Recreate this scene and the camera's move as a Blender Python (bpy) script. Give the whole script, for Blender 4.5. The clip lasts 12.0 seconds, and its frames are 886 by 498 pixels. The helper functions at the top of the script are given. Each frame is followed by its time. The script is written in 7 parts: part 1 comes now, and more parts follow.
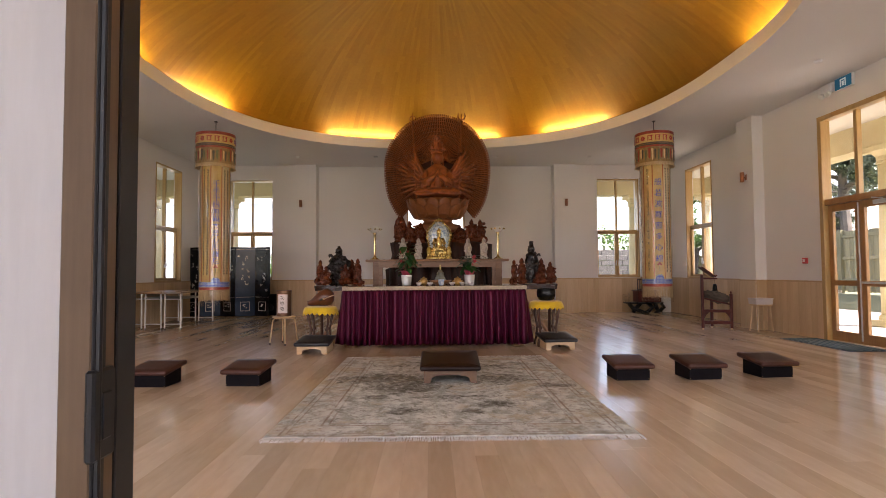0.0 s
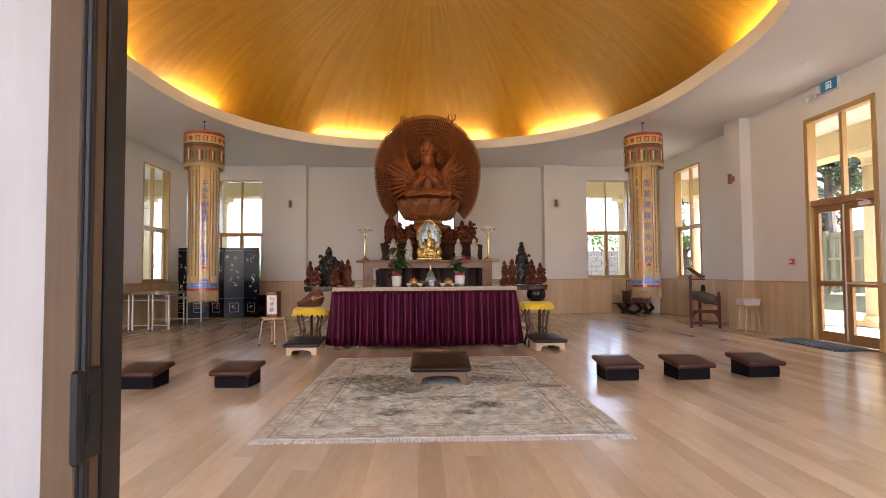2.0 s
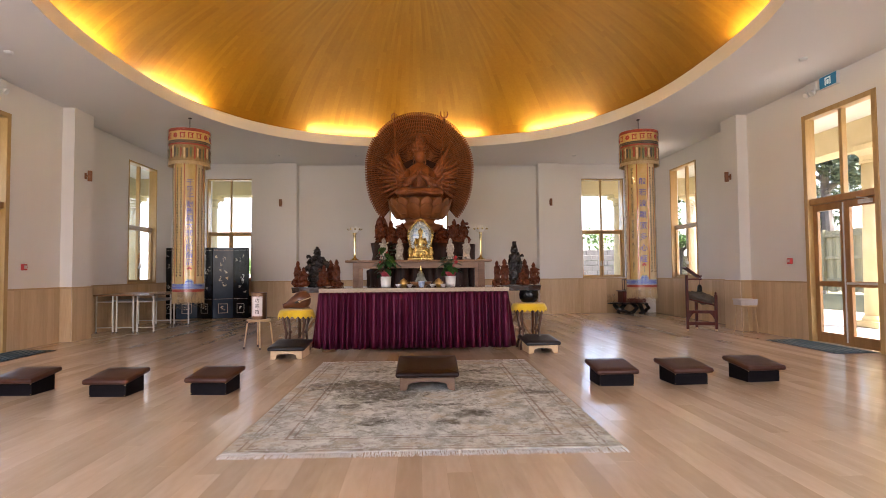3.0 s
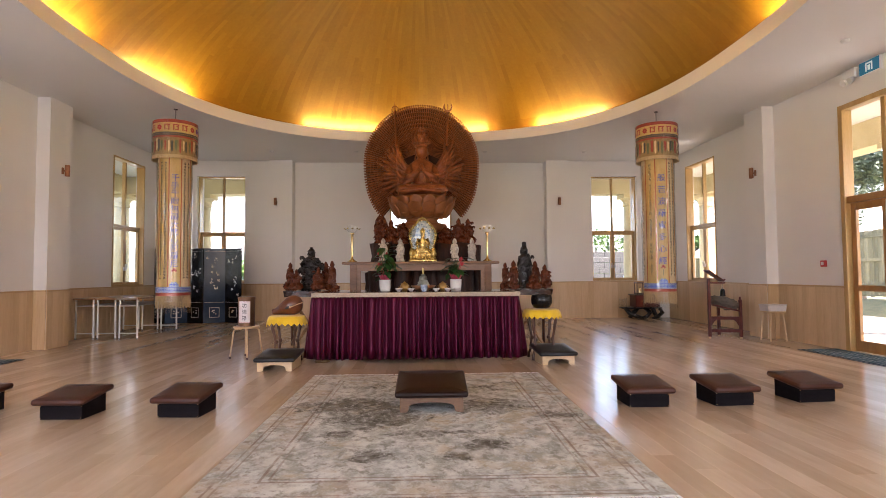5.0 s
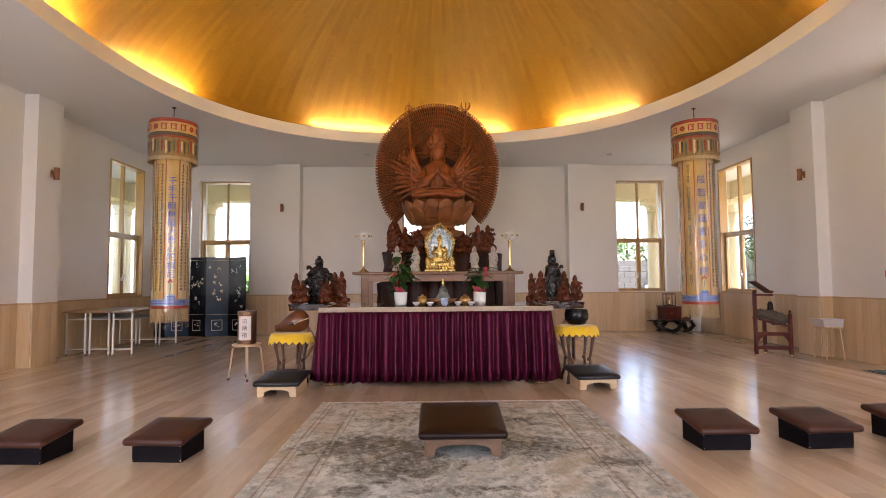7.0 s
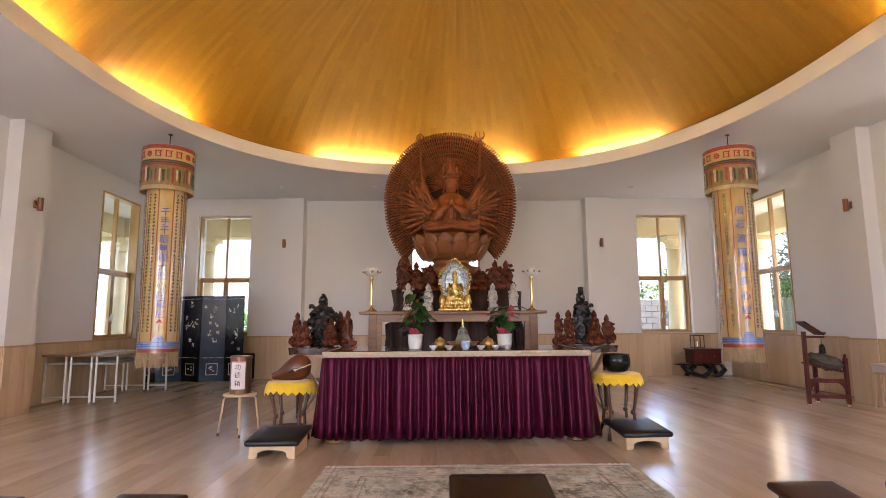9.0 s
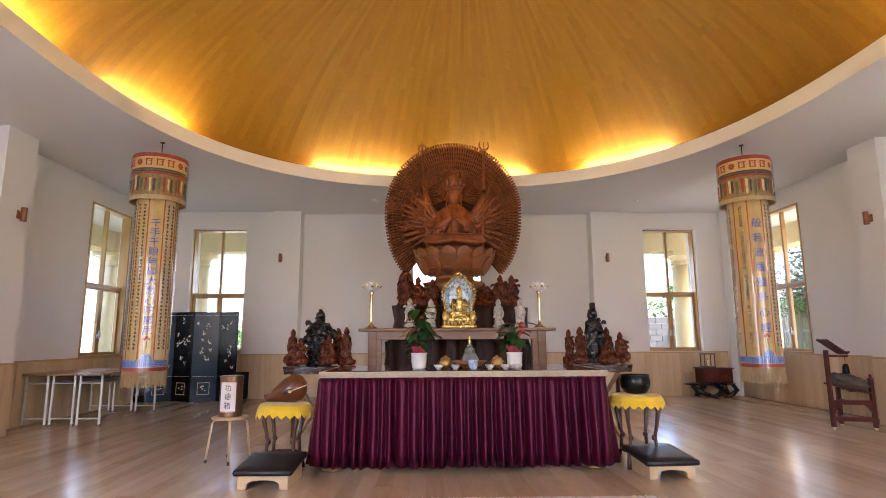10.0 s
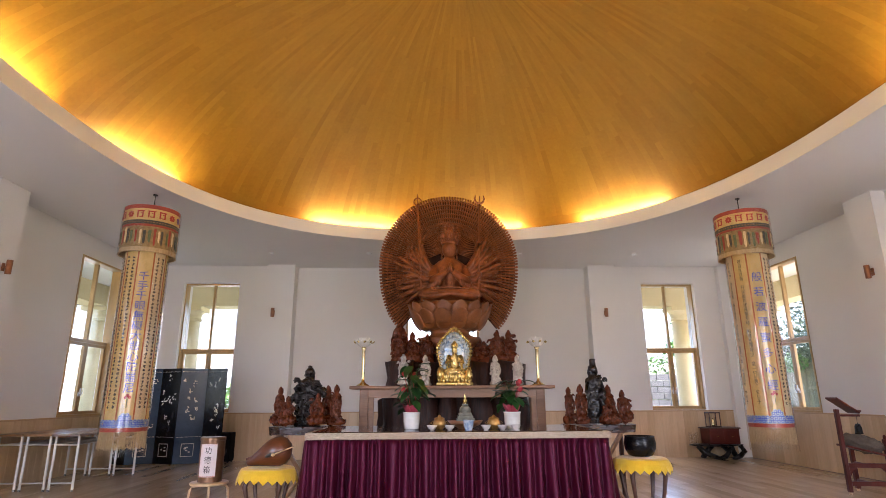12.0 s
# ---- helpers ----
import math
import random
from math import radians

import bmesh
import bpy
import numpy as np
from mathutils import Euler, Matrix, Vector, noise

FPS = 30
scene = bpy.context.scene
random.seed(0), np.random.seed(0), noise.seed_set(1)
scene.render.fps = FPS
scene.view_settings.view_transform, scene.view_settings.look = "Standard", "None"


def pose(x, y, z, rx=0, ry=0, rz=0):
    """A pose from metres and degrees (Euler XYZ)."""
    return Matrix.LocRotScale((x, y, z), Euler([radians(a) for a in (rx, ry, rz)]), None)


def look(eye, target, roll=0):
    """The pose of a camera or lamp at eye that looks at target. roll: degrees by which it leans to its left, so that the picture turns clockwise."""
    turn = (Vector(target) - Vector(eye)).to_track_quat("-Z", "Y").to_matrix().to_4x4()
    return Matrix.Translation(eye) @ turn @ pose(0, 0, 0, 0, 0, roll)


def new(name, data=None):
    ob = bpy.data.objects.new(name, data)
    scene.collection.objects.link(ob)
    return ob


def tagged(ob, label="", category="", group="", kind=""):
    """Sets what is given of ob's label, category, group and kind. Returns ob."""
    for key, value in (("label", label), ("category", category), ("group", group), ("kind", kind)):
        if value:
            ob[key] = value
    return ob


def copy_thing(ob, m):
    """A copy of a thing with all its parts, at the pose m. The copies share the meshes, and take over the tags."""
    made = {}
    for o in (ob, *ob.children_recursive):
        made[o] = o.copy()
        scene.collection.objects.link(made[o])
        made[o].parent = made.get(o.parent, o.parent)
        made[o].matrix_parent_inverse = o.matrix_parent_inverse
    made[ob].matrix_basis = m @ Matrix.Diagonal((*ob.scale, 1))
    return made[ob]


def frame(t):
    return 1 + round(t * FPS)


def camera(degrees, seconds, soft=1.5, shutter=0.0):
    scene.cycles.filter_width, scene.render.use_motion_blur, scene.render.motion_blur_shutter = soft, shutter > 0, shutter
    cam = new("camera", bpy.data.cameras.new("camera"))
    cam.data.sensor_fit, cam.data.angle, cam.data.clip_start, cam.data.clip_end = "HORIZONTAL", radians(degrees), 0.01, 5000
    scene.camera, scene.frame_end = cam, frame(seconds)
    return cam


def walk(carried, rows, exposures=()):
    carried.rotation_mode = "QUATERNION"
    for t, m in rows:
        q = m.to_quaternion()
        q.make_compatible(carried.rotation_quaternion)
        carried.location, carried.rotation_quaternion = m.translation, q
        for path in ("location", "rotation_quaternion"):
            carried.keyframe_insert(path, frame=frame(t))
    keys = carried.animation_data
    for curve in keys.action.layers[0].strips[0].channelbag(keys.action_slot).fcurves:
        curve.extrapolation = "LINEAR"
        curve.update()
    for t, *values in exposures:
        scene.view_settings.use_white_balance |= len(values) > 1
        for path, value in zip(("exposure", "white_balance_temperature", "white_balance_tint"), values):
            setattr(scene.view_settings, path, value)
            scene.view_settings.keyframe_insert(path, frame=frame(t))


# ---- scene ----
cam = camera(77.0, 12.0, 0.8)
PATH = [
    (0, (0.222, 0.005, 1.032), (0.264, 2.003, 1.115), -0.4),
    (0.5, (0.218, 0.070, 1.045), (0.268, 2.068, 1.124), -0.5),
    (1, (0.218, 0.077, 1.043), (0.273, 2.074, 1.125), -0.4),
    (1.5, (0.209, 0.039, 1.035), (0.275, 2.036, 1.118), -0.5),
    (2, (0.220, 0.009, 1.030), (0.297, 2.006, 1.116), -0.4),
    (2.5, (0.258, 0.097, 1.032), (0.344, 2.093, 1.113), -0.5),
    (3, (0.318, 0.216, 1.052), (0.407, 2.213, 1.134), -0.5),
    (5, (0.303, 0.877, 1.064), (0.388, 2.874, 1.153), -0.4),
    (5.5, (0.280, 1.023, 1.073), (0.352, 3.020, 1.168), -0.4),
    (6, (0.218, 1.216, 1.088), (0.279, 3.213, 1.188), -0.2),
    (6.5, (0.195, 1.411, 1.080), (0.255, 3.407, 1.188), -0.3),
    (7, (0.175, 1.615, 1.102), (0.230, 3.611, 1.222), -0.4),
    (9, (0.017, 2.321, 1.106), (0.063, 4.303, 1.369), -0.4),
    (9.5, (-0.040, 2.515, 1.114), (0.008, 4.493, 1.404), -0.3),
    (10, (-0.055, 2.674, 1.107), (0.000, 4.647, 1.431), -0.3),
    (10.5, (-0.015, 2.794, 1.088), (0.044, 4.764, 1.430), -0.4),
    (11, (-0.019, 2.812, 1.095), (0.042, 4.779, 1.455), -0.4),
    (11.5, (-0.020, 2.815, 1.113), (0.043, 4.772, 1.520), -0.4),
    (12, (-0.023, 2.819, 1.115), (0.042, 4.750, 1.632), -0.3),
]
EXPOSURE = [(0, 2.65, 6960, 27), (0.5, 2.97, 6960, 26), (1.5, 3.09, 6740, 26), (3, 3.11, 6710, 26), (5, 3.13, 6640, 26), (7, 3.22, 6520, 26), (9, 3.29, 6340, 26), (10.5, 3.32, 6090, 25), (12, 3.33, 5990, 25)]
walk(cam, [(t, look(eye, target, roll)) for t, eye, target, roll in PATH], EXPOSURE)

# ---- world, sun and exposure ----
world = bpy.data.worlds.new("daylight")
scene.world = world
world.use_nodes = True
wn = world.node_tree.nodes
sky = wn.new("ShaderNodeTexSky")
sky.sky_type, sky.sun_disc = "NISHITA", False
sky.sun_elevation, sky.sun_rotation = radians(52), radians(120)
sky.air_density, sky.dust_density = 1.0, 2.5
wn["Background"].inputs[1].default_value = 0.185
world.node_tree.links.new(sky.outputs[0], wn["Background"].inputs[0])

sun_data = bpy.data.lights.new("sun", "SUN")
sun_data.energy, sun_data.angle, sun_data.color = 3.3, radians(0.6), (1.0, 0.95, 0.87)
sun = new("sun", sun_data)
sun.matrix_world = look((20, 12, 25), (20 - math.sin(radians(120)) * math.cos(radians(52)), 12 - math.cos(radians(120)) * math.cos(radians(52)), 25 - math.sin(radians(52))))

# added fill lamps in two unseen front openings, beside the way in
for x, watts in ((-3.06, 13.5), (3.74, 6.0)):
    fill_data = bpy.data.lights.new("front_fill", "AREA")
    fill_data.shape, fill_data.size, fill_data.size_y = "RECTANGLE", 2.9, 2.9
    fill_data.energy, fill_data.color = watts, (0.94, 0.97, 1.0)
    new("front_fill", fill_data).matrix_world = look((x, 0.42, 1.79), (x, 3.0, 1.75))

# ---- materials ----
MATS = {}


def nodes_of(name):
    m = bpy.data.materials.new(name)
    m.use_nodes = True
    t = m.node_tree
    return m, t, t.nodes, t.links, t.nodes["Principled BSDF"]


def surface(name, dark, light, scale=3.0, stretch=(1, 1, 1), rough=0.5, metal=0.0, bump=0.1, fine=40.0, coat=0.0,
            vary=0.0, island=False, rough_vary=0.1, sheen=0.0, transmission=0.0, detail=5.0, spec=0.5):
    """Two-colour surface with coarse and fine variation, and relief."""
    if name in MATS:
        return MATS[name]
    m, t, n, l, bsdf = nodes_of(name)
    tc = n.new("ShaderNodeTexCoord")
    mp = n.new("ShaderNodeMapping")
    mp.inputs["Scale"].default_value = stretch
    l.new(tc.outputs["Object"], mp.inputs["Vector"])
    coords = mp.outputs["Vector"]
    rnd = None
    if vary > 0:
        g = n.new("ShaderNodeNewGeometry") if island else n.new("ShaderNodeObjectInfo")
        rnd = g.outputs["Random Per Island"] if island else g.outputs["Random"]
        off = n.new("ShaderNodeVectorMath")
        off.operation = "MULTIPLY_ADD"
        comb = n.new("ShaderNodeCombineXYZ")
        for s in ("X", "Y", "Z"):
            l.new(rnd, comb.inputs[s])
        l.new(comb.outputs[0], off.inputs[0])
        off.inputs[1].default_value = (37, 53, 71)
        l.new(coords, off.inputs[2])
        coords = off.outputs[0]
    n1 = n.new("ShaderNodeTexNoise")
    n1.inputs["Scale"].default_value, n1.inputs["Detail"].default_value = scale, detail
    n2 = n.new("ShaderNodeTexNoise")
    n2.inputs["Scale"].default_value, n2.inputs["Detail"].default_value = fine, 4.0
    l.new(coords, n1.inputs["Vector"])
    l.new(coords, n2.inputs["Vector"])
    mixn = n.new("ShaderNodeMath")
    mixn.operation = "MULTIPLY_ADD"
    mixn.inputs[1].default_value = 0.35
    l.new(n2.outputs["Fac"], mixn.inputs[0])
    sc = n.new("ShaderNodeMath")
    sc.operation = "MULTIPLY"
    sc.inputs[1].default_value = 0.65
    l.new(n1.outputs["Fac"], sc.inputs[0])
    l.new(sc.outputs[0], mixn.inputs[2])
    value = mixn.outputs[0]
    if rnd is not None:
        ad = n.new("ShaderNodeMath")
        ad.operation = "MULTIPLY_ADD"
        ad.inputs[1].default_value = vary
        l.new(rnd, ad.inputs[0])
        sb = n.new("ShaderNodeMath")
        sb.operation = "SUBTRACT"
        sb.inputs[1].default_value = vary / 2
        l.new(value, sb.inputs[0])
        l.new(sb.outputs[0], ad.inputs[2])
        value = ad.outputs[0]
    ramp = n.new("ShaderNodeValToRGB")
    ramp.color_ramp.elements[0].position, ramp.color_ramp.elements[1].position = 0.3, 0.7
    ramp.color_ramp.elements[0].color, ramp.color_ramp.elements[1].color = (*dark, 1), (*light, 1)
    l.new(value, ramp.inputs[0])
    l.new(ramp.outputs[0], bsdf.inputs["Base Color"])
    rr = n.new("ShaderNodeMapRange")
    rr.inputs["To Min"].default_value, rr.inputs["To Max"].default_value = max(0.02, rough - rough_vary), min(1, rough + rough_vary)
    l.new(n1.outputs["Fac"], rr.inputs["Value"])
    l.new(rr.outputs[0], bsdf.inputs["Roughness"])
    bsdf.inputs["Metallic"].default_value = metal
    bsdf.inputs["Specular IOR Level"].default_value = spec
    bsdf.inputs["Coat Weight"].default_value = coat
    bsdf.inputs["Coat Roughness"].default_value = 0.15
    bsdf.inputs["Sheen Weight"].default_value = sheen
    bsdf.inputs["Transmission Weight"].default_value = transmission
    if bump > 0:
        b = n.new("ShaderNodeBump")
        b.inputs["Strength"].default_value, b.inputs["Distance"].default_value = bump, 0.01
        l.new(mixn.outputs[0], b.inputs["Height"])
        l.new(b.outputs[0], bsdf.inputs["Normal"])
    MATS[name] = m
    return m


def thin_cloth(m, colour, share):
    """Lets part of the light through a hanging cloth."""
    t = m.node_tree
    n, l = t.nodes, t.links
    tr = n.new("ShaderNodeBsdfTranslucent")
    tr.inputs[0].default_value = (*colour, 1)
    mx = n.new("ShaderNodeMixShader")
    mx.inputs[0].default_value = share
    l.new(n["Principled BSDF"].outputs[0], mx.inputs[1])
    l.new(tr.outputs[0], mx.inputs[2])
    l.new(mx.outputs[0], n["Material Output"].inputs["Surface"])
    return m


def glow(name, colour, strength):
    m, t, n, l, bsdf = nodes_of(name)
    bsdf.inputs["Base Color"].default_value = (*colour, 1)
    bsdf.inputs["Emission Color"].default_value = (*colour, 1)
    bsdf.inputs["Emission Strength"].default_value = strength
    return m


def clear(name, tint=(1, 1, 1), gloss=0.06, rough=0.02, edge=0.5):
    """Thin clear sheet: see-through with a faint reflection."""
    m, t, n, l, bsdf = nodes_of(name)
    tr = n.new("ShaderNodeBsdfTransparent")
    tr.inputs[0].default_value = (*tint, 1)
    gl = n.new("ShaderNodeBsdfGlossy")
    gl.inputs["Roughness"].default_value = rough
    fr = n.new("ShaderNodeLayerWeight")
    fr.inputs["Blend"].default_value = 0.5
    po = n.new("ShaderNodeMath")
    po.operation = "POWER"
    po.inputs[1].default_value = 4.0
    l.new(fr.outputs["Facing"], po.inputs[0])
    sc = n.new("ShaderNodeMath")
    sc.operation = "MULTIPLY_ADD"
    sc.inputs[1].default_value, sc.inputs[2].default_value = edge, gloss
    l.new(po.outputs[0], sc.inputs[0])
    mx = n.new("ShaderNodeMixShader")
    l.new(sc.outputs[0], mx.inputs[0])
    l.new(tr.outputs[0], mx.inputs[1])
    l.new(gl.outputs[0], mx.inputs[2])
    l.new(mx.outputs[0], n["Material Output"].inputs["Surface"])
    return m


WALL = surface("wall_paint", (0.74, 0.71, 0.68), (0.80, 0.77, 0.74), 0.8, rough=0.6, bump=0.03, fine=90)
CEIL = surface("ceiling_paint", (0.78, 0.77, 0.74), (0.83, 0.82, 0.79), 0.6, rough=0.8, bump=0.02, fine=90)
LIP = surface("fascia_paint", (0.76, 0.70, 0.62), (0.82, 0.76, 0.68), 0.8, rough=0.5, bump=0.02, fine=80)
DADO = surface("dado_timber", (0.52, 0.345, 0.185), (0.68, 0.49, 0.295), 2.2, (3.5, 3.5, 0.25), rough=0.38, bump=0.05, fine=30, vary=0.25)
CAPW = surface("dado_cap_timber", (0.42, 0.26, 0.13), (0.55, 0.37, 0.20), 3, (1, 1, 1), rough=0.35, bump=0.05, fine=40)
PLANK = surface("floor_plank", (0.47, 0.338, 0.212), (0.645, 0.483, 0.332), 0.9, (3.0, 0.5, 1), rough=0.235, bump=0.0, fine=9, vary=0.30, rough_vary=0.03, spec=0.6, coat=0.35)
PLANKI = surface("floor_plank_far", (0.47, 0.338, 0.212), (0.645, 0.483, 0.332), 0.9, (3.0, 0.5, 1), rough=0.235, bump=0.0, fine=9, vary=0.30, island=True, rough_vary=0.03, spec=0.6, coat=0.35)
DOMEW = surface("dome_board", (0.30, 0.142, 0.010), (0.385, 0.198, 0.018), 1.2, (1, 1, 1), rough=0.45, bump=0.03, fine=20, vary=0.22, island=True, rough_vary=0.05, spec=0.3)
FRAME = surface("window_timber", (0.39, 0.235, 0.080), (0.55, 0.355, 0.140), 2.5, (4, 4, 0.5), rough=0.35, bump=0.05, fine=30)
DOORW = surface("door_timber", (0.30, 0.145, 0.048), (0.44, 0.235, 0.085), 2.5, (4, 4, 0.5), rough=0.32, bump=0.05, fine=30)
GLASS = clear("window_glass", (0.96, 0.98, 0.97), 0.03, 0.02, 0.3)
FILM = clear("plastic_film", (0.985, 0.985, 0.975), 0.06, 0.05, 0.4)
CARVED = surface("carved_redwood", (0.120, 0.030, 0.008), (0.38, 0.112, 0.029), 6, (1, 1, 1), rough=0.38, bump=0.6, fine=45, coat=0.06, spec=0.4)
CARVED2 = surface("carved_rosewood", (0.020, 0.004, 0.0015), (0.200, 0.040, 0.009), 14, rough=0.28, bump=1.0, fine=55, coat=0.10, spec=0.25)
DARKWOOD = surface("dark_root_wood", (0.006, 0.0025, 0.0022), (0.062, 0.019, 0.011), 6, (4, 4, 0.35), rough=0.5, bump=1.0, fine=24, spec=0.3)
EBONY = surface("ebony_wood", (0.004, 0.0035, 0.0035), (0.022, 0.014, 0.012), 12, rough=0.28, bump=0.9, fine=50, coat=0.12, spec=0.4)
SHELFW = surface("shelf_walnut", (0.19, 0.097, 0.054), (0.34, 0.19, 0.110), 3, (0.5, 4, 4), rough=0.4, bump=0.08, fine=30)
GOLD = surface("gilt_metal", (0.62, 0.38, 0.06), (1.0, 0.84, 0.36), 16, rough=0.26, metal=0.72, bump=0.9, fine=60)
BRASS = surface("polished_brass", (0.60, 0.45, 0.20), (0.80, 0.66, 0.36), 9, rough=0.2, metal=1.0, bump=0.03, fine=60)
AGEDB = surface("aged_brass", (0.20, 0.11, 0.045), (0.36, 0.21, 0.09), 9, rough=0.32, metal=0.6, bump=0.03, fine=60)
COPPER = surface("lamp_copper", (0.18, 0.07, 0.03), (0.32, 0.135, 0.065), 9, rough=0.4, metal=0.5, bump=0.03)
PEARL = surface("white_porcelain", (0.72, 0.70, 0.66), (0.86, 0.85, 0.82), 8, rough=0.18, bump=0.05)
CLAY = surface("cream_porcelain", (0.34, 0.30, 0.25), (0.66, 0.61, 0.54), 24, rough=0.35, bump=0.8, fine=70)
SATIN = surface("plum_satin", (0.038, 0.0021, 0.0100), (0.070, 0.0046, 0.0185), 5, (3, 3, 0.5), rough=0.36, bump=0.03, fine=90, spec=0.5)
SATIN.node_tree.nodes["Principled BSDF"].inputs["Specular Tint"].default_value = (0.70, 0.23, 0.37, 1)
BRAID = surface("beige_braid", (0.36, 0.28, 0.20), (0.60, 0.50, 0.38), 45, (1, 1, 2.5), rough=0.8, bump=0.6, fine=120)
TOPGLOSS = surface("lacquer_tabletop", (0.020, 0.008, 0.006), (0.040, 0.016, 0.012), 3, rough=0.06, bump=0.0, fine=40, rough_vary=0.02, coat=0.5)
VINYLB = surface("brown_vinyl", (0.040, 0.013, 0.008), (0.070, 0.025, 0.015), 5, rough=0.42, bump=0.12, fine=160, rough_vary=0.06, spec=0.25)
VINYLK = surface("black_vinyl", (0.006, 0.0055, 0.007), (0.014, 0.013, 0.015), 5, rough=0.38, bump=0.12, fine=160, rough_vary=0.06, spec=0.35)
VINYLD = surface("dark_brown_vinyl", (0.009, 0.0035, 0.003), (0.018, 0.0075, 0.0055), 5, rough=0.32, bump=0.1, fine=160, rough_vary=0.06, spec=0.25)
BOXK = surface("black_stained_wood", (0.005, 0.0038, 0.0045), (0.012, 0.009, 0.010), 4, (1, 1, 3), rough=0.65, bump=0.1, spec=0.06)
PINE = surface("pale_ash_wood", (0.50, 0.33, 0.17), (0.66, 0.47, 0.27), 3, (1, 4, 4), rough=0.4, bump=0.06, fine=35)
OAKD = surface("dark_oak_wood", (0.085, 0.045, 0.025), (0.19, 0.105, 0.058), 4, (1, 4, 4), rough=0.45, bump=0.15, fine=35)
HOUSEP = surface("house_window_glass", (0.30, 0.34, 0.38), (0.42, 0.46, 0.50), 3, rough=0.1, bump=0.0)
HALOB = surface("silver_blue_halo", (0.09, 0.22, 0.40), (0.70, 0.72, 0.66), 34, rough=0.3, metal=0.35, bump=0.6)
OAK = surface("mid_oak_wood", (0.22, 0.12, 0.06), (0.36, 0.21, 0.11), 3, (1, 4, 4), rough=0.42, bump=0.08, fine=35)
MAHOG = surface("mahogany_stain", (0.062, 0.0095, 0.006), (0.120, 0.022, 0.013), 3, (4, 4, 1), rough=0.42, bump=0.06, fine=35, spec=0.2)
STANDW = surface("stand_walnut", (0.042, 0.015, 0.008), (0.090, 0.036, 0.019), 4, (3, 3, 1), rough=0.35, bump=0.08)
FELT = surface("yellow_felt", (0.68, 0.42, 0.008), (0.82, 0.54, 0.022), 12, rough=0.95, bump=0.3, fine=180, sheen=0.3)
BRONZE = surface("dark_bronze", (0.012, 0.012, 0.013), (0.03, 0.03, 0.03), 6, rough=0.25, metal=0.7, bump=0.03)
FISHW = surface("wooden_fish", (0.075, 0.021, 0.008), (0.165, 0.050, 0.019), 5, (1, 1, 3), rough=0.33, bump=0.1, coat=0.3)
STEEL = surface("grey_steel_tube", (0.56, 0.55, 0.52), (0.70, 0.69, 0.66), 8, rough=0.38, metal=0.15, bump=0.02)
DESKT = surface("desk_laminate", (0.24, 0.12, 0.05), (0.36, 0.20, 0.09), 3, (4, 0.5, 1), rough=0.35, bump=0.02)
DESKG = surface("desk_laminate_grey", (0.26, 0.20, 0.16), (0.36, 0.29, 0.24), 3, (4, 0.5, 1), rough=0.22, bump=0.02)
LACQ = surface("black_lacquer", (0.004, 0.004, 0.005), (0.010, 0.010, 0.012), 4, rough=0.2, bump=0.02, spec=0.2)
LACQB = surface("blue_black_lacquer", (0.010, 0.022, 0.045), (0.03, 0.055, 0.095), 4, rough=0.2, bump=0.02, spec=0.25)
NACRE = surface("inlay_shell", (0.42, 0.38, 0.30), (0.70, 0.66, 0.56), 40, rough=0.3, bump=0.1)
CLOTHG = thin_cloth(surface("banner_gold_cloth", (0.68, 0.47, 0.15), (0.90, 0.71, 0.33), 14, rough=0.5, bump=0.3, fine=120), (0.90, 0.62, 0.20), 0.35)
CLOTHP = thin_cloth(surface("banner_pale_cloth", (0.78, 0.63, 0.36), (0.92, 0.80, 0.54), 14, rough=0.55, bump=0.3, fine=120), (0.92, 0.70, 0.34), 0.35)
CLOTHR = surface("banner_red_trim", (0.30, 0.030, 0.018), (0.46, 0.075, 0.035), 20, rough=0.6, bump=0.3, fine=120)
CLOTHO = surface("banner_orange_trim", (0.46, 0.10, 0.015), (0.64, 0.19, 0.04), 20, rough=0.6, bump=0.3, fine=120)
CLOTHN = surface("banner_dark_band", (0.030, 0.035, 0.030), (0.09, 0.08, 0.06), 30, rough=0.6, bump=0.3, fine=120)
CLOTHE = surface("banner_green_patch", (0.06, 0.10, 0.04), (0.18, 0.21, 0.09), 30, rough=0.6, bump=0.3, fine=120)
CLOTHM = surface("banner_olive_brocade", (0.20, 0.12, 0.04), (0.44, 0.30, 0.12), 26, rough=0.6, bump=0.4, fine=110)
INKB = surface("blue_embroidery", (0.02, 0.06, 0.46), (0.05, 0.12, 0.62), 30, rough=0.6, bump=0.3)
INKL = surface("pale_blue_embroidery", (0.30, 0.42, 0.58), (0.50, 0.60, 0.70), 30, rough=0.6, bump=0.3)
INKK = surface("black_ink", (0.02, 0.015, 0.012), (0.05, 0.035, 0.025), 30, rough=0.7, bump=0.0)
INKR = surface("red_embroidery", (0.45, 0.03, 0.02), (0.62, 0.07, 0.04), 30, rough=0.6, bump=0.3)
FRINGE = surface("banner_fringe", (0.40, 0.26, 0.12), (0.66, 0.50, 0.28), 60, (1, 1, 0.2), rough=0.6, bump=0.4)
LEAF = surface("glossy_leaf", (0.010, 0.042, 0.010), (0.025, 0.095, 0.020), 8, rough=0.35, bump=0.1, vary=0.3, island=True, spec=0.35)
SPATHE = surface("red_flower", (0.26, 0.010, 0.018), (0.42, 0.03, 0.04), 8, rough=0.35, bump=0.05)
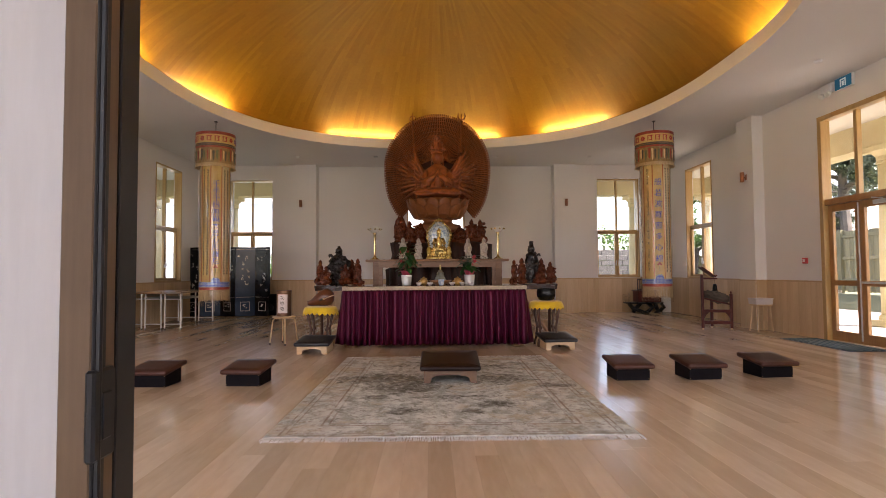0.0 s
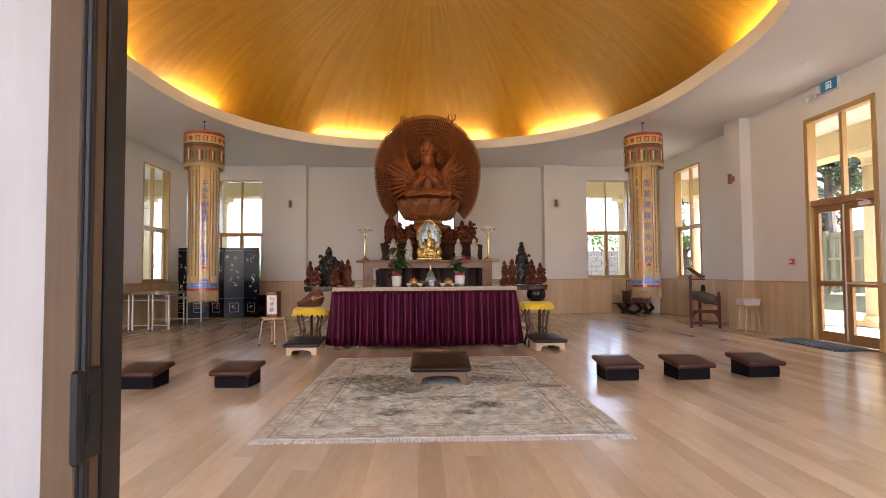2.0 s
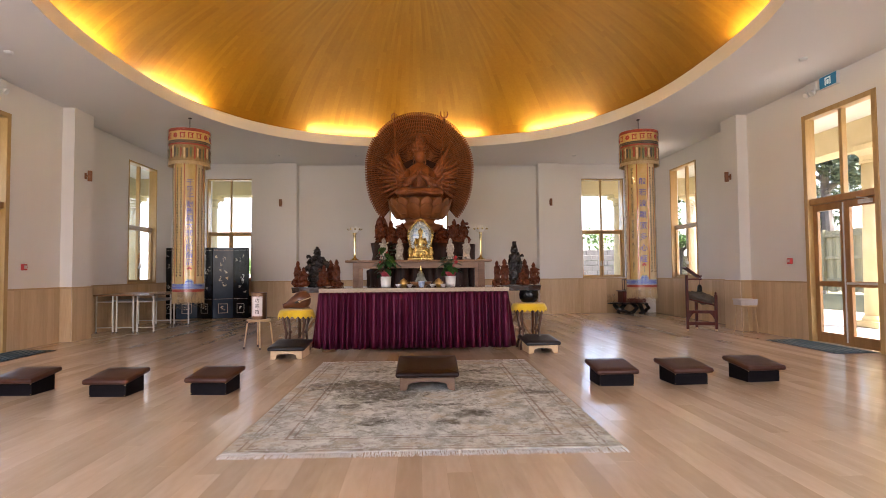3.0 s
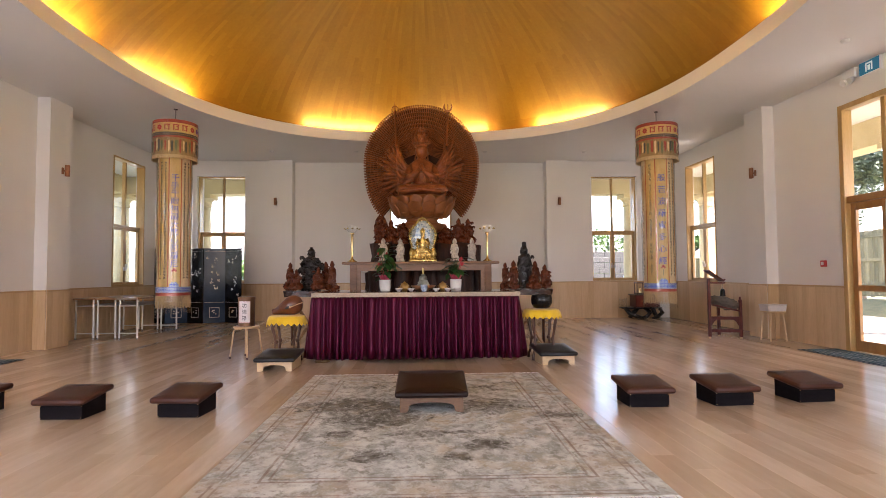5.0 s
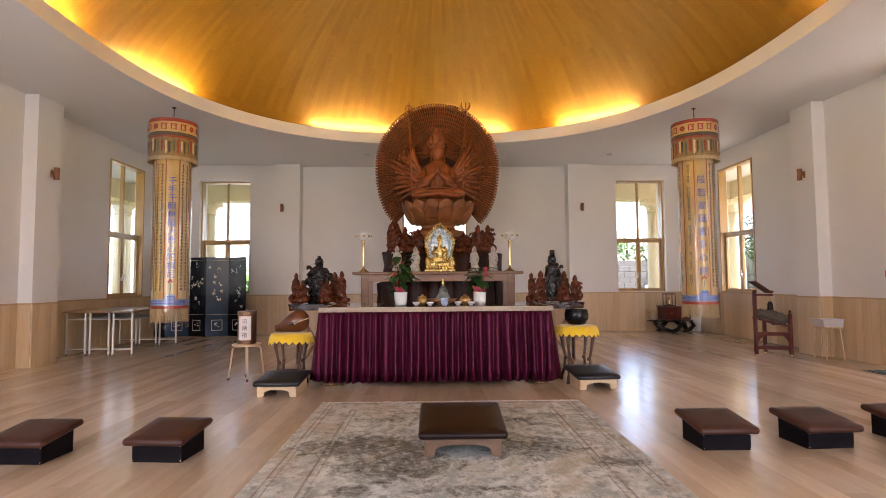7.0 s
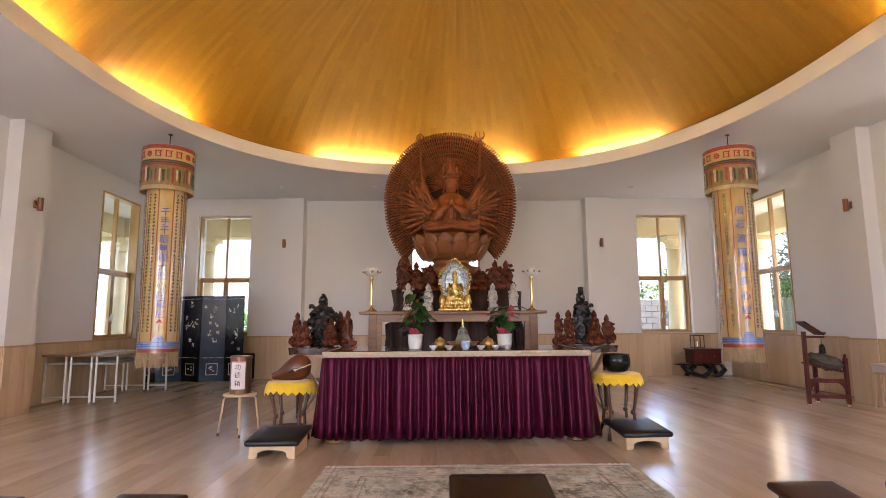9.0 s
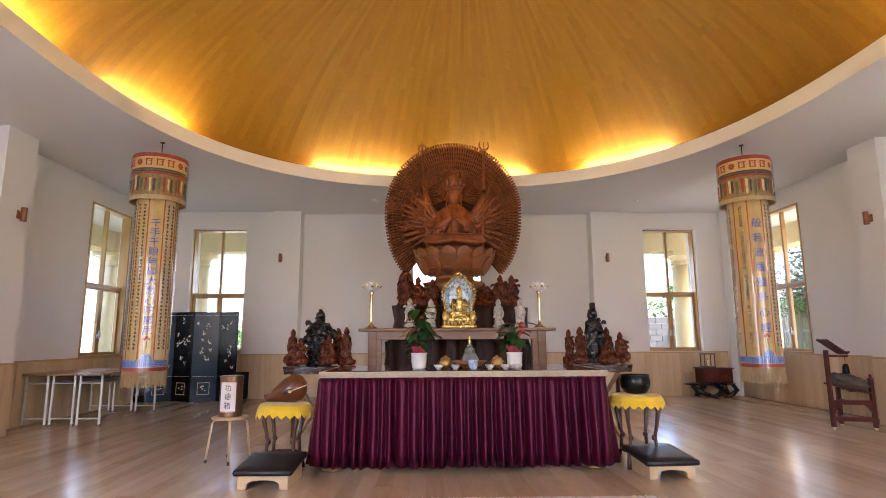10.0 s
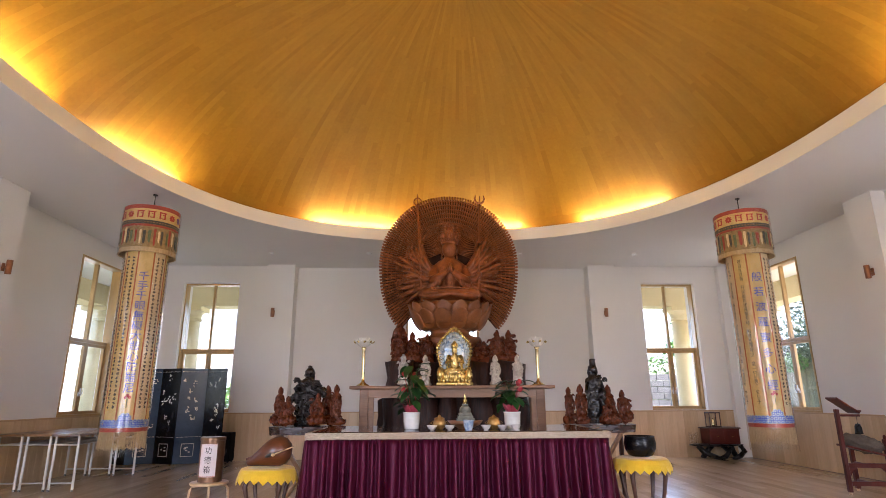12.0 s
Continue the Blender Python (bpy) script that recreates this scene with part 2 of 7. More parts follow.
REDP = surface("red_wrap", (0.33, 0.030, 0.06), (0.48, 0.07, 0.11), 8, rough=0.5, bump=0.1)
WPLAST = surface("white_plastic", (0.70, 0.70, 0.68), (0.78, 0.78, 0.76), 5, rough=0.4, bump=0.01)
PINKP = surface("pale_pink_plastic", (0.56, 0.50, 0.49), (0.66, 0.60, 0.58), 5, rough=0.4, bump=0.02)
REDPL = surface("red_plastic", (0.42, 0.03, 0.03), (0.55, 0.05, 0.05), 5, rough=0.4, bump=0.01)
PAPER = surface("pale_paper", (0.70, 0.62, 0.60), (0.80, 0.74, 0.72), 6, rough=0.8, bump=0.02)
JARB = surface("bronze_canister", (0.12, 0.06, 0.03), (0.24, 0.13, 0.07), 6, rough=0.3, metal=0.6, bump=0.03)
BLUEW = surface("blue_white_china", (0.05, 0.16, 0.42), (0.70, 0.76, 0.82), 26, rough=0.15, bump=0.02)
STONEG = surface("grey_green_stone", (0.10, 0.105, 0.085), (0.25, 0.25, 0.20), 14, rough=0.5, bump=0.3)
BOWLW = surface("turned_wood_bowl", (0.24, 0.095, 0.038), (0.42, 0.19, 0.085), 6, (1, 1, 4), rough=0.4, bump=0.05)
CANVAS = surface("grey_canvas_cover", (0.060, 0.046, 0.034), (0.150, 0.118, 0.090), 9, rough=0.85, bump=0.5, fine=70)
MATD = surface("dark_teal_mat", (0.008, 0.020, 0.024), (0.035, 0.075, 0.080), 22, rough=0.95, bump=0.6, fine=140, spec=0.1)
BLACKR = surface("black_rubber", (0.008, 0.008, 0.009), (0.018, 0.018, 0.02), 8, rough=0.45, bump=0.05)
JAMBW = surface("entrance_timber", (0.13, 0.075, 0.04), (0.22, 0.135, 0.075), 3, (5, 5, 0.4), rough=0.4, bump=0.05)
FROST = surface("white_door_panel", (0.62, 0.58, 0.56), (0.74, 0.70, 0.68), 2, (3, 3, 0.4), rough=0.35, bump=0.02)
STUCCO = surface("cream_stucco", (0.52, 0.42, 0.22), (0.62, 0.52, 0.30), 3, rough=0.8, bump=0.2, fine=60)
SOFFIT = surface("soffit_paint", (0.58, 0.54, 0.43), (0.65, 0.61, 0.50), 2, rough=0.7, bump=0.05)
PAVE = surface("pale_paving", (0.26, 0.25, 0.225), (0.36, 0.345, 0.315), 3, rough=0.8, bump=0.2, fine=50)
GRASS = surface("lawn", (0.075, 0.080, 0.035), (0.19, 0.185, 0.095), 5, rough=0.95, bump=0.8, fine=60)
FENCEW = surface("fence_timber", (0.15, 0.14, 0.075), (0.29, 0.265, 0.155), 3, (4, 4, 0.5), rough=0.85, bump=0.3, vary=0.3)
BARK = surface("bark", (0.06, 0.05, 0.042), (0.16, 0.14, 0.12), 6, (2, 2, 0.6), rough=0.9, bump=0.9, fine=30)
FOLI = surface("dark_foliage", (0.040, 0.062, 0.034), (0.11, 0.145, 0.080), 2, rough=0.6, bump=0.2, vary=0.5, island=True)
FOLI2 = surface("bright_foliage", (0.05, 0.12, 0.02), (0.13, 0.24, 0.05), 2, rough=0.6, bump=0.2, vary=0.5, island=True)
RAILW = surface("white_painted_rail", (0.74, 0.74, 0.73), (0.82, 0.82, 0.81), 3, rough=0.5, bump=0.02)
BLOCK = surface("grey_block", (0.055, 0.055, 0.052), (0.095, 0.095, 0.09), 3, rough=0.9, bump=0.3)
ROOFT = surface("grey_roof", (0.12, 0.12, 0.12), (0.2, 0.2, 0.2), 3, rough=0.8, bump=0.3)
SIGNG = glow("exit_sign_face", (0.01, 0.16, 0.28), 0.03)
SIGNW = glow("exit_sign_symbol", (0.75, 0.85, 0.85), 0.03)
TUBE = glow("cove_tube_light", (1.0, 0.87, 0.42), 16.0)


def rug_material():
    """Faded, distressed carpet: pale field, brown and dark worn patches, ruled borders."""
    m, t, n, l, bsdf = nodes_of("distressed_rug")
    tc = n.new("ShaderNodeTexCoord")
    obj = tc.outputs["Object"]
    sep = n.new("ShaderNodeSeparateXYZ")
    l.new(obj, sep.inputs[0])

    def math_(op, a, b=None, c=None):
        q = n.new("ShaderNodeMath")
        q.operation = op
        for i, v in enumerate((a, b, c)):
            if v is None:
                continue
            if isinstance(v, (int, float)):
                q.inputs[i].default_value = v
            else:
                l.new(v, q.inputs[i])
        return q.outputs[0]

    def noise_(scale, detail=6, rough=0.65, vec=obj, dist=0.0):
        q = n.new("ShaderNodeTexNoise")
        q.inputs["Scale"].default_value, q.inputs["Detail"].default_value = scale, detail
        q.inputs["Roughness"].default_value, q.inputs["Distortion"].default_value = rough, dist
        l.new(vec, q.inputs["Vector"])
        return q.outputs["Fac"]

    def step_(v, a, b):
        q = n.new("ShaderNodeMapRange")
        q.inputs["From Min"].default_value, q.inputs["From Max"].default_value = a, b
        l.new(v, q.inputs["Value"])
        return q.outputs[0]

    def mix_(f, a, b):
        q = n.new("ShaderNodeMix")
        q.data_type = "RGBA"
        l.new(f, q.inputs["Factor"])
        for s, v in ((6, a), (7, b)):
            if isinstance(v, tuple):
                q.inputs[s].default_value = (*v, 1)
            else:
                l.new(v, q.inputs[s])
        return q.outputs[2]

    ax = math_("ABSOLUTE", sep.outputs[0])
    ay = math_("ABSOLUTE", sep.outputs[1])
    edge = math_("MINIMUM", math_("SUBTRACT", RUG_W / 2, ax), math_("SUBTRACT", math_("SUBTRACT", RUG_L / 2, ay), -0.06))

    def woven(sx, sy):
        q = n.new("ShaderNodeMapping")
        q.inputs["Scale"].default_value = (sx, sy, 1)
        l.new(obj, q.inputs["Vector"])
        return q.outputs[0]

    # pale field, mottled in short dashes along the weft
    dash = noise_(10, 6, 0.75, woven(1.3, 1.0), 0.3)
    mot = noise_(5, 8, 0.8, woven(1.2, 0.9))
    col = mix_(step_(mot, 0.42, 0.57), (0.37, 0.375, 0.315), (0.69, 0.695, 0.615))
    col = mix_(math_("MULTIPLY", step_(dash, 0.525, 0.60), 0.72), col, (0.235, 0.225, 0.170))
    col = mix_(math_("MULTIPLY", step_(noise_(2.2, 6, 0.7), 0.52, 0.62), 0.60), col, (0.50, 0.405, 0.25))
    # beige border zone with ruled lines
    inb = math_("LESS_THAN", edge, 0.33)
    col = mix_(math_("MULTIPLY", inb, math_("MULTIPLY", step_(noise_(4.5, 6), 0.38, 0.62), 0.45)), col, (0.47, 0.385, 0.285))
    vor = n.new("ShaderNodeTexVoronoi")
    vor.inputs["Scale"].default_value = 13
    l.new(obj, vor.inputs["Vector"])
    fig = math_("MULTIPLY", math_("MULTIPLY", inb, math_("LESS_THAN", vor.outputs["Distance"], 0.30)), step_(noise_(9, 5), 0.42, 0.56))
    col = mix_(math_("MULTIPLY", fig, 0.55), col, (0.24, 0.18, 0.135))
    for d, w, k in ((0.085, 0.007, 0.55), (0.125, 0.006, 0.45), (0.31, 0.008, 0.58), (0.355, 0.007, 0.48)):
        line = math_("LESS_THAN", math_("ABSOLUTE", math_("SUBTRACT", edge, d)), w)
        line = math_("MULTIPLY", line, step_(noise_(4, 4), 0.34, 0.50))
        col = mix_(math_("MULTIPLY", line, k), col, (0.20, 0.105, 0.065))
    # dark worn blotches
    patch = None
    for x, y, rx, ry, k in ((-0.62, 0.28, 0.55, 0.34, 1.0), (-0.36, -0.14, 0.42, 0.34, 1.1), (0.50, 0.22, 0.42, 0.30, 0.85), (0.95, -0.10, 0.25, 0.12, 0.7), (-0.35, -1.0, 0.17, 0.15, 0.95),
                            (0.14, -1.02, 0.16, 0.10, 0.75), (0.36, -0.80, 0.22, 0.20, 0.9), (0.02, -0.55, 0.40, 0.12, 0.6), (-0.60, -0.56, 0.14, 0.14, 0.6), (-0.2, 1.05, 0.8, 0.20, 0.5), (0.55, 0.95, 0.4, 0.3, 0.45)):
        dx = math_("MULTIPLY", math_("SUBTRACT", sep.outputs[0], x), 1 / rx)
        dy = math_("MULTIPLY", math_("SUBTRACT", sep.outputs[1], y), 1 / ry)
        q = math_("MULTIPLY", math_("SUBTRACT", 1.0, math_("ADD", math_("MULTIPLY", dx, dx), math_("MULTIPLY", dy, dy))), k)
        patch = q if patch is None else math_("MAXIMUM", patch, q)
    patch = math_("MAXIMUM", patch, -0.6)
    rag = noise_(5.5, 8, 0.78, woven(1.1, 0.9), 0.4)
    mask = step_(math_("ADD", math_("MULTIPLY", patch, 0.22), rag), 0.545, 0.665)
    grain = step_(noise_(9, 8, 0.85, woven(0.8, 1.5)), 0.38, 0.60)
    mask = math_("MULTIPLY", mask, math_("ADD", 0.46, math_("MULTIPLY", grain, 0.52)))
    col = mix_(mask, col, (0.060, 0.050, 0.028))
    # paler threadbare flecks
    col = mix_(math_("MULTIPLY", step_(noise_(14, 6, 0.78, woven(1.5, 0.9)), 0.55, 0.64), 0.6), col, (0.66, 0.65, 0.60))
    th = noise_(220, 2)
    col = mix_(math_("MULTIPLY", step_(th, 0.3, 0.7), 0.18), col, (0.30, 0.27, 0.23))
    l.new(col, bsdf.inputs["Base Color"])
    bsdf.inputs["Roughness"].default_value = 0.95
    bsdf.inputs["Specular IOR Level"].default_value = 0.1
    b = n.new("ShaderNodeBump")
    b.inputs["Strength"].default_value, b.inputs["Distance"].default_value = 0.5, 0.004
    l.new(math_("ADD", th, mot), b.inputs["Height"])
    l.new(b.outputs[0], bsdf.inputs["Normal"])
    return m


# ---- mesh helpers ----
def box(bm, x0, x1, y0, y1, z0, z1, bevel=0.0, m=None, seg=1):
    mt = Matrix.Translation(((x0 + x1) / 2, (y0 + y1) / 2, (z0 + z1) / 2)) @ Matrix.Diagonal((abs(x1 - x0), abs(y1 - y0), abs(z1 - z0), 1))
    made = bmesh.ops.create_cube(bm, size=1, matrix=(m @ mt) if m else mt)["verts"]
    if bevel:
        edges = list({e for v in made for e in v.link_edges})
        bmesh.ops.bevel(bm, geom=edges, offset=bevel, segments=seg, affect="EDGES", profile=0.5)
    return made


def lathe(bm, profile, seg=24, m=None, cap=True):
    """Turn a list of (radius, z) about z."""
    m = m or Matrix()
    rings = []
    for r, z in profile:
        rings.append([bm.verts.new(m @ Vector((r * math.cos(2 * math.pi * i / seg), r * math.sin(2 * math.pi * i / seg), z))) for i in range(seg)])
    for a, b in zip(rings, rings[1:]):
        for i in range(seg):
            bm.faces.new((a[i], a[(i + 1) % seg], b[(i + 1) % seg], b[i]))
    if cap:
        if profile[0][0] > 1e-5:
            bm.faces.new(rings[0][::-1])
        if profile[-1][0] > 1e-5:
            bm.faces.new(rings[-1])


def tube(bm, pts, radius, seg=8, taper=None, flat=1.0):
    """A round bar along points; radius a number, or one per point by taper."""
    pts = [Vector(p) for p in pts]
    rings = []
    up = Vector((0, 0, 1))
    for i, p in enumerate(pts):
        d = (pts[min(i + 1, len(pts) - 1)] - pts[max(i - 1, 0)]).normalized()
        side = d.cross(up if abs(d.z) < 0.95 else Vector((1, 0, 0))).normalized()
        nrm = side.cross(d).normalized()
        r = taper[i] if taper else radius
        rings.append([bm.verts.new(p + side * (r * math.cos(2 * math.pi * k / seg)) + nrm * (r * flat * math.sin(2 * math.pi * k / seg))) for k in range(seg)])
    for a, b in zip(rings, rings[1:]):
        for k in range(seg):
            bm.faces.new((a[k], a[(k + 1) % seg], b[(k + 1) % seg], b[k]))
    bm.faces.new(rings[0][::-1])
    bm.faces.new(rings[-1])


def blob(bm, c, r, seg=14, rings=9, rough=0.0, freq=6.0, m=None, seed=0.0):
    """An ellipsoid, with an uneven skin where rough > 0."""
    c, r = Vector(c), Vector(r)
    grid = []
    for j in range(rings + 1):
        th = math.pi * j / rings
        if j in (0, rings):
            vs = [Vector((0, 0, math.cos(th)))]
        else:
            vs = [Vector((math.sin(th) * math.cos(2 * math.pi * i / seg), math.sin(th) * math.sin(2 * math.pi * i / seg), math.cos(th))) for i in range(seg)]
        row = []
        for v in vs:
            k = 1 + (rough * noise.noise(v * freq + Vector((seed, seed * 1.7, seed * 0.3))) if rough else 0)
            p = c + Vector((v.x * r.x, v.y * r.y, v.z * r.z)) * k
            row.append(bm.verts.new(m @ p if m else p))
        grid.append(row)
    for a, b in zip(grid, grid[1:]):
        for i in range(seg):
            j = (i + 1) % seg
            if len(a) == 1:
                bm.faces.new((a[0], b[i], b[j]))
            elif len(b) == 1:
                bm.faces.new((a[i], b[0], a[j]))
            else:
                bm.faces.new((a[i], b[i], b[j], a[j]))


def mesh_of(name, bm, material, smooth=False):
    me = bpy.data.meshes.new(name)
    bmesh.ops.recalc_face_normals(bm, faces=bm.faces)
    if smooth:
        for f in bm.faces:
            f.smooth = True
    bm.to_mesh(me)
    bm.free()
    for q in material if isinstance(material, (list, tuple)) else (material,):
        me.materials.append(q)
    return me


def part(name, bm, material, parent=None, label="", smooth=False, at=None):
    """Links a bmesh as one mesh object, under a thing or a part."""
    ob = new(name, mesh_of(name, bm, material, smooth))
    if parent is not None:
        ob.parent = parent
    if at is not None:
        ob.matrix_basis = at
    if label:
        tagged(ob, label)
    return ob


def shared(name, mesh, parent=None, at=None):
    ob = new(name, mesh)
    ob.parent = parent
    if at is not None:
        ob.matrix_basis = at
    return ob


def thing(name, at, label, category, group="", kind=""):
    """An empty at a thing's base, that carries its parts."""
    ob = new(name)
    ob.empty_display_size = 0.05
    ob.matrix_basis = at
    return tagged(ob, label, category, group, kind)


def structure(name, bm, material, label, category="", smooth=False):
    return tagged(part(name, bm, material, smooth=smooth), label, category or name.split("_")[0], "", "structure")


def bm_():
    return bmesh.new()


def text_mesh(name, words, size, material, thick=0.0):
    cu = bpy.data.curves.new(name, "FONT")
    cu.body, cu.size, cu.align_x, cu.align_y = words, size, "CENTER", "CENTER"
    cu.extrude = thick
    cu.resolution_u = 2
    ob = new(name, cu)
    dg = bpy.context.evaluated_depsgraph_get()
    me = bpy.data.meshes.new_from_object(ob.evaluated_get(dg))
    bpy.data.objects.remove(ob)
    bpy.data.curves.remove(cu)
    me.materials.clear()
    me.materials.append(material)
    return me

# ---- the hall: plan ----
AX = 0.34            # the hall's long axis
DOORX, WINX, PILX = 5.68, 5.87, 5.49   # half widths at the doors, windows and pilasters
BACK, WING, PILB = 14.14, 13.95, 13.84              # back wall and the faces of its pilasters
FRONT = 0.56
HIGH = 3.73
DADOH = 0.86
PIL = {1: (9.53, 10.02), -1: (9.28, 9.80)}
RING = (0.31, 7.55)                    # middle of the oval opening under the dome
RING_A, RING_B, RING_E = 3.94, 4.53, 2.4
WZ0, WZ1, WZM = 0.87, 3.375, 2.05


def oval(a, off=0.0):
    """A point of the oval; a in degrees from the back of the hall, clockwise from above."""
    s, c = math.sin(radians(a)), math.cos(radians(a))
    r = (abs(s / RING_A) ** RING_E + abs(c / RING_B) ** RING_E) ** (-1 / RING_E) + off
    return r * s, r * c


def wall_run(bm, along, pos, thick, a0, a1, holes, z1=HIGH):
    """Wall from a0 to a1 along x or y, from pos outwards by thick, with rectangular holes (a, b, low, high)."""
    def slab(p, q, lo, hi):
        if q - p < 1e-4 or hi - lo < 1e-4:
            return
        o = sorted((pos, pos + thick))
        if along == "x":
            box(bm, p, q, o[0], o[1], lo, hi)
        else:
            box(bm, o[0], o[1], p, q, lo, hi)
    at = a0
    for p, q, lo, hi in sorted(holes):
        slab(at, p, 0, z1)
        slab(p, q, 0, lo)
        slab(p, q, hi, z1)
        at = q
    slab(at, a1, 0, z1)


SIDEWIN = (11.71, 12.90)
SIDEDOOR = (6.83, 8.13)
BW = (4.08, 5.18)
CW = 0.72
ENTRY = (-1.02, 1.02, 3.28)

for s, side in ((1, "east"), (-1, "west")):
    bm = bm_()
    wall_run(bm, "y", AX + s * DOORX, s * 0.13, FRONT - 0.26, PIL[s][0], [(*SIDEDOOR, 0.0, 3.28)])
    box(bm, *sorted((AX + s * PILX, AX + s * 6.12)), PIL[s][0], PIL[s][1], 0, HIGH)
    wall_run(bm, "y", AX + s * WINX, s * 0.17, PIL[s][1], BACK + 0.25, [(*SIDEWIN, WZ0, WZ1)])
    structure("wall_" + side, bm, WALL, "off-white painted plaster wall with a pilaster", "wall")
bm = bm_()
wall_run(bm, "x", BACK, 0.25, AX - 2.97, AX + 2.97, [(AX - CW, AX + CW, WZ0, WZ1)])
wall_run(bm, "x", WING, BACK + 0.25 - WING, AX - WINX, AX - 3.52, [(AX - BW[1], AX - BW[0], WZ0, WZ1)])
wall_run(bm, "x", WING, BACK + 0.25 - WING, AX + 3.52, AX + WINX, [(AX + BW[0], AX + BW[1], WZ0, WZ1)])
for s in (1, -1):
    box(bm, *sorted((AX + s * 2.97, AX + s * 3.52)), PILB, BACK + 0.25, 0, HIGH)
    box(bm, *sorted((AX + s * 5.66, AX + s * WINX)), WING - 0.12, WING, 0, HIGH)
structure("wall_north", bm, WALL, "off-white painted plaster wall with two shallow pilasters", "wall")
# the two wide openings beside the entrance are unseen, added to admit light
bm = bm_()
wall_run(bm, "x", FRONT, -0.26, AX - DOORX, AX + DOORX, [(ENTRY[0], ENTRY[1], 0.0, ENTRY[2]), (AX - 4.9, AX - 1.9, 0.3, ENTRY[2]), (AX + 1.9, AX + 4.9, 0.3, ENTRY[2])])
structure("wall_south", bm, WALL, "off-white painted entrance wall", "wall")


# wainscot: timber boards with a cap, stretch by stretch
def board_mesh():
    bm = bm_()
    box(bm, 0, 0.1425, -0.014, 0, 0.0, DADOH - 0.02, 0.0015)
    return mesh_of("wainscot_board", bm, DADO)


BOARD = board_mesh()


def wainscot(start, rz, length, ends=(0, 0)):
    """A stretch seen from the room: local x along the wall, -y into the room."""
    at = pose(start[0], start[1], 0, 0, 0, rz)
    bm = bm_()
    box(bm, -ends[0], length + ends[1], -0.022, 0.0, DADOH - 0.02, DADOH + 0.004, 0.003)
    cap = part("wainscot", bm, CAPW, at=at)
    tagged(cap, "pale timber board wainscot with a thin cap rail", "wainscot", "", "structure")
    n = max(1, round(length / 0.1435))
    for i in range(n):
        shared("board", BOARD, cap, Matrix.Translation((i * length / n, 0, 0)) @ Matrix.Diagonal((length / n / 0.1435, 1, 1, 1)))


# back wall, left to right
segs = [(-5.66, -3.52, WING), (-3.52, -2.97, PILB), (-2.97, 2.97, BACK), (2.97, 3.52, PILB), (3.52, 5.66, WING)]
for a, b, y in segs:
    wainscot((AX + a, y), 0, b - a)
# side walls
e0, e1 = PIL[1]
wainscot((AX + WINX, WING - 0.12), -90, WING - 0.12 - e1)
wainscot((AX + PILX, e1), -90, e1 - e0)
wainscot((AX + PILX, e0), 0, DOORX - PILX)
wainscot((AX + DOORX, e0), -90, e0 - SIDEDOOR[1])
wainscot((AX + DOORX, SIDEDOOR[0]), -90, SIDEDOOR[0] - FRONT)
w0, w1 = PIL[-1]
wainscot((AX - WINX, w1), 90, WING - 0.12 - w1)
wainscot((AX - PILX, w0), 90, w1 - w0)
wainscot((AX - DOORX, w0), 0, DOORX - PILX)
wainscot((AX - DOORX, SIDEDOOR[1]), 90, w0 - SIDEDOOR[1])
wainscot((AX - DOORX, FRONT), 90, SIDEDOOR[0] - FRONT)


# ceiling with a round opening, its fascia and the light cove
def ceiling():
    bm = bm_()
    cx, cy = RING
    seg = 144
    x0, x1, y0, y1 = AX - 6.12, AX + 6.12, FRONT - 0.26, BACK + 0.25
    inner, outer = [], []
    for i in range(seg):
        dx, dy = oval(360 * i / seg)
        inner.append(bm.verts.new((cx + dx, cy + dy, HIGH)))
        k = min(((x1 - cx) if dx > 0 else (x0 - cx)) / dx if abs(dx) > 1e-6 else 1e9, ((y1 - cy) if dy > 0 else (y0 - cy)) / dy if abs(dy) > 1e-6 else 1e9)
        outer.append(bm.verts.new((cx + k * dx, cy + k * dy, HIGH)))
    for i in range(seg):
        j = (i + 1) % seg
        bm.faces.new((inner[i], inner[j], outer[j], outer[i]))
    for sx, sy in ((x0, y0), (x1, y0), (x1, y1), (x0, y1)):
        c = bm.verts.new((sx, sy, HIGH))
        near = sorted(range(seg), key=lambda i: (outer[i].co - c.co).length)[:2]
        if all((outer[i].co - c.co).length > 1e-4 for i in near):
            bm.faces.new((outer[near[0]], outer[near[1]], c))
    structure("ceiling", bm, CEIL, "white plaster ceiling with an oval opening")
    bm = bm_()
    rows = []
    for off, z in ((0, 0), (0, 0.19), (0.015, 0.205), (0.10, 0.205), (0.11, 0.08), (0.62, 0.08), (0.62, 0.0)):
        rows.append([bm.verts.new((cx + oval(360 * i / 180, off)[0], cy + oval(360 * i / 180, off)[1], HIGH + z)) for i in range(180)])
    for a, b in zip(rows, rows[1:]):
        for i in range(180):
            bm.faces.new((a[i], a[(i + 1) % 180], b[(i + 1) % 180], b[i]))
    structure("trim_ring", bm, LIP, "pale painted fascia round the dome opening", "trim")


ceiling()
DOME_OFF, DOME_Z, DOME_TOP = 0.50, HIGH + 0.08, 5.60


def dome_height(u):
    return DOME_Z + (DOME_TOP - DOME_Z) * (1 - min(1.0, u) ** 2.1) ** 0.72


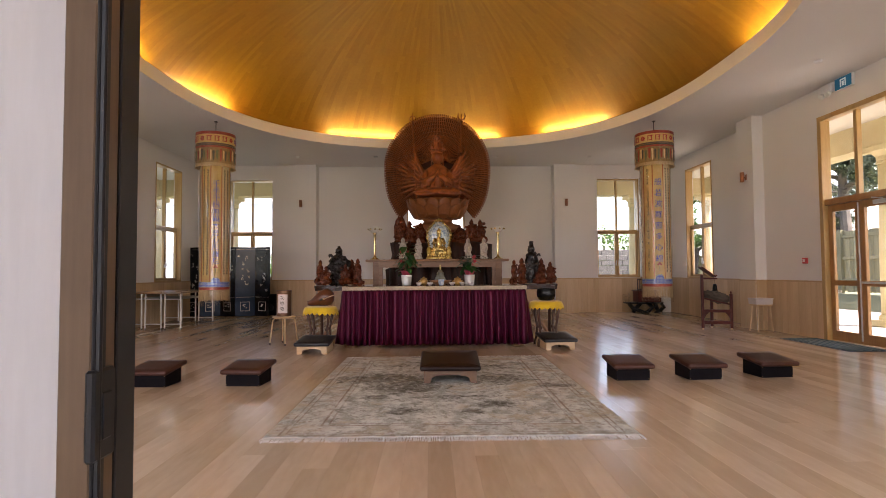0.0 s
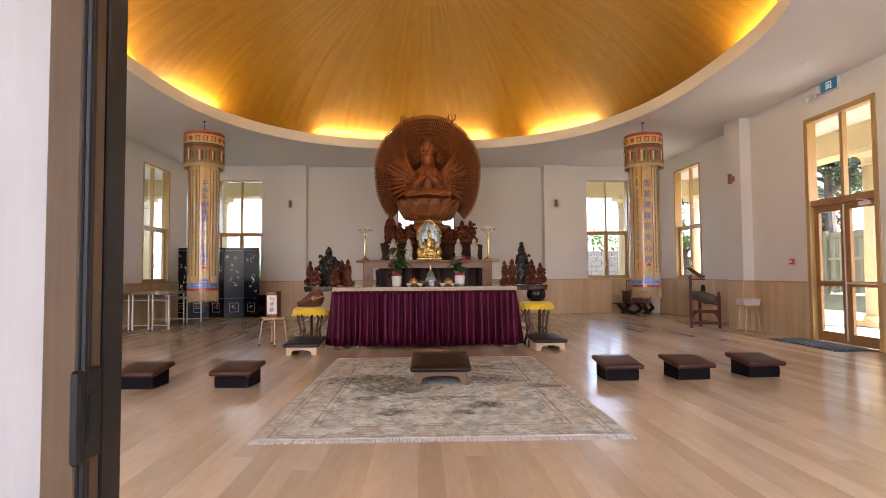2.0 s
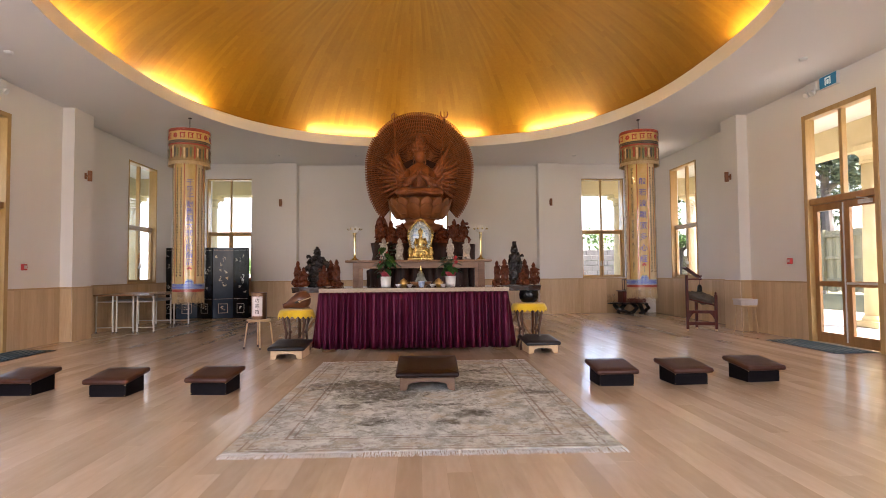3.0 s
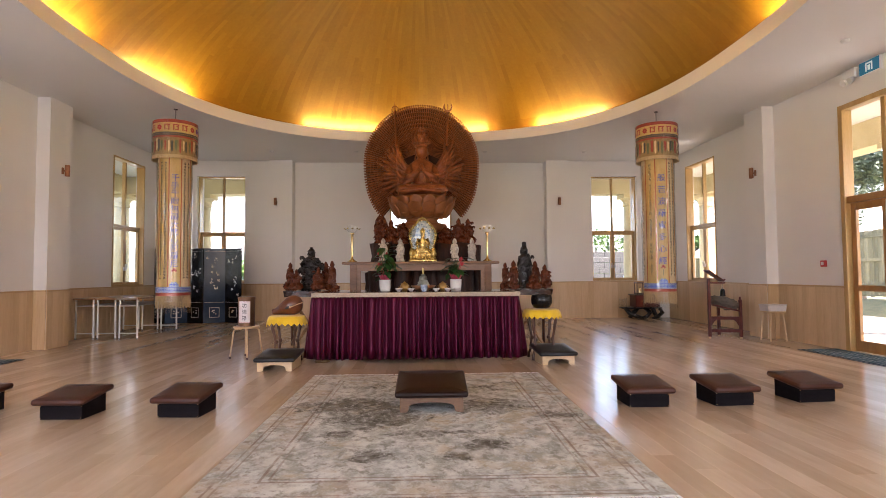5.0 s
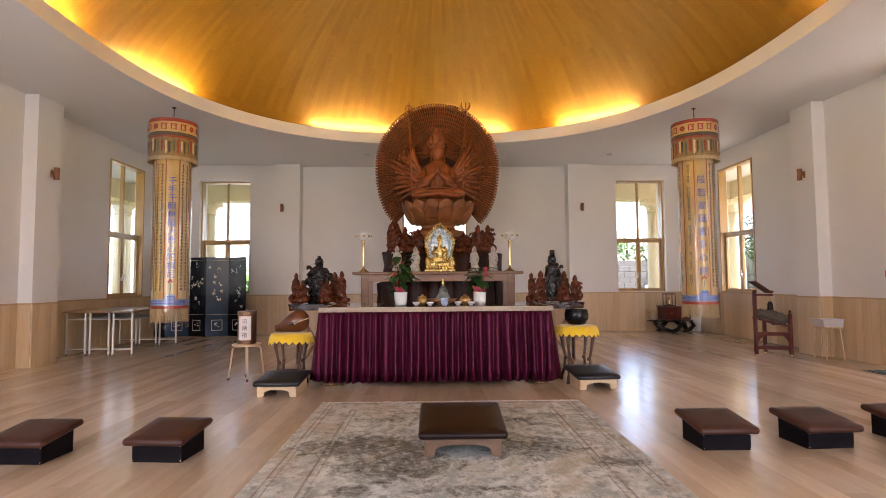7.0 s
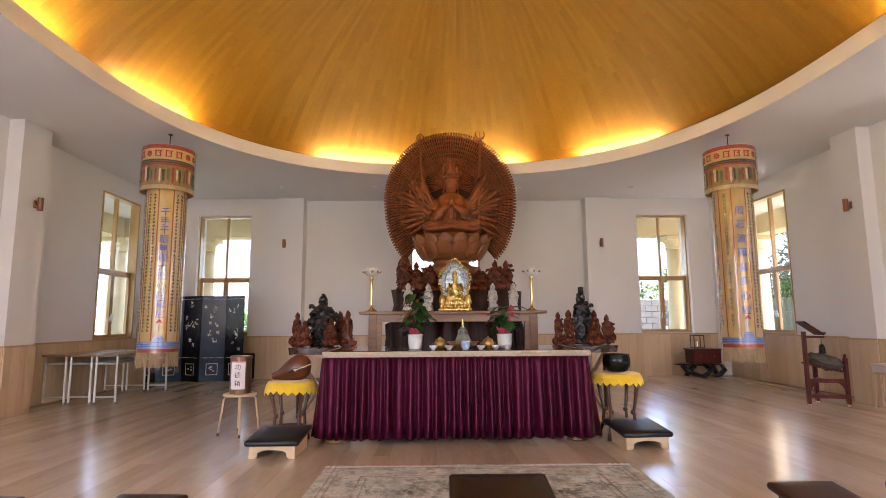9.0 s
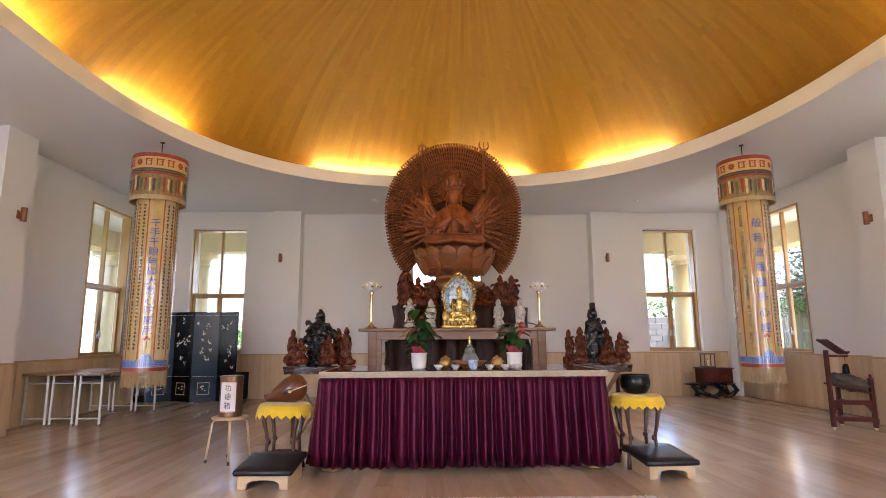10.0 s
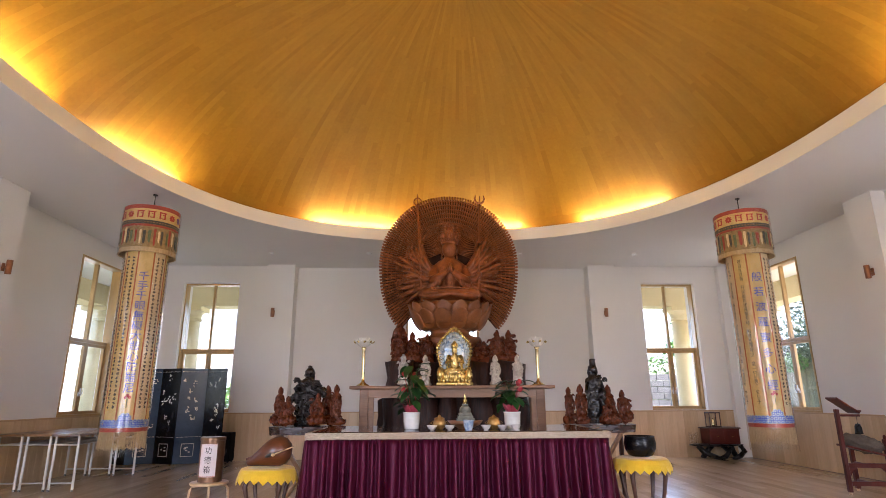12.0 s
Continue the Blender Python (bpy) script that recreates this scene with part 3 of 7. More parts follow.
def dome():
    """Radial boards, each an island of its own, in staggered lengths."""
    rnd = random.Random(4)
    verts, faces = [], []
    cx, cy = RING
    n = 300
    for i in range(n):
        p0, p1 = oval(360 * i / n, DOME_OFF), oval(360 * (i + 0.99) / n, DOME_OFF)
        cuts = [1.0]
        while cuts[-1] > 0.12:
            cuts.append(max(0.005, cuts[-1] - rnd.uniform(0.12, 0.4)))
        if cuts[-1] > 0.0051:
            cuts.append(0.005)
        for b, a in zip(cuts, cuts[1:]):
            lift = rnd.uniform(0, 0.002)
            steps = max(2, int((b - a) / 0.04))
            base = len(verts)
            for k in range(steps + 1):
                u = a + (b - 0.0006 - a) * k / steps
                z = dome_height(u) + lift
                verts.append((cx + p0[0] * u, cy + p0[1] * u, z))
                verts.append((cx + p1[0] * u, cy + p1[1] * u, z))
            for k in range(steps):
                p = base + 2 * k
                faces.append((p, p + 2, p + 3, p + 1))
    # dark backing close behind the boards
    seg, base = 96, len(verts)
    us = [1.005] + [1 - k / 16 for k in range(1, 16)] + [0.002]
    for u in us:
        for i in range(seg):
            p = oval(360 * i / seg, DOME_OFF)
            verts.append((cx + p[0] * u, cy + p[1] * u, dome_height(u) + 0.012))
    for j in range(len(us) - 1):
        for i in range(seg):
            k = (i + 1) % seg
            faces.append((base + j * seg + i, base + j * seg + k, base + (j + 1) * seg + k, base + (j + 1) * seg + i))
    me = bpy.data.meshes.new("ceiling_dome")
    me.from_pydata(verts, [], faces)
    me.materials.append(DOMEW)
    me.polygons.foreach_set("use_smooth", [True] * len(me.polygons))
    tagged(new("ceiling_dome", me), "shallow oval dome lined with radial golden timber boards", "ceiling", "", "structure")


dome()

# warm tube lights lying in the cove, set in lengths with gaps
for a0, a1 in ((-125, -107), (-100.5, -83.5), (-72, -55), (-27.5, -10), (-1, 16.5), (28.5, 45.5), (93, 110), (118, 135), (145, 162), (172, 189), (-162, -145)):
    t = thing("cove_light", Matrix.Translation((RING[0], RING[1], HIGH + 0.084)), "warm linear tube light lying in the dome's cove", "light", "cove lights")
    bm = bm_()
    pts = [(*oval(a, 0.27), 0.168) for a in np.linspace(a0, a1, 9)]
    tube(bm, pts, 0.013, 6)
    part("tube", bm, TUBE, t)
    bm = bm_()
    tube(bm, [(p[0], p[1], 0.077) for p in pts], 0.014, 4, flat=5.4)
    part("batten", bm, WPLAST, t)


# ---- windows and glazed doors ----
def frame_ring(bm, x0, x1, y0, y1, z0, z1, w, bevel=0.003):
    box(bm, x0, x0 + w, y0, y1, z0, z1, bevel)
    box(bm, x1 - w, x1, y0, y1, z0, z1, bevel)
    box(bm, x0 + w, x1 - w, y0 + 0.001, y1 - 0.001, z1 - w, z1, bevel)
    box(bm, x0 + w, x1 - w, y0 + 0.001, y1 - 0.001, z0, z0 + w, bevel)


def sheet(name, x0, x1, z0, z1, y, parent):
    bm = bm_()
    vs = [bm.verts.new(p) for p in ((x0, y, z0), (x1, y, z0), (x1, y, z1), (x0, y, z1))]
    bm.faces.new(vs)
    ob = part(name, bm, GLASS, parent)
    ob.visible_shadow = False
    return ob


def window(name, at, w, z0, z1, zm):
    """Two fixed lights over two opening sashes. Local y points outwards."""
    t = thing(name, at, "tall golden timber window, two fixed lights over two sashes", "window", "", "structure")
    bm = bm_()
    frame_ring(bm, -w / 2 - 0.012, w / 2 + 0.012, -0.012, 0.15, z0 - 0.012, z1 + 0.012, 0.036)
    part("window_frame", bm, FRAME, t)
    bm = bm_()
    box(bm, -0.022, 0.022, 0.07, 0.14, zm + 0.024, z1 - 0.024, 0.003)
    part("mullion", bm, FRAME, t)
    bm = bm_()
    box(bm, -w / 2 + 0.024, w / 2 - 0.024, 0.065, 0.145, zm - 0.026, zm + 0.026, 0.003)
    part("transom", bm, FRAME, t)
    for s in (-1, 1):
        x0, x1 = sorted((s * 0.022, s * (w / 2 - 0.024)))
        sheet("pane", x0, x1, zm + 0.024, z1 - 0.024, 0.108, t)
        x0, x1 = sorted((s * 0.003, s * (w / 2 - 0.025)))
        bm = bm_()
        frame_ring(bm, x0, x1, 0.075, 0.125, z0 + 0.025, zm - 0.027, 0.048)
        sash = part("sash", bm, FRAME, t)
        sheet("pane", x0 + 0.048, x1 - 0.048, z0 + 0.073, zm - 0.075, 0.1, sash)
        bm = bm_()
        hx = s * 0.03
        box(bm, hx - 0.012, hx + 0.012, 0.055, 0.0755, z0 + 0.30, z0 + 0.37, 0.004)
        box(bm, hx - 0.008, hx + 0.008, 0.035, 0.055, z0 + 0.33, z0 + 0.43, 0.005)
        part("handle", bm, WPLAST, sash, "white window catch")
    return t


wc = (BW[0] + BW[1]) / 2
window("window_1", pose(AX - wc, WING + 0.12, 0), BW[1] - BW[0], WZ0, WZ1, WZM)
window("window_2", pose(AX + wc, WING + 0.12, 0), BW[1] - BW[0], WZ0, WZ1, WZM)
window("window_3", pose(AX, BACK, 0), 2 * CW, WZ0, WZ1, WZM)
sw = (SIDEWIN[0] + SIDEWIN[1]) / 2
window("window_4", pose(AX + WINX, sw, 0, 0, 0, -90), SIDEWIN[1] - SIDEWIN[0], WZ0, WZ1, WZM)
window("window_5", pose(AX - WINX, sw, 0, 0, 0, 90), SIDEWIN[1] - SIDEWIN[0], WZ0, WZ1, WZM)


def side_door(name, at, w):
    t = thing(name, at, "closed glazed double door in golden timber with tall fanlights", "door", "", "structure")
    top, hd = 3.28, 2.01
    bm = bm_()
    box(bm, -w / 2 - 0.02, -w / 2 + 0.055, -0.015, 0.128, 0, top + 0.02, 0.004)
    box(bm, w / 2 - 0.055, w / 2 + 0.02, -0.015, 0.128, 0, top + 0.02, 0.004)
    box(bm, -w / 2 + 0.055, w / 2 - 0.055, -0.014, 0.127, top - 0.05, top + 0.019, 0.004)
    part("door_frame", bm, FRAME, t)
    bm = bm_()
    box(bm, -w / 2 + 0.055, w / 2 - 0.055, 0.01, 0.12, hd - 0.04, hd + 0.05, 0.004)
    part("transom", bm, DOORW, t)
    bm = bm_()
    box(bm, -0.03, 0.03, 0.045, 0.115, hd + 0.05, top - 0.05, 0.003)
    part("mullion", bm, FRAME, t)
    for s in (-1, 1):
        x0, x1 = sorted((s * 0.03, s * (w / 2 - 0.055)))
        sheet("pane", x0, x1, hd + 0.05, top - 0.05, 0.095, t)
        x0, x1 = sorted((s * 0.003, s * (w / 2 - 0.058)))
        bm = bm_()
        for a, b in ((x0, x0 + 0.085), (x1 - 0.085, x1)):
            box(bm, a, b, 0.06, 0.105, 0.008, hd - 0.043, 0.003)
        for a, b in ((0.008, 0.15), (0.80, 0.875), (hd - 0.14, hd - 0.043)):
            box(bm, x0 + 0.085, x1 - 0.085, 0.061, 0.104, a, b, 0.002)
        leaf = part("door_leaf", bm, DOORW, t)
        sheet("pane", x0 + 0.085, x1 - 0.085, 0.15, 0.80, 0.083, leaf)
        sheet("pane", x0 + 0.085, x1 - 0.085, 0.875, hd - 0.14, 0.083, leaf)
        bm = bm_()
        if s > 0:
            box(bm, x0 + 0.02, x1 - 0.02, 0.035, 0.06, 0.835, 0.865, 0.006)
            part("push_bar", bm, STEEL, leaf, "grey steel push bar")
            bm = bm_()
            box(bm, x1 - 0.30, x1 - 0.10, 0.01, 0.06, hd - 0.12, hd - 0.065, 0.006)
            tube(bm, [(x1 - 0.15, 0.03, hd - 0.06), (x1 - 0.30, 0.0, hd - 0.03)], 0.008)
            part("closer", bm, STEEL, leaf, "grey door closer")
        else:
            box(bm, x1 - 0.02, x1 - 0.002, 0.045, 0.0605, 0.05, 1.95, 0.003)
            part("flush_bolt", bm, STEEL, leaf, "slim steel flush bolt")
            bm = bm_()
            box(bm, x0 + 0.15, x0 + 0.22, 0.05, 0.0602, 0.70, 0.74, 0.003)
            part("plate", bm, WPLAST, leaf)
    return t


dm = (SIDEDOOR[0] + SIDEDOOR[1]) / 2
side_door("door_1", pose(AX + DOORX, dm, 0, 0, 0, -90), SIDEDOOR[1] - SIDEDOOR[0])
side_door("door_2", pose(AX - DOORX, dm, 0, 0, 0, 90), SIDEDOOR[1] - SIDEDOOR[0])

# entrance: the closed leaf beside the way in; local x = 0 is its meeting edge
t = thing("door_3", pose(-0.026, 0.4185, 0), "closed entrance door leaf, white panel in a brown timber stile", "door", "", "structure")
bm = bm_()
box(bm, -0.0245, 0.0, 0.0, 0.0175, 0.008, 2.13, 0.0015)
box(bm, -0.0245, -0.0015, 0.0178, 0.0335, 0.008, 2.13, 0.0015)
box(bm, -0.0245, -0.004, 0.0335, 0.0615, 0.008, 2.13, 0.0015)
part("stile", bm, JAMBW, t)
bm = bm_()
box(bm, -0.006, 0.0015, 0.001, 0.0165, 0.008, 2.129, 0.001)
tube(bm, [(0.0015, 0.006, 0.02), (0.0015, 0.006, 2.12)], 0.003)
part("gasket", bm, BLACKR, t, "black rubber door seal")
bm = bm_()
box(bm, -0.004, 0.0, 0.0335, 0.0612, 0.008, 2.129, 0.001)
part("edge_strip", bm, BLACKR, t, "black meeting edge strip")
bm = bm_()
box(bm, -0.004, 0.004, -0.002, 0.026, 0.895, 0.962, 0.002)
box(bm, 0.004, 0.006, 0.006, 0.018, 0.91, 0.945, 0.001)
part("latch", bm, BLACKR, t, "black latch keeper")
bm = bm_()
box(bm, ENTRY[0] + 0.026 + 0.002, -0.0245, 0.010, 0.050, 0.008, 2.13)
part("panel", bm, FROST, t, "white glossy door panel")
bm = bm_()
box(bm, ENTRY[0], ENTRY[1], 0.40, 0.50, 2.14, 2.22, 0.004)
structure("door_head", bm, JAMBW, "brown timber head over the entrance", "door")


# ---- outdoors ----
bm = bm_()
vs = []
for y in (-4, 27):
    vs.append([bm.verts.new((x, y, z)) for x, z in ((11.04, -0.17), (11.6, 0.10), (12.2, 0.30), (13.2, 0.33), (16.5, 0.30), (18.5, -0.17))])
for i in range(5):
    bm.faces.new((vs[0][i], vs[0][i + 1], vs[1][i + 1], vs[1][i]))
bm.faces.new(vs[0][::-1])
bm.faces.new(vs[1])
structure("lawn_bank", bm, GRASS, "low grassy bank that carries the fence", "ground")
# unseen walls, added to keep daylight off the entrance leaf
bm = bm_()
for x in (-1.75, 1.60):
    box(bm, x, x + 0.15, -5.2, FRONT - 0.262, -0.02, 3.36)
structure("porch_wall", bm, WALL, "plain painted walls of the entrance porch", "wall")
bm = bm_()
box(bm, -400, 400, -400, 400, -0.5, -0.16)
structure("ground", bm, GRASS, "mown lawn round the hall", "ground")
bm = bm_()
for a in ((AX - 9.4, AX - 6.12, -3, 17.4), (AX + 6.12, AX + 10.7, -3, 17.4), (AX - 6.12, AX + 6.12, BACK + 0.25, 17.4), (AX - 6.12, AX + 6.12, -6, FRONT - 0.26)):
    box(bm, *a, -0.16, -0.02)
structure("pavement", bm, PAVE, "pale concrete veranda paving", "pavement")
bm = bm_()
for a in ((AX - 8.6, AX - 6.12, 0.3, 16.9), (AX + 6.12, AX + 8.6, 0.3, 16.9), (AX - 6.12, AX + 6.12, BACK + 0.25, 16.9)):
    box(bm, *a, 3.78, 3.9)
# two unseen roofs, added to shade the entrance and the east front opening
box(bm, AX - 3.6, AX + 3.6, -5.2, 0.3, 3.36, 3.48)
box(bm, AX + 3.6, AX + 8.6, -3.0, 0.3, 3.36, 3.48)
structure("veranda_soffit", bm, SOFFIT, "cream painted veranda soffit, with unseen shade roofs at the front", "ceiling")
bm = bm_()
for a in ((AX - 8.55, AX - 8.05, 0.3, 16.9), (AX + 8.05, AX + 8.55, 0.3, 16.9), (AX - 8.05, AX + 8.05, 16.4, 16.9)):
    box(bm, *a, 3.30, 3.78)
structure("veranda_beam", bm, STUCCO, "cream stucco beam carried by columns", "beam")
bm = bm_()
vs = [(AX - 9, 0.2, 3.9), (AX + 9, 0.2, 3.9), (AX + 9, 17.3, 3.9), (AX - 9, 17.3, 3.9)]
lo = [bm.verts.new(v) for v in vs]
hi = [bm.verts.new((AX + (v[0] - AX) * 0.3, 7.4 + (v[1] - 7.4) * 0.3, 6.4)) for v in vs]
for i in range(4):
    bm.faces.new((lo[i], lo[(i + 1) % 4], hi[(i + 1) % 4], hi[i]))
bm.faces.new(hi)
structure("roof", bm, ROOFT, "grey hipped roof over the hall", "roof")


def column(x, y, first=[]):
    at = pose(x, y, -0.02)
    if first:
        return copy_thing(first[0], at)
    t = thing("column", at, "cream stucco round column with a moulded capital", "column", "veranda columns")
    bm = bm_()
    box(bm, -0.27, 0.27, -0.27, 0.27, 0, 0.12, 0.01)
    lathe(bm, [(0.26, 0.12), (0.27, 0.16), (0.25, 0.20), (0.235, 0.22)], 28)
    part("base", bm, STUCCO, t)
    bm = bm_()
    lathe(bm, [(0.225, 0.22), (0.222, 1.2), (0.205, 2.2), (0.195, 2.98)], 28)
    part("shaft", bm, STUCCO, t, smooth=True)
    bm = bm_()
    lathe(bm, [(0.205, 2.98), (0.225, 2.99), (0.225, 3.02), (0.21, 3.04), (0.22, 3.12), (0.27, 3.18), (0.29, 3.21)], 28)
    box(bm, -0.30, 0.30, -0.30, 0.30, 3.21, 3.32, 0.008)
    part("capital", bm, STUCCO, t)
    first.append(t)
    return t


for x in (-8.3, -6.06, -2.8, 2.8, 6.06, 8.3):
    column(AX + x, 16.65)
for y in (13.3, 9.95, 7.0, 4.1, 1.2):
    column(AX - 8.3, y)
    column(AX + 8.3, y)


def fence(at, length, label):
    t = thing("fence", at, label, "fence")
    bm = bm_()
    box(bm, 0, 0.142, -0.012, 0.012, 0.05, 1.85, 0.003)
    me = mesh_of("paling", bm, FENCEW)
    rnd = random.Random(7)
    for i in range(int(length / 0.15)):
        shared("paling", me, t, Matrix.Translation((i * 0.15, 0, rnd.uniform(-0.02, 0.02))))
    bm = bm_()
    box(bm, -0.06, 0.06, 0.012, 0.11, 0, 1.9, 0.004)
    me = mesh_of("post", bm, FENCEW)
    for i in range(int(length / 2.4) + 1):
        shared("post", me, t, Matrix.Translation((i * 2.4 + 0.3, -0.12, 0)))
    for z in (0.35, 1.0, 1.65):
        bm = bm_()
        box(bm, 0, length, -0.055, -0.013, z, z + 0.09, 0.004)
        part("rail", bm, FENCEW, t)
    return t


fence(pose(12.6, 24, 0.32, 0, 0, -90), 24, "weathered timber paling fence on the lawn")
fence(pose(AX - 2, 25, -0.16, 0, 0, 0), 18, "weathered timber paling fence behind a hedge")


def railing(at, length):
    t = thing("railing", at, "white painted railing with slim balusters", "railing", "white railings")
    for z in (0.12, 0.98):
        bm = bm_()
        box(bm, 0, length, -0.025, 0.025, z, z + 0.05, 0.004)
        part("rail", bm, RAILW, t)
    bm = bm_()
    box(bm, -0.011, 0.011, -0.011, 0.011, 0.12, 1.0)
    me = mesh_of("baluster", bm, RAILW)
    for i in range(int(length / 0.13)):
        shared("baluster", me, t, Matrix.Translation((0.065 + i * 0.13, 0, 0)))
    bm = bm_()
    box(bm, -0.04, 0.04, -0.04, 0.04, 0, 1.12, 0.004)
    me = mesh_of("post", bm, RAILW)
    for i in range(int(length / 1.8) + 1):
        shared("post", me, t, Matrix.Translation((i * 1.8, 0, 0)))
    return t


railing(pose(AX - 14, 19.2, -0.16), 10.6)
railing(pose(AX + 3.2, 19.2, -0.16), 3.6)
railing(pose(AX - 12.2, 7.5, -0.16, 0, 0, 90), 10.6)


def leafy(bm_verts, bm_faces, rnd, c, r, n, size):
    for _ in range(n):
        d = Vector((rnd.gauss(0, 1), rnd.gauss(0, 1), rnd.gauss(0, 1))).normalized() * (rnd.random() ** 0.45)
        p = Vector(c) + Vector((d.x * r[0], d.y * r[1], d.z * r[2]))
        u = Vector((rnd.gauss(0, 1), rnd.gauss(0, 1), rnd.gauss(0, 0.6))).normalized()
        v = u.cross(Vector((rnd.gauss(0, 1), rnd.gauss(0, 1), rnd.gauss(0, 1)))).normalized()
        s = size * rnd.uniform(0.6, 1.4)
        k = len(bm_verts)
        bm_verts += [p - u * s, p + v * s * 0.45, p + u * s, p - v * s * 0.45]
        bm_faces.append((k, k + 1, k + 2, k + 3))


def leaf_part(name, clumps, n, size, material, parent, seed):
    rnd = random.Random(seed)
    vs, fs = [], []
    for c, r in clumps:
        leafy(vs, fs, rnd, c, r, n, size)
    me = bpy.data.meshes.new(name)
    me.from_pydata([tuple(v) for v in vs], [], fs)
    me.materials.append(material)
    ob = new(name, me)
    ob.parent = parent
    return ob


def tree(x, y, h, spread, seed, material, label, n=420):
    rnd = random.Random(seed)
    t = thing("tree", pose(x, y, -0.16), label, "tree")
    bm = bm_()
    lean = [(rnd.uniform(-.1, .1) * k, rnd.uniform(-.1, .1) * k, h * 0.78 * k / 5) for k in range(6)]
    tube(bm, lean, 0.2, 9, taper=[0.30, 0.22, 0.18, 0.14, 0.09, 0.04])
    clumps = []
    for k in range(13):
        z = h * rnd.uniform(0.26, 0.74)
        a = k * 2.4
        ln = spread * rnd.uniform(0.5, 1.0) * (1.1 - 0.6 * z / h)
        i = min(4, int(z / (h * 0.78) * 5))
        st = Vector(lean[i])
        st.z = z
        e = st + Vector((math.cos(a) * ln, math.sin(a) * ln, rnd.uniform(0.2, 0.9)))
        m = (st + e) / 2 + Vector((0, 0, rnd.uniform(0.0, 0.3)))
        tube(bm, [st, m, e], 0.05, 6, taper=[0.08, 0.05, 0.02])
        for q, rr in ((e, 0.34), (m, 0.22)):
            clumps.append((q + Vector((rnd.uniform(-.3, .3), rnd.uniform(-.3, .3), 0.1)), (spread * rr, spread * rr, spread * rr * 0.55)))
    clumps.append((Vector(lean[-1]), (spread * 0.35, spread * 0.35, spread * 0.45)))
    part("trunk", bm, BARK, t)
    leaf_part("crown", clumps, n, 0.075, material, t, seed)
    return t


tree(14.3, 18.6, 8.5, 3.8, 1, FOLI, "tall dark evergreen tree by the fence", 900)
tree(AX + 14.4, 22.5, 7.5, 3.2, 2, FOLI, "tall dark evergreen tree by the fence", 800)
tree(AX + 10.7, 22.9, 6.5, 2.0, 3, FOLI2, "leafy tree behind the back fence")
tree(AX - 13.5, 14.0, 6.0, 2.2, 5, FOLI2, "light green tree beyond the white railing")


def hedge(at, length, seed, label, tall=1.0):
    t = thing("hedge", at, label, "hedge")
    rnd = random.Random(seed)
    bm = bm_()
    for i in range(int(length / 0.6)):
        tube(bm, [(i * 0.6 + 0.3, 0, 0), (i * 0.6 + 0.3 + rnd.uniform(-.1, .1), 0.05, 1.2 * tall)], 0.03, 6)
    part("stems", bm, BARK, t)
    clumps = [((i * 0.5 + rnd.uniform(-.1, .1), rnd.uniform(-.1, .1), rnd.uniform(0.5, 1.7) * tall), (0.5, 0.42, 0.45)) for i in range(int(length / 0.5) + 1) for _ in range(3)]
    leaf_part("leaves", clumps, 150, 0.075, FOLI2, t, seed)
    return t


hedge(pose(AX + 3.6, 22.5, -0.16), 6.0, 11, "bright green clipped hedge behind the block wall", 1.85)
hedge(pose(AX - 9.5, 22.0, -0.16), 3.0, 12, "bright green shrub beyond the railing")

bm = bm_()
for k in range(10):
    for i in range(16):
        o = 0.2 * (k % 2)
        box(bm, AX + 2.6 + i * 0.4 + o, AX + 2.99 + i * 0.4 + o, 21.2, 21.4, -0.16 + k * 0.2, 0.03 + k * 0.2, 0.006)
w = structure("garden_wall", bm, BLOCK, "grey block garden wall in staggered courses", "wall")


def house(at, label):
    t = thing("house", at, label, "house")
    bm = bm_()
    box(bm, 0, 9, 0, 6, 0, 5.2)
    part("wall", bm, RAILW, t)
    bm = bm_()
    pts = [(-0.4, -0.4, 5.2), (9.4, -0.4, 5.2), (9.4, 6.4, 5.2), (-0.4, 6.4, 5.2)]
    a = [bm.verts.new(p) for p in pts]
    r0, r1 = bm.verts.new((2.5, 3, 7.2)), bm.verts.new((6.5, 3, 7.2))
    bm.faces.new((a[0], a[1], r1, r0)), bm.faces.new((a[1], a[2], r1)), bm.faces.new((a[2], a[3], r0, r1)), bm.faces.new((a[3], a[0], r0)), bm.faces.new(a[::-1])
    part("roof", bm, ROOFT, t)
    for i in range(4):
        for z in (0.9, 3.3):
            bm = bm_()
            frame_ring(bm, 0.7 + i * 2.1, 2.0 + i * 2.1, -0.03, 0.02, z, z + 1.3, 0.06)
            wd = part("window", bm, STEEL, t)
            bm = bm_()
            box(bm, 0.76 + i * 2.1, 1.94 + i * 2.1, -0.012, 0.0, z + 0.06, z + 1.24)
            part("pane", bm, HOUSEP, wd)
    return t


house(pose(AX - 16, 27, -0.16), "white two-storey house with a grey roof")

# ---- altar and statues ----
ALT = (0.265, 7.69)        # middle of the altar's front


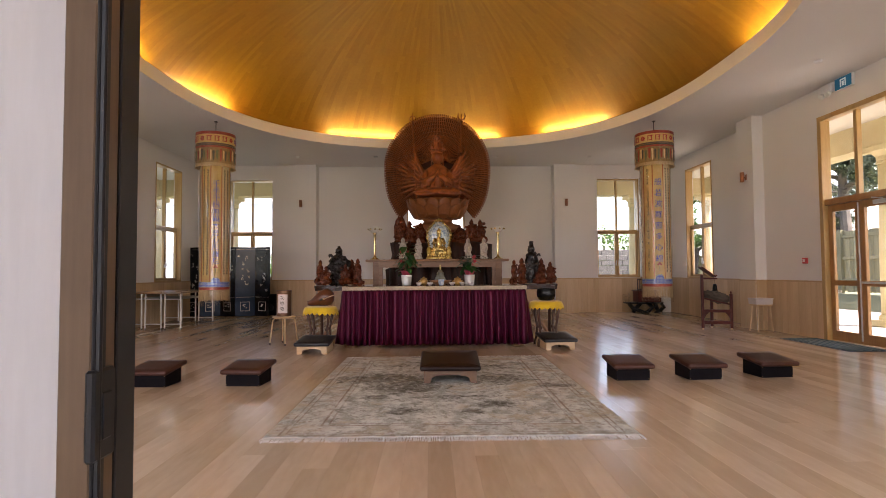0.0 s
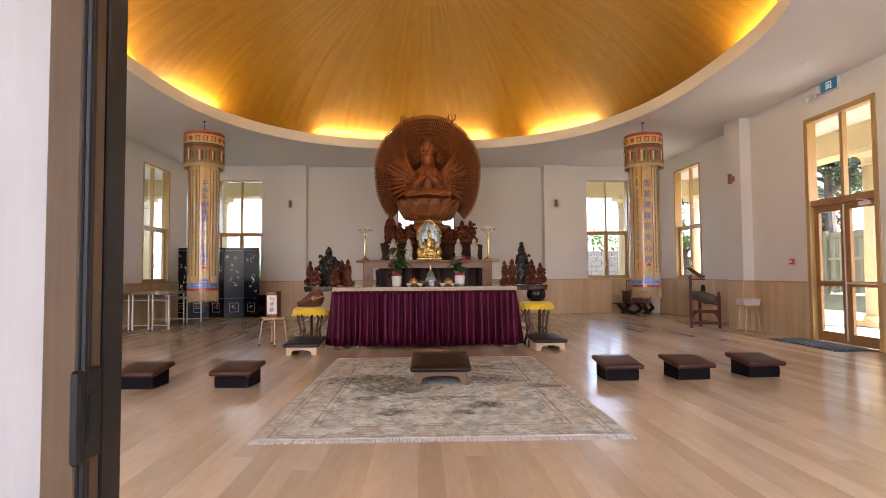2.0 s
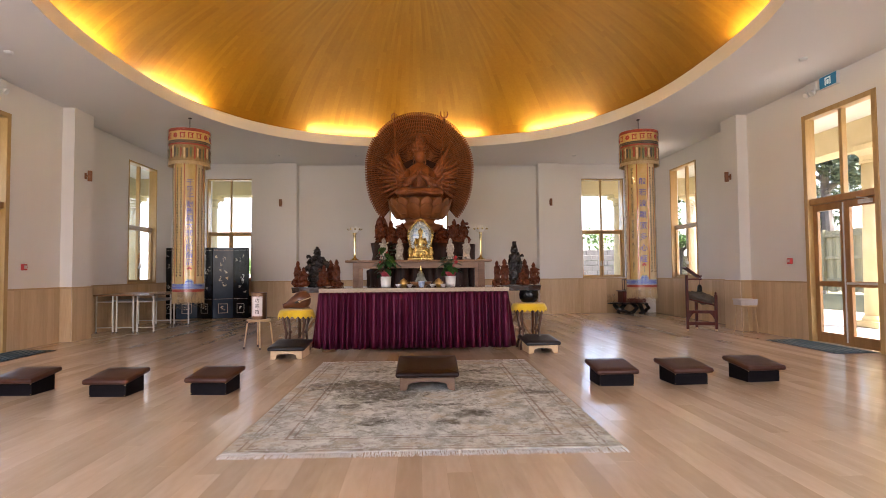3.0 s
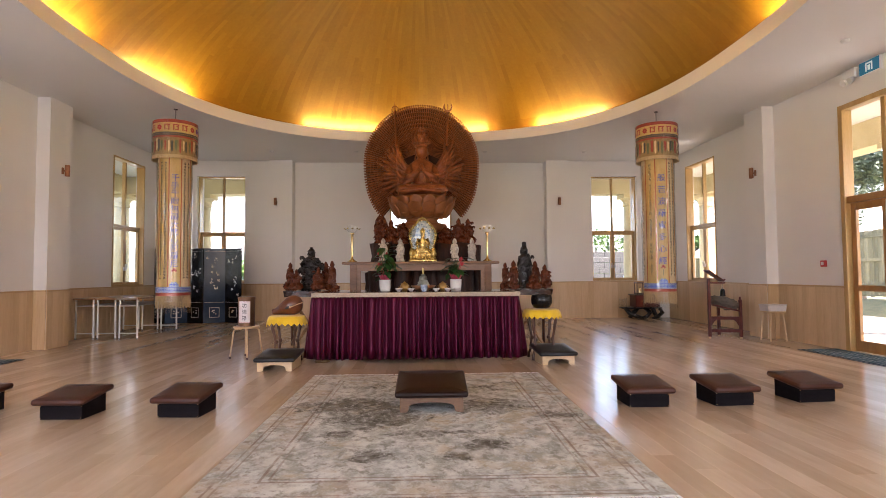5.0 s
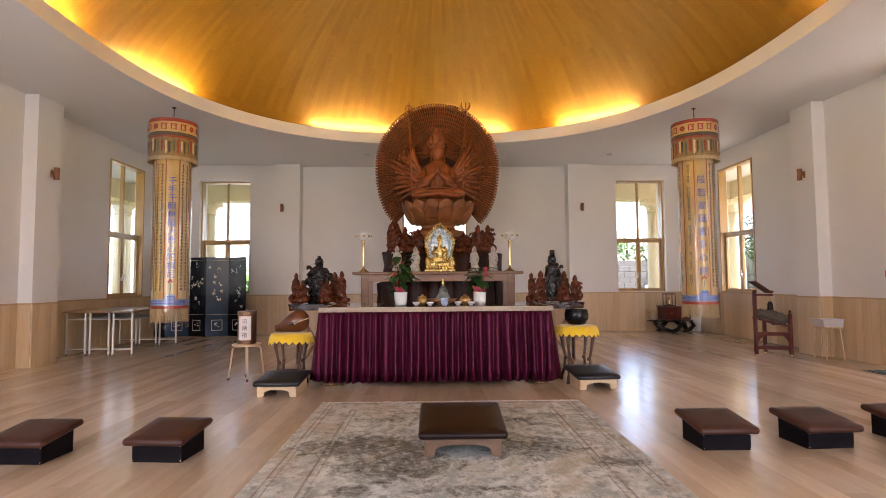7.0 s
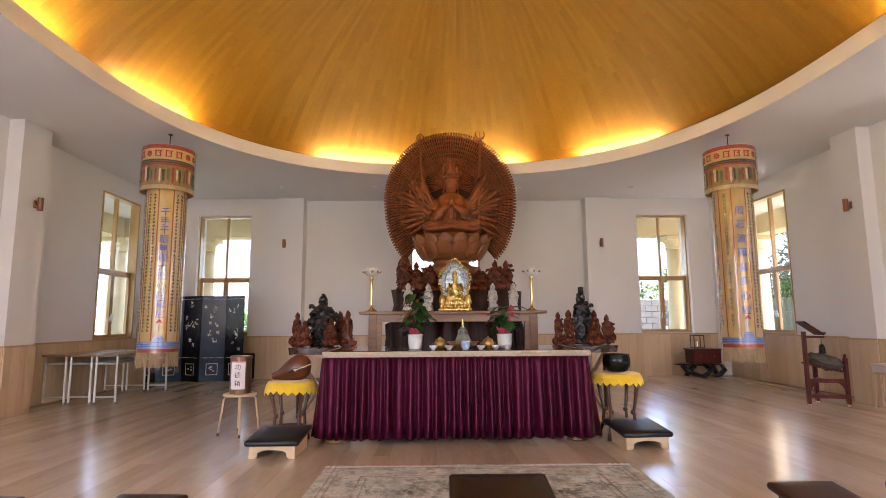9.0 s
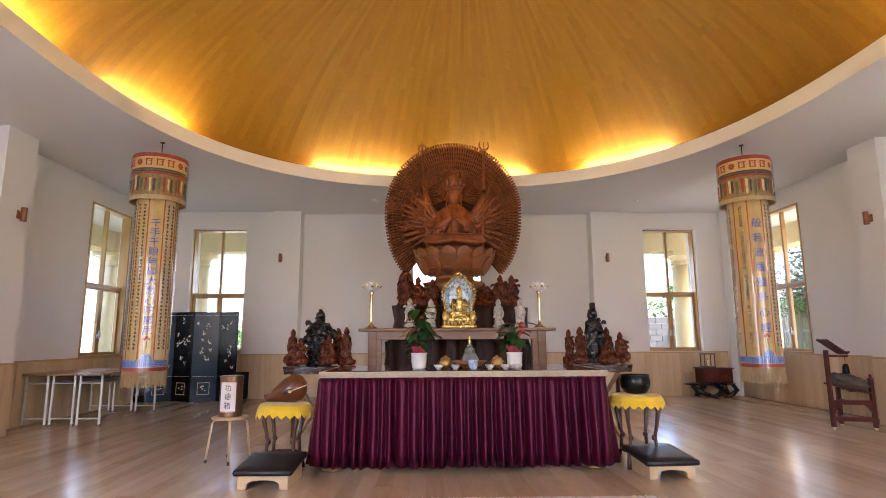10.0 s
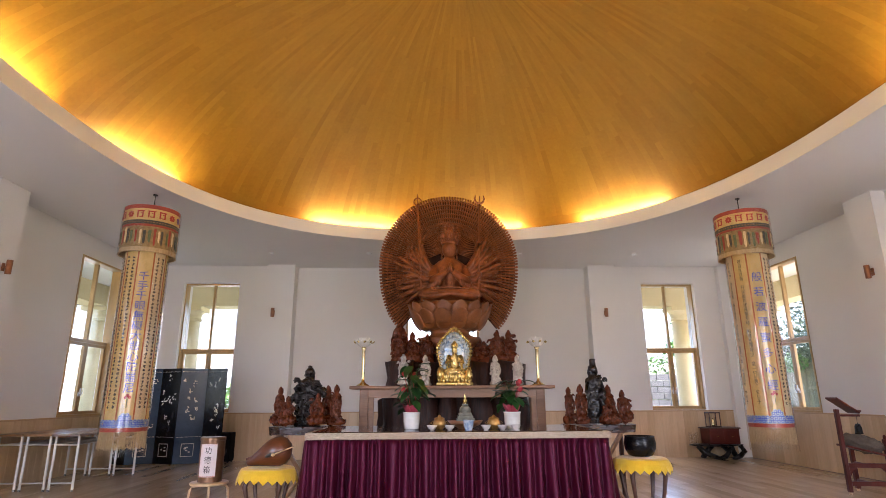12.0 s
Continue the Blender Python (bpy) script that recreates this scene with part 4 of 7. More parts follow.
def altar():
    t = thing("altar_table", pose(ALT[0], ALT[1], 0), "long altar table with a glossy dark lacquer top", "table")
    bm = bm_()
    box(bm, -1.22, 1.22, 0.01, 1.12, 0.808, 0.845, 0.006, seg=2)
    part("tabletop", bm, TOPGLOSS, t)
    bm = bm_()
    box(bm, -1.14, 1.14, 0.10, 1.05, 0.72, 0.808)
    part("apron", bm, DARKWOOD, t)
    for x in (-1.15, 1.15):
        for y in (0.10, 0.98):
            bm = bm_()
            lathe(bm, [(0.096, 0.0), (0.102, 0.006), (0.102, 0.020), (0.090, 0.026), (0.096, 0.031), (0.096, 0.042), (0.084, 0.048), (0.05, 0.07), (0.035, 0.10), (0.035, 0.72)], 20, Matrix.Translation((x, y, 0)))
            part("leg", bm, AGEDB, t, "turned foot of aged brass colour", True)
    # pleated skirt
    sk = thing("altar_skirt", pose(ALT[0], ALT[1], 0), "plum satin pleated altar skirt with a beige braid", "cloth")
    rnd = random.Random(3)
    path = [Vector((-1.25, 1.05, 0)), Vector((-1.25, -0.02, 0)), Vector((1.25, -0.02, 0)), Vector((1.25, 1.05, 0))]
    pts = []
    for a, b in zip(path, path[1:]):
        d = (b - a).normalized()
        nrm = Vector((d.y, -d.x, 0))
        ln = (b - a).length
        k = 0.0
        while k < ln:
            pts.append((a + d * k, nrm, d))
            k += 0.0085
    # a pleat phase that runs unevenly along the cloth
    ph = 0.0
    zs = [0.790, 0.74, 0.63, 0.48, 0.32, 0.16, 0.052]
    speed, until = 0.9, 0
    verts, faces = [], []
    for i, (p, nrm, d) in enumerate(pts):
        if i >= until:
            speed, until = rnd.uniform(0.42, 0.86), i + rnd.randint(6, 14)
        ph += speed
        for j, z in enumerate(zs):
            f = (0.79 - z) / 0.74
            amp = 0.019 + 0.032 * f ** 0.8
            deep = 1.15 + 0.7 * noise.noise(Vector((ph * 0.16, f * 0.8, 2)))
            off = amp * (deep * (1.9 * abs(math.cos(ph / 2)) ** 0.8 - 1.0) + 0.45 * math.sin(0.37 * ph + f)) + 0.014 * f * noise.noise(Vector((i * 0.05, z * 2.2, 1))) + 0.055 * f
            wob = 0.010 * f * noise.noise(Vector((i * 0.03, z * 3, 7)))
            q = p + nrm * off + d * wob
            verts.append((q.x, q.y, z + (0.010 * noise.noise(Vector((i * 0.02, 3, 5))) if j == len(zs) - 1 else 0)))
    n = len(zs)
    for i in range(len(pts) - 1):
        for j in range(n - 1):
            faces.append((i * n + j, i * n + j + 1, (i + 1) * n + j + 1, (i + 1) * n + j))
    me = bpy.data.meshes.new("curtain")
    me.from_pydata(verts, [], faces)
    me.polygons.foreach_set("use_smooth", [True] * len(me.polygons))
    me.materials.append(SATIN)
    ob = new("curtain", me)
    ob.parent = sk
    so = ob.modifiers.new("thick", "SOLIDIFY")
    so.thickness = 0.002
    bm = bm_()
    box(bm, -1.266, 1.266, -0.036, -0.028, 0.790, 0.842, 0.003)
    box(bm, -1.266, -1.258, -0.028, 1.05, 0.780, 0.842, 0.003)
    box(bm, 1.258, 1.266, -0.028, 1.05, 0.780, 0.842, 0.003)
    br = part("braid", bm, BRAID, sk, "beige woven braid")
    bm = bm_()
    for i in range(304):
        x = -1.262 + i * 0.00834
        box(bm, x, x + 0.005, -0.040, -0.036, 0.787 + 0.004 * (i % 2), 0.796 + 0.004 * (i % 2))
        box(bm, x, x + 0.005, -0.039, -0.036, 0.810, 0.832)
    tagged(part("weave", bm, BRAID, br), "", "", "", "stuff")


altar()


STAND = ((0.0, 0.40), (0.03, 0.50), (0.10, 0.40), (0.25, 0.36), (0.42, 0.30), (0.55, 0.32), (0.66, 0.36), (0.72, 0.26), (0.755, 0.13), (0.80, 0.10))
SEATED = ((0.0, 0.50), (0.06, 0.62), (0.16, 0.62), (0.24, 0.52), (0.32, 0.36), (0.48, 0.32), (0.58, 0.36), (0.66, 0.24), (0.70, 0.12), (0.74, 0.10))


def figure_verts(bm, rnd, h, w, seated=False, crown=False):
    """A plain robed shape: carved folds, round head with a top-knot, folded sleeves and scarves."""
    s = rnd.uniform(0, 50)
    prof = SEATED if seated else STAND
    top = prof[-1][0]
    seg, n = 46, 54
    sway = rnd.uniform(-0.06, 0.06)
    rows = []

    def mid(z):
        return sway * w * math.sin(3 * z)

    for j in range(n + 1):
        z = top * j / n
        for (z0, r0), (z1, r1) in zip(prof, prof[1:]):
            if z0 <= z <= z1 + 1e-9:
                r = r0 + (r1 - r0) * (z - z0) / (z1 - z0)
                break
        soft = 1.0 if z < top - 0.08 else 0.2
        row = []
        for i in range(seg):
            a = 2 * math.pi * i / seg
            v = Vector((math.cos(a), math.sin(a), z * h / w * 1.3))
            d = 0.16 * noise.noise(v * 2.2 + Vector((s, 0, 0))) + 0.22 * abs(noise.noise(v * 4.6 + Vector((0, s, 0)))) + 0.07 * math.sin(8 * a + 9 * noise.noise(v * 1.3 + Vector((0, 0, s))))
            rr = r * w * (1 + 1.2 * d * soft)
            row.append(bm.verts.new((rr * math.cos(a) + mid(z), rr * 0.74 * math.sin(a), z * h)))
        rows.append(row)
    for a, b in zip(rows, rows[1:]):
        for i in range(seg):
            bm.faces.new((a[i], a[(i + 1) % seg], b[(i + 1) % seg], b[i]))
    bm.faces.new(rows[0][::-1])
    bm.faces.new(rows[-1])
    # head, hair and top-knot
    hr = min(0.068 * h, 0.20 * w)
    hz = top * h + hr * 0.70
    cx = mid(top)
    blob(bm, (cx, -0.02 * w, hz), (hr * 0.86, hr * 0.92, hr * 1.12), 12, 9)
    blob(bm, (cx, 0.05 * w, hz + hr * 0.45), (hr * 0.98, hr * 1.0, hr * 0.85), 12, 8, 0.15, 6, seed=s)
    # veil from the hair to the shoulders
    blob(bm, (cx, 0.10 * w, hz - hr * 0.55), (hr * 1.32, hr * 0.95, hr * 1.75), 16, 12, 0.10, 5, seed=s)
    if crown:
        lathe(bm, [(hr * 0.70, 0), (hr * 0.66, hr * 1.5), (hr * 0.74, hr * 1.9), (hr * 0.5, hr * 2.0)], 12, Matrix.Translation((cx, 0, hz + hr * 0.7)))
    else:
        blob(bm, (cx, 0.02 * w, hz + hr * 1.22), (hr * 0.50, hr * 0.5, hr * 0.52), 10, 7, 0.2, 5, seed=s)
    # sleeves meeting in front, with hanging cuffs
    sz = (0.60 if seated else 0.66) * h
    for q in (-1, 1):
        el = Vector((q * 0.44 * w, -0.16 * w, sz - 0.17 * h))
        hd = Vector((q * rnd.uniform(0.02, 0.18) * w, -0.36 * w, sz - rnd.uniform(0.03, 0.14) * h))
        tube(bm, [(q * 0.27 * w + cx, 0, sz), el, hd], 0.05, 9, taper=[0.13 * w, 0.12 * w, 0.06 * w])
        blob(bm, el + Vector((-q * 0.04 * w, -0.06 * w, -0.05 * h)), (0.10 * w, 0.09 * w, 0.09 * h), 10, 8, 0.35, 5, seed=s + q)
        # scarf end falling to the side
        pts = [Vector((q * (0.34 + 0.10 * math.sin(2.4 * k + s)) * w, -0.10 * w + 0.05 * w * math.cos(3 * k), sz - 0.02 * h - k * 0.12 * h)) for k in range(5)]
        tube(bm, pts, 0.03, 8, taper=[0.05 * w, 0.075 * w, 0.07 * w, 0.08 * w, 0.04 * w])
        if seated:
            blob(bm, (q * 0.40 * w, -0.26 * w, 0.13 * h), (0.27 * w, 0.20 * w, 0.11 * h), 12, 8, 0.25, 4, seed=s + 3 * q)


def carved(name, at, h, w, seed, material, label, seated=False, base=None, aura=False, swirl=0, crown=False):
    rnd = random.Random(seed)
    bm = bm_()
    figure_verts(bm, rnd, h * (0.94 if aura else 1.0), w, seated, crown)
    if base:
        for k in range(5):
            blob(bm, (rnd.uniform(-.7, .7) * base, rnd.uniform(-.5, .1) * base, 0.03 + rnd.uniform(0, 0.05)), (base * rnd.uniform(.4, .65), base * 0.45, rnd.uniform(.025, .05)), 16, 9, 0.5, 4, seed=seed + k)
    if aura:
        blob(bm, (0, w * 0.25, h * 0.52), (w * 0.55, w * 0.10, h * 0.50), 24, 14, 0.15, 6, seed=seed)
    # curling cloud and drapery ends, round-nosed
    for k in range(swirl):
        a = rnd.uniform(0, 6.28)
        z = h * rnd.uniform(0.12, 0.72)
        c = Vector((math.cos(a) * w * rnd.uniform(0.30, 0.55), -abs(math.sin(a)) * w * 0.3, z))
        r = w * rnd.uniform(0.10, 0.20)
        turn = rnd.choice((-1, 1))
        pts = [c + Vector((turn * r * (1 - 0.16 * q) * math.cos(q * 0.9), -0.02 * q * w, r * (1 - 0.16 * q) * math.sin(q * 0.9))) for q in range(6)]
        tube(bm, pts, 0.02, 8, taper=[w * 0.05, w * 0.085, w * 0.085, w * 0.075, w * 0.06, w * 0.045])
        blob(bm, pts[0], (w * 0.06, w * 0.06, w * 0.06), 8, 6, 0.3, 5, seed=k)
    q = 9 / w
    for v in bm.verts:
        d = noise.noise(v.co * q) + 0.6 * noise.noise(v.co * q * 2.1) - 1.5 * abs(noise.noise(v.co * q * 1.6 + Vector((seed, 0, 0)))) + 0.3
        v.co += Vector((v.co.x, v.co.y, 0)).normalized() * (0.055 * w * d)
    low = min(v.co.z for v in bm.verts)
    bmesh.ops.translate(bm, vec=(0, 0, -low), verts=bm.verts)
    ob = part(name, bm, material, smooth=True, at=at)
    return tagged(ob, label, "statue")


# large seated figure with its mandorla and lotus seat
GY = 11.42
CARVED_SHADE = surface("carved_redwood_shaded", (0.034, 0.009, 0.003), (0.085, 0.024, 0.007), 6, (1, 1, 1), rough=0.6, bump=0.4, fine=45, spec=0.2)
CARVEDL = surface("carved_camphor_lotus", (0.150, 0.046, 0.012), (0.31, 0.110, 0.031), 4, rough=0.42, bump=0.3, fine=45, coat=0.05)


def halo_edge(a, k=1.0):
    """Egg outline, wider above; a from the top, clockwise."""
    x = 1.092 * math.sin(a)
    z = 3.16 + (1.13 if math.cos(a) > 0 else 1.32) * math.cos(a)
    if math.cos(a) < 0:
        x *= 1 + 0.20 * math.cos(a) ** 2
    return Vector((x * k, 0, 3.05 + (z - 3.05) * k))


def great_statue():
    bm = bm_()
    lim = radians(142)
    # backing sheet, coloured dark as the shade between the palms
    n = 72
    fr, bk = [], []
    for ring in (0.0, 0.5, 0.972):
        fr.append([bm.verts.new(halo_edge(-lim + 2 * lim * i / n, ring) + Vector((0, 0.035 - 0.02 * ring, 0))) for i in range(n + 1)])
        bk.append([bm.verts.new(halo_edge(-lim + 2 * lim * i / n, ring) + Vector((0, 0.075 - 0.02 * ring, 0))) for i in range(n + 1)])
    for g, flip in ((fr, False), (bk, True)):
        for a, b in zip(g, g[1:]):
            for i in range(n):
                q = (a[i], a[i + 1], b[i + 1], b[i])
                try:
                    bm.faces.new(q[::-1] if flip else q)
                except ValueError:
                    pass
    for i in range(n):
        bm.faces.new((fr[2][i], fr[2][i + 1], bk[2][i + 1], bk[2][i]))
    # rows of small upright palms, ring behind ring, plain tapered bars
    nback = len(bm.faces)
    for row_no in range(8):
        k = 0.978 - 0.060 * row_no
        cnt, ln = 122, 0.060
        for i in range(cnt):
            a = -lim + 2 * lim * (i + 0.5) / cnt
            p = halo_edge(a, k)
            o = (halo_edge(a, k + 0.01) - p).normalized()
            s = Vector((o.z, 0, -o.x))
            y = -0.034 - 0.06 * (1 - k) - 0.006 * (i % 2)
            vs = []
            for dd, ww in ((-ln * 0.5, 0.0100 * k), (ln * 0.15, 0.0150 * k), (ln * 0.5, 0.0080 * k)):
                c = p + o * dd + Vector((0, y, 0))
                vs.append([bm.verts.new(c + s * ww + Vector((0, -0.012, 0))), bm.verts.new(c - s * ww + Vector((0, -0.012, 0))), bm.verts.new(c - s * ww + Vector((0, 0.03, 0))), bm.verts.new(c + s * ww + Vector((0, 0.03, 0)))])
            for aa, bb in zip(vs, vs[1:]):
                for j in range(4):
                    bm.faces.new((aa[j], aa[(j + 1) % 4], bb[(j + 1) % 4], bb[j]))
            bm.faces.new(vs[-1])
            bm.faces.new(vs[0][::-1])
        # thin rail under each row
        tube(bm, [halo_edge(-lim + 2 * lim * i / 60, k - 0.027) + Vector((0, -0.012, 0)) for i in range(61)], 0.010, 6)
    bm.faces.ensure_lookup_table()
    # give the backing the dark shade colour
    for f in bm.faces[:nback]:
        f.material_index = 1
    # thin rays fanned behind the head
    for i in range(46):
        a = radians(-112 + 224 * i / 45)
        st, e = Vector((0, -0.075, 3.38)), Vector((0.43 * math.sin(a), -0.10, 3.38 + 0.43 * math.cos(a)))
        tube(bm, [st, e], 0.008, 5, taper=[0.005, 0.010])
    tube(bm, [(0.44 * math.sin(radians(-112 + 224 * i / 40)), -0.09, 3.38 + 0.44 * math.cos(radians(-112 + 224 * i / 40))) for i in range(41)], 0.014, 6)
    # lotus seat: waisted foot and three rows of petals
    lot0 = len(bm.faces)
    lathe(bm, [(0.36, 1.80), (0.46, 1.84), (0.47, 1.94), (0.45, 1.975), (0.32, 2.00), (0.285, 2.04), (0.31, 2.085), (0.42, 2.12), (0.50, 2.19), (0.55, 2.29), (0.565, 2.41), (0.50, 2.48), (0.40, 2.50)], 36, Matrix.Translation((0, -0.28, 0)) @ Matrix.Diagonal((1, 0.72, 1, 1)))
    for row, (zc, rad, hh, wd, cnt, tilt) in enumerate(((2.235, 0.515, 0.175, 0.145, 13, 0.50), (2.375, 0.565, 0.125, 0.128, 15, 0.34), (2.145, 0.42, 0.11, 0.12, 13, 1.05))):
        for i in range(cnt):
            a = 2 * math.pi * (i + 0.5 * (row % 2)) / cnt + 0.12
            m = Matrix.Translation((rad * math.cos(a), -0.28 + rad * 0.72 * math.sin(a), zc)) @ Matrix.Rotation(a, 4, "Z") @ Matrix.Rotation(tilt, 4, "Y")
            n0 = len(bm.verts)
            blob(bm, (0, 0, 0), (0.045, wd, hh), 16, 12, m=m)
            # draw each petal out to a curled point
            bm.verts.ensure_lookup_table()
            back = m.inverted()
            for v in bm.verts[n0:]:
                q = back @ v.co
                f = max(0.0, q.z / hh - 0.15) / 0.85
                v.co = m @ Vector((q.x * (1 - 0.4 * f) + 0.035 * f * f, q.y * (1 - 0.32 * f * f), q.z * (1 - 0.04 * f)))
    bm.faces.ensure_lookup_table()
    for f in bm.faces[lot0:]:
        f.material_index = 2
    # crossed legs under the robe, with a rolled hem
    blob(bm, (0, -0.30, 2.615), (0.43, 0.30, 0.105), 26, 10, 0.03, 4)
    for s in (-1, 1):
        blob(bm, (s * 0.31, -0.34, 2.615), (0.165, 0.21, 0.105), 18, 9)
        tube(bm, [(s * 0.46, -0.40, 2.60), (s * 0.30, -0.54, 2.56), (s * 0.08, -0.58, 2.585), (-s * 0.10, -0.56, 2.62)], 0.03, 8, taper=[0.03, 0.045, 0.04, 0.02])
        for k in range(5):
            tube(bm, [(s * 0.06, -0.575, 2.555 + 0.032 * k), (s * 0.25, -0.555 + 0.012 * k, 2.57 + 0.030 * k), (s * 0.43, -0.44, 2.59 + 0.022 * k)], 0.012, 6, taper=[0.007, 0.013, 0.007])
    # robed torso: waist to sloping shoulders, with carved folds
    prof = ((2.60, 0.19, 0.17), (2.72, 0.17, 0.155), (2.84, 0.18, 0.155), (2.96, 0.205, 0.16), (3.04, 0.23, 0.155), (3.10, 0.22, 0.135), (3.15, 0.165, 0.11), (3.18, 0.10, 0.085), (3.24, 0.068, 0.068))
    rows = []
    for z, rx, ry in prof:
        rows.append([])
        for i in range(48):
            a = 2 * math.pi * i / 48
            k = 1 + (0.022 * math.sin(11 * a + 3 * z) if z < 3.12 else 0)
            rows[-1].append(bm.verts.new((rx * k * math.cos(a), -0.26 + ry * k * math.sin(a), z)))
    for aa, bb in zip(rows, rows[1:]):
        for i in range(48):
            bm.faces.new((aa[i], aa[(i + 1) % 48], bb[(i + 1) % 48], bb[i]))
    # plain head, tall tiered crown with small knobs, ear drops
    blob(bm, (0, -0.30, 3.335), (0.116, 0.124, 0.152), 20, 12)
    lathe(bm, [(0.112, 3.405), (0.128, 3.415), (0.130, 3.445), (0.118, 3.455)], 22, Matrix.Translation((0, -0.29, 0)))
    lathe(bm, [(0.10, 3.45), (0.092, 3.56), (0.07, 3.63), (0.066, 3.71), (0.045, 3.765), (0.0, 3.79)], 16, Matrix.Translation((0, -0.285, 0)))
    for dx, dz, r in ((-0.105, 3.535, 0.048), (0.105, 3.535, 0.048), (0.0, 3.545, 0.046), (-0.155, 3.515, 0.036), (0.155, 3.515, 0.036), (-0.045, 3.66, 0.032), (0.045, 3.66, 0.032), (0, 3.715, 0.034)):
        y = -0.285 - 0.085 * math.cos(dx * 9)
        blob(bm, (dx, y, dz), (r * 0.82, r * 0.82, r * 1.05), 12, 8)
        blob(bm, (dx, y + 0.008, dz + r * 1.05), (r * 0.62, r * 0.6, r * 0.55), 8, 6)
    for i in range(13):
        a = math.pi * i / 12
        blob(bm, (0.128 * math.cos(a), -0.29 - 0.128 * math.sin(a), 3.462), (0.012, 0.012, 0.024), 6, 5)
    for s in (-1, 1):
        blob(bm, (s * 0.112, -0.275, 3.30), (0.018, 0.028, 0.075), 8, 7)
        blob(bm, (s * 0.118, -0.28, 3.20), (0.016, 0.016, 0.035), 8, 6)
    # joined palms before the chest, forearms and hanging sleeves
    for s in (-1, 1):
        tube(bm, [(s * 0.205, -0.27, 3.05), (s * 0.258, -0.30, 2.92), (s * 0.265, -0.36, 2.80)], 0.08, 12, taper=[0.070, 0.082, 0.072])
        tube(bm, [(s * 0.265, -0.37, 2.80), (s * 0.15, -0.45, 2.86), (s * 0.045, -0.49, 2.945)], 0.06, 12, taper=[0.080, 0.066, 0.034])
        tube(bm, [(s * 0.035, -0.49, 2.93), (s * 0.016, -0.495, 3.00), (s * 0.008, -0.49, 3.075)], 0.02, 8, taper=[0.030, 0.026, 0.009])
        # sleeve falling from the forearm to the knee
        for k in range(5):
            x0 = 0.285 - 0.034 * k
            tube(bm, [(s * x0, -0.385 - 0.022 * k, 2.83 + 0.012 * k), (s * (x0 + 0.018), -0.40 - 0.018 * k, 2.74), (s * (x0 + 0.035 - 0.004 * k), -0.40 - 0.012 * k, 2.665 + 0.022 * k)], 0.03, 8, taper=[0.030, 0.034, 0.020])
        # scarf lines from the shoulder to the waist
        for k in range(5):
            x0 = 0.035 + 0.040 * k
            tube(bm, [(s * (x0 + 0.04), -0.345 + 0.018 * k, 3.14 - 0.012 * k), (s * (x0 + 0.02), -0.418 + 0.022 * k, 2.98), (s * (0.03 + 0.028 * k), -0.425 + 0.022 * k, 2.74)], 0.012, 6, taper=[0.009, 0.014, 0.009])
    for r, z in ((0.14, 3.12), (0.18, 3.10)):
        tube(bm, [(r * math.cos(math.pi * k / 12), -0.30 - 0.115 * math.sin(math.pi * k / 12), z - 0.13 * math.sin(math.pi * k / 12)) for k in range(13)], 0.009, 6)
    blob(bm, (0, -0.50, 2.655), (0.075, 0.05, 0.025), 12, 7)
    # fanned side limbs in three layers, each bent once, with a knob and a small emblem at its end
    rnd = random.Random(9)
    for s in (-1, 1):
        for layer, (n_arm, rad, a0, a1) in enumerate(((6, 0.50, 52, 112), (9, 0.63, 44, 120), (12, 0.76, 38, 124))):
            for i in range(n_arm):
                a = radians(a0 + (a1 - a0) * (i + rnd.uniform(-.15, .15)) / (n_arm - 1))
                ln = rad * rnd.uniform(0.93, 1.05)
                st = Vector((s * 0.20, -0.17 - 0.03 * (2 - layer), 2.98))
                e = Vector((s * math.sin(a) * ln * 1.02, -0.20 - 0.05 * (2 - layer), 2.96 + math.cos(a) * ln * 0.94))
                side = Vector((s * math.cos(a), 0, -math.sin(a)))
                m1 = st.lerp(e, 0.50) + side * 0.065 + Vector((0, -0.05, 0))
                m2 = st.lerp(e, 0.80) + side * 0.030 + Vector((0, -0.045, 0))
                tube(bm, [st, st.lerp(m1, 0.6) + side * 0.02, m1, m2, e], 0.03, 9, taper=[0.050, 0.046, 0.042, 0.032, 0.021])
                o = (e - m2).normalized()
                q = Vector((o.z, 0, -o.x))
                blob(bm, e + o * 0.018, (0.024, 0.018, 0.024), 8, 6)
                for f in (-1, 0, 1):
                    tube(bm, [e + o * 0.02, e + o * 0.052 + q * (0.014 * f), e + o * 0.078 + q * (0.020 * f) + Vector((0, -0.012, 0))], 0.008, 5, taper=[0.010, 0.009, 0.004])
                kind = rnd.randrange(5)
                tip = e + o * 0.065 + Vector((0, -0.025, 0))
                if kind == 0:
                    blob(bm, tip, (0.030, 0.022, 0.034), 8, 6, 0.2, 5)
                elif kind == 1:
                    tube(bm, [tip - Vector((0, 0, 0.04)), tip + Vector((s * 0.02, 0, 0.09))], 0.007, 6)
                    blob(bm, tip + Vector((s * 0.02, 0, 0.09)), (0.020, 0.016, 0.022), 7, 5)
                elif kind == 2:
                    tube(bm, [tip + Vector((0.036 * math.cos(w), 0, 0.036 * math.sin(w))) for w in np.linspace(0, 6.2, 11)], 0.006, 5)
        # raised limb beside the head and the tall staff
        tube(bm, [(s * 0.20, -0.22, 3.02), (s * 0.34, -0.27, 3.09), (s * 0.43, -0.30, 3.26), (s * 0.465, -0.29, 3.43)], 0.04, 9, taper=[0.050, 0.044, 0.034, 0.022])
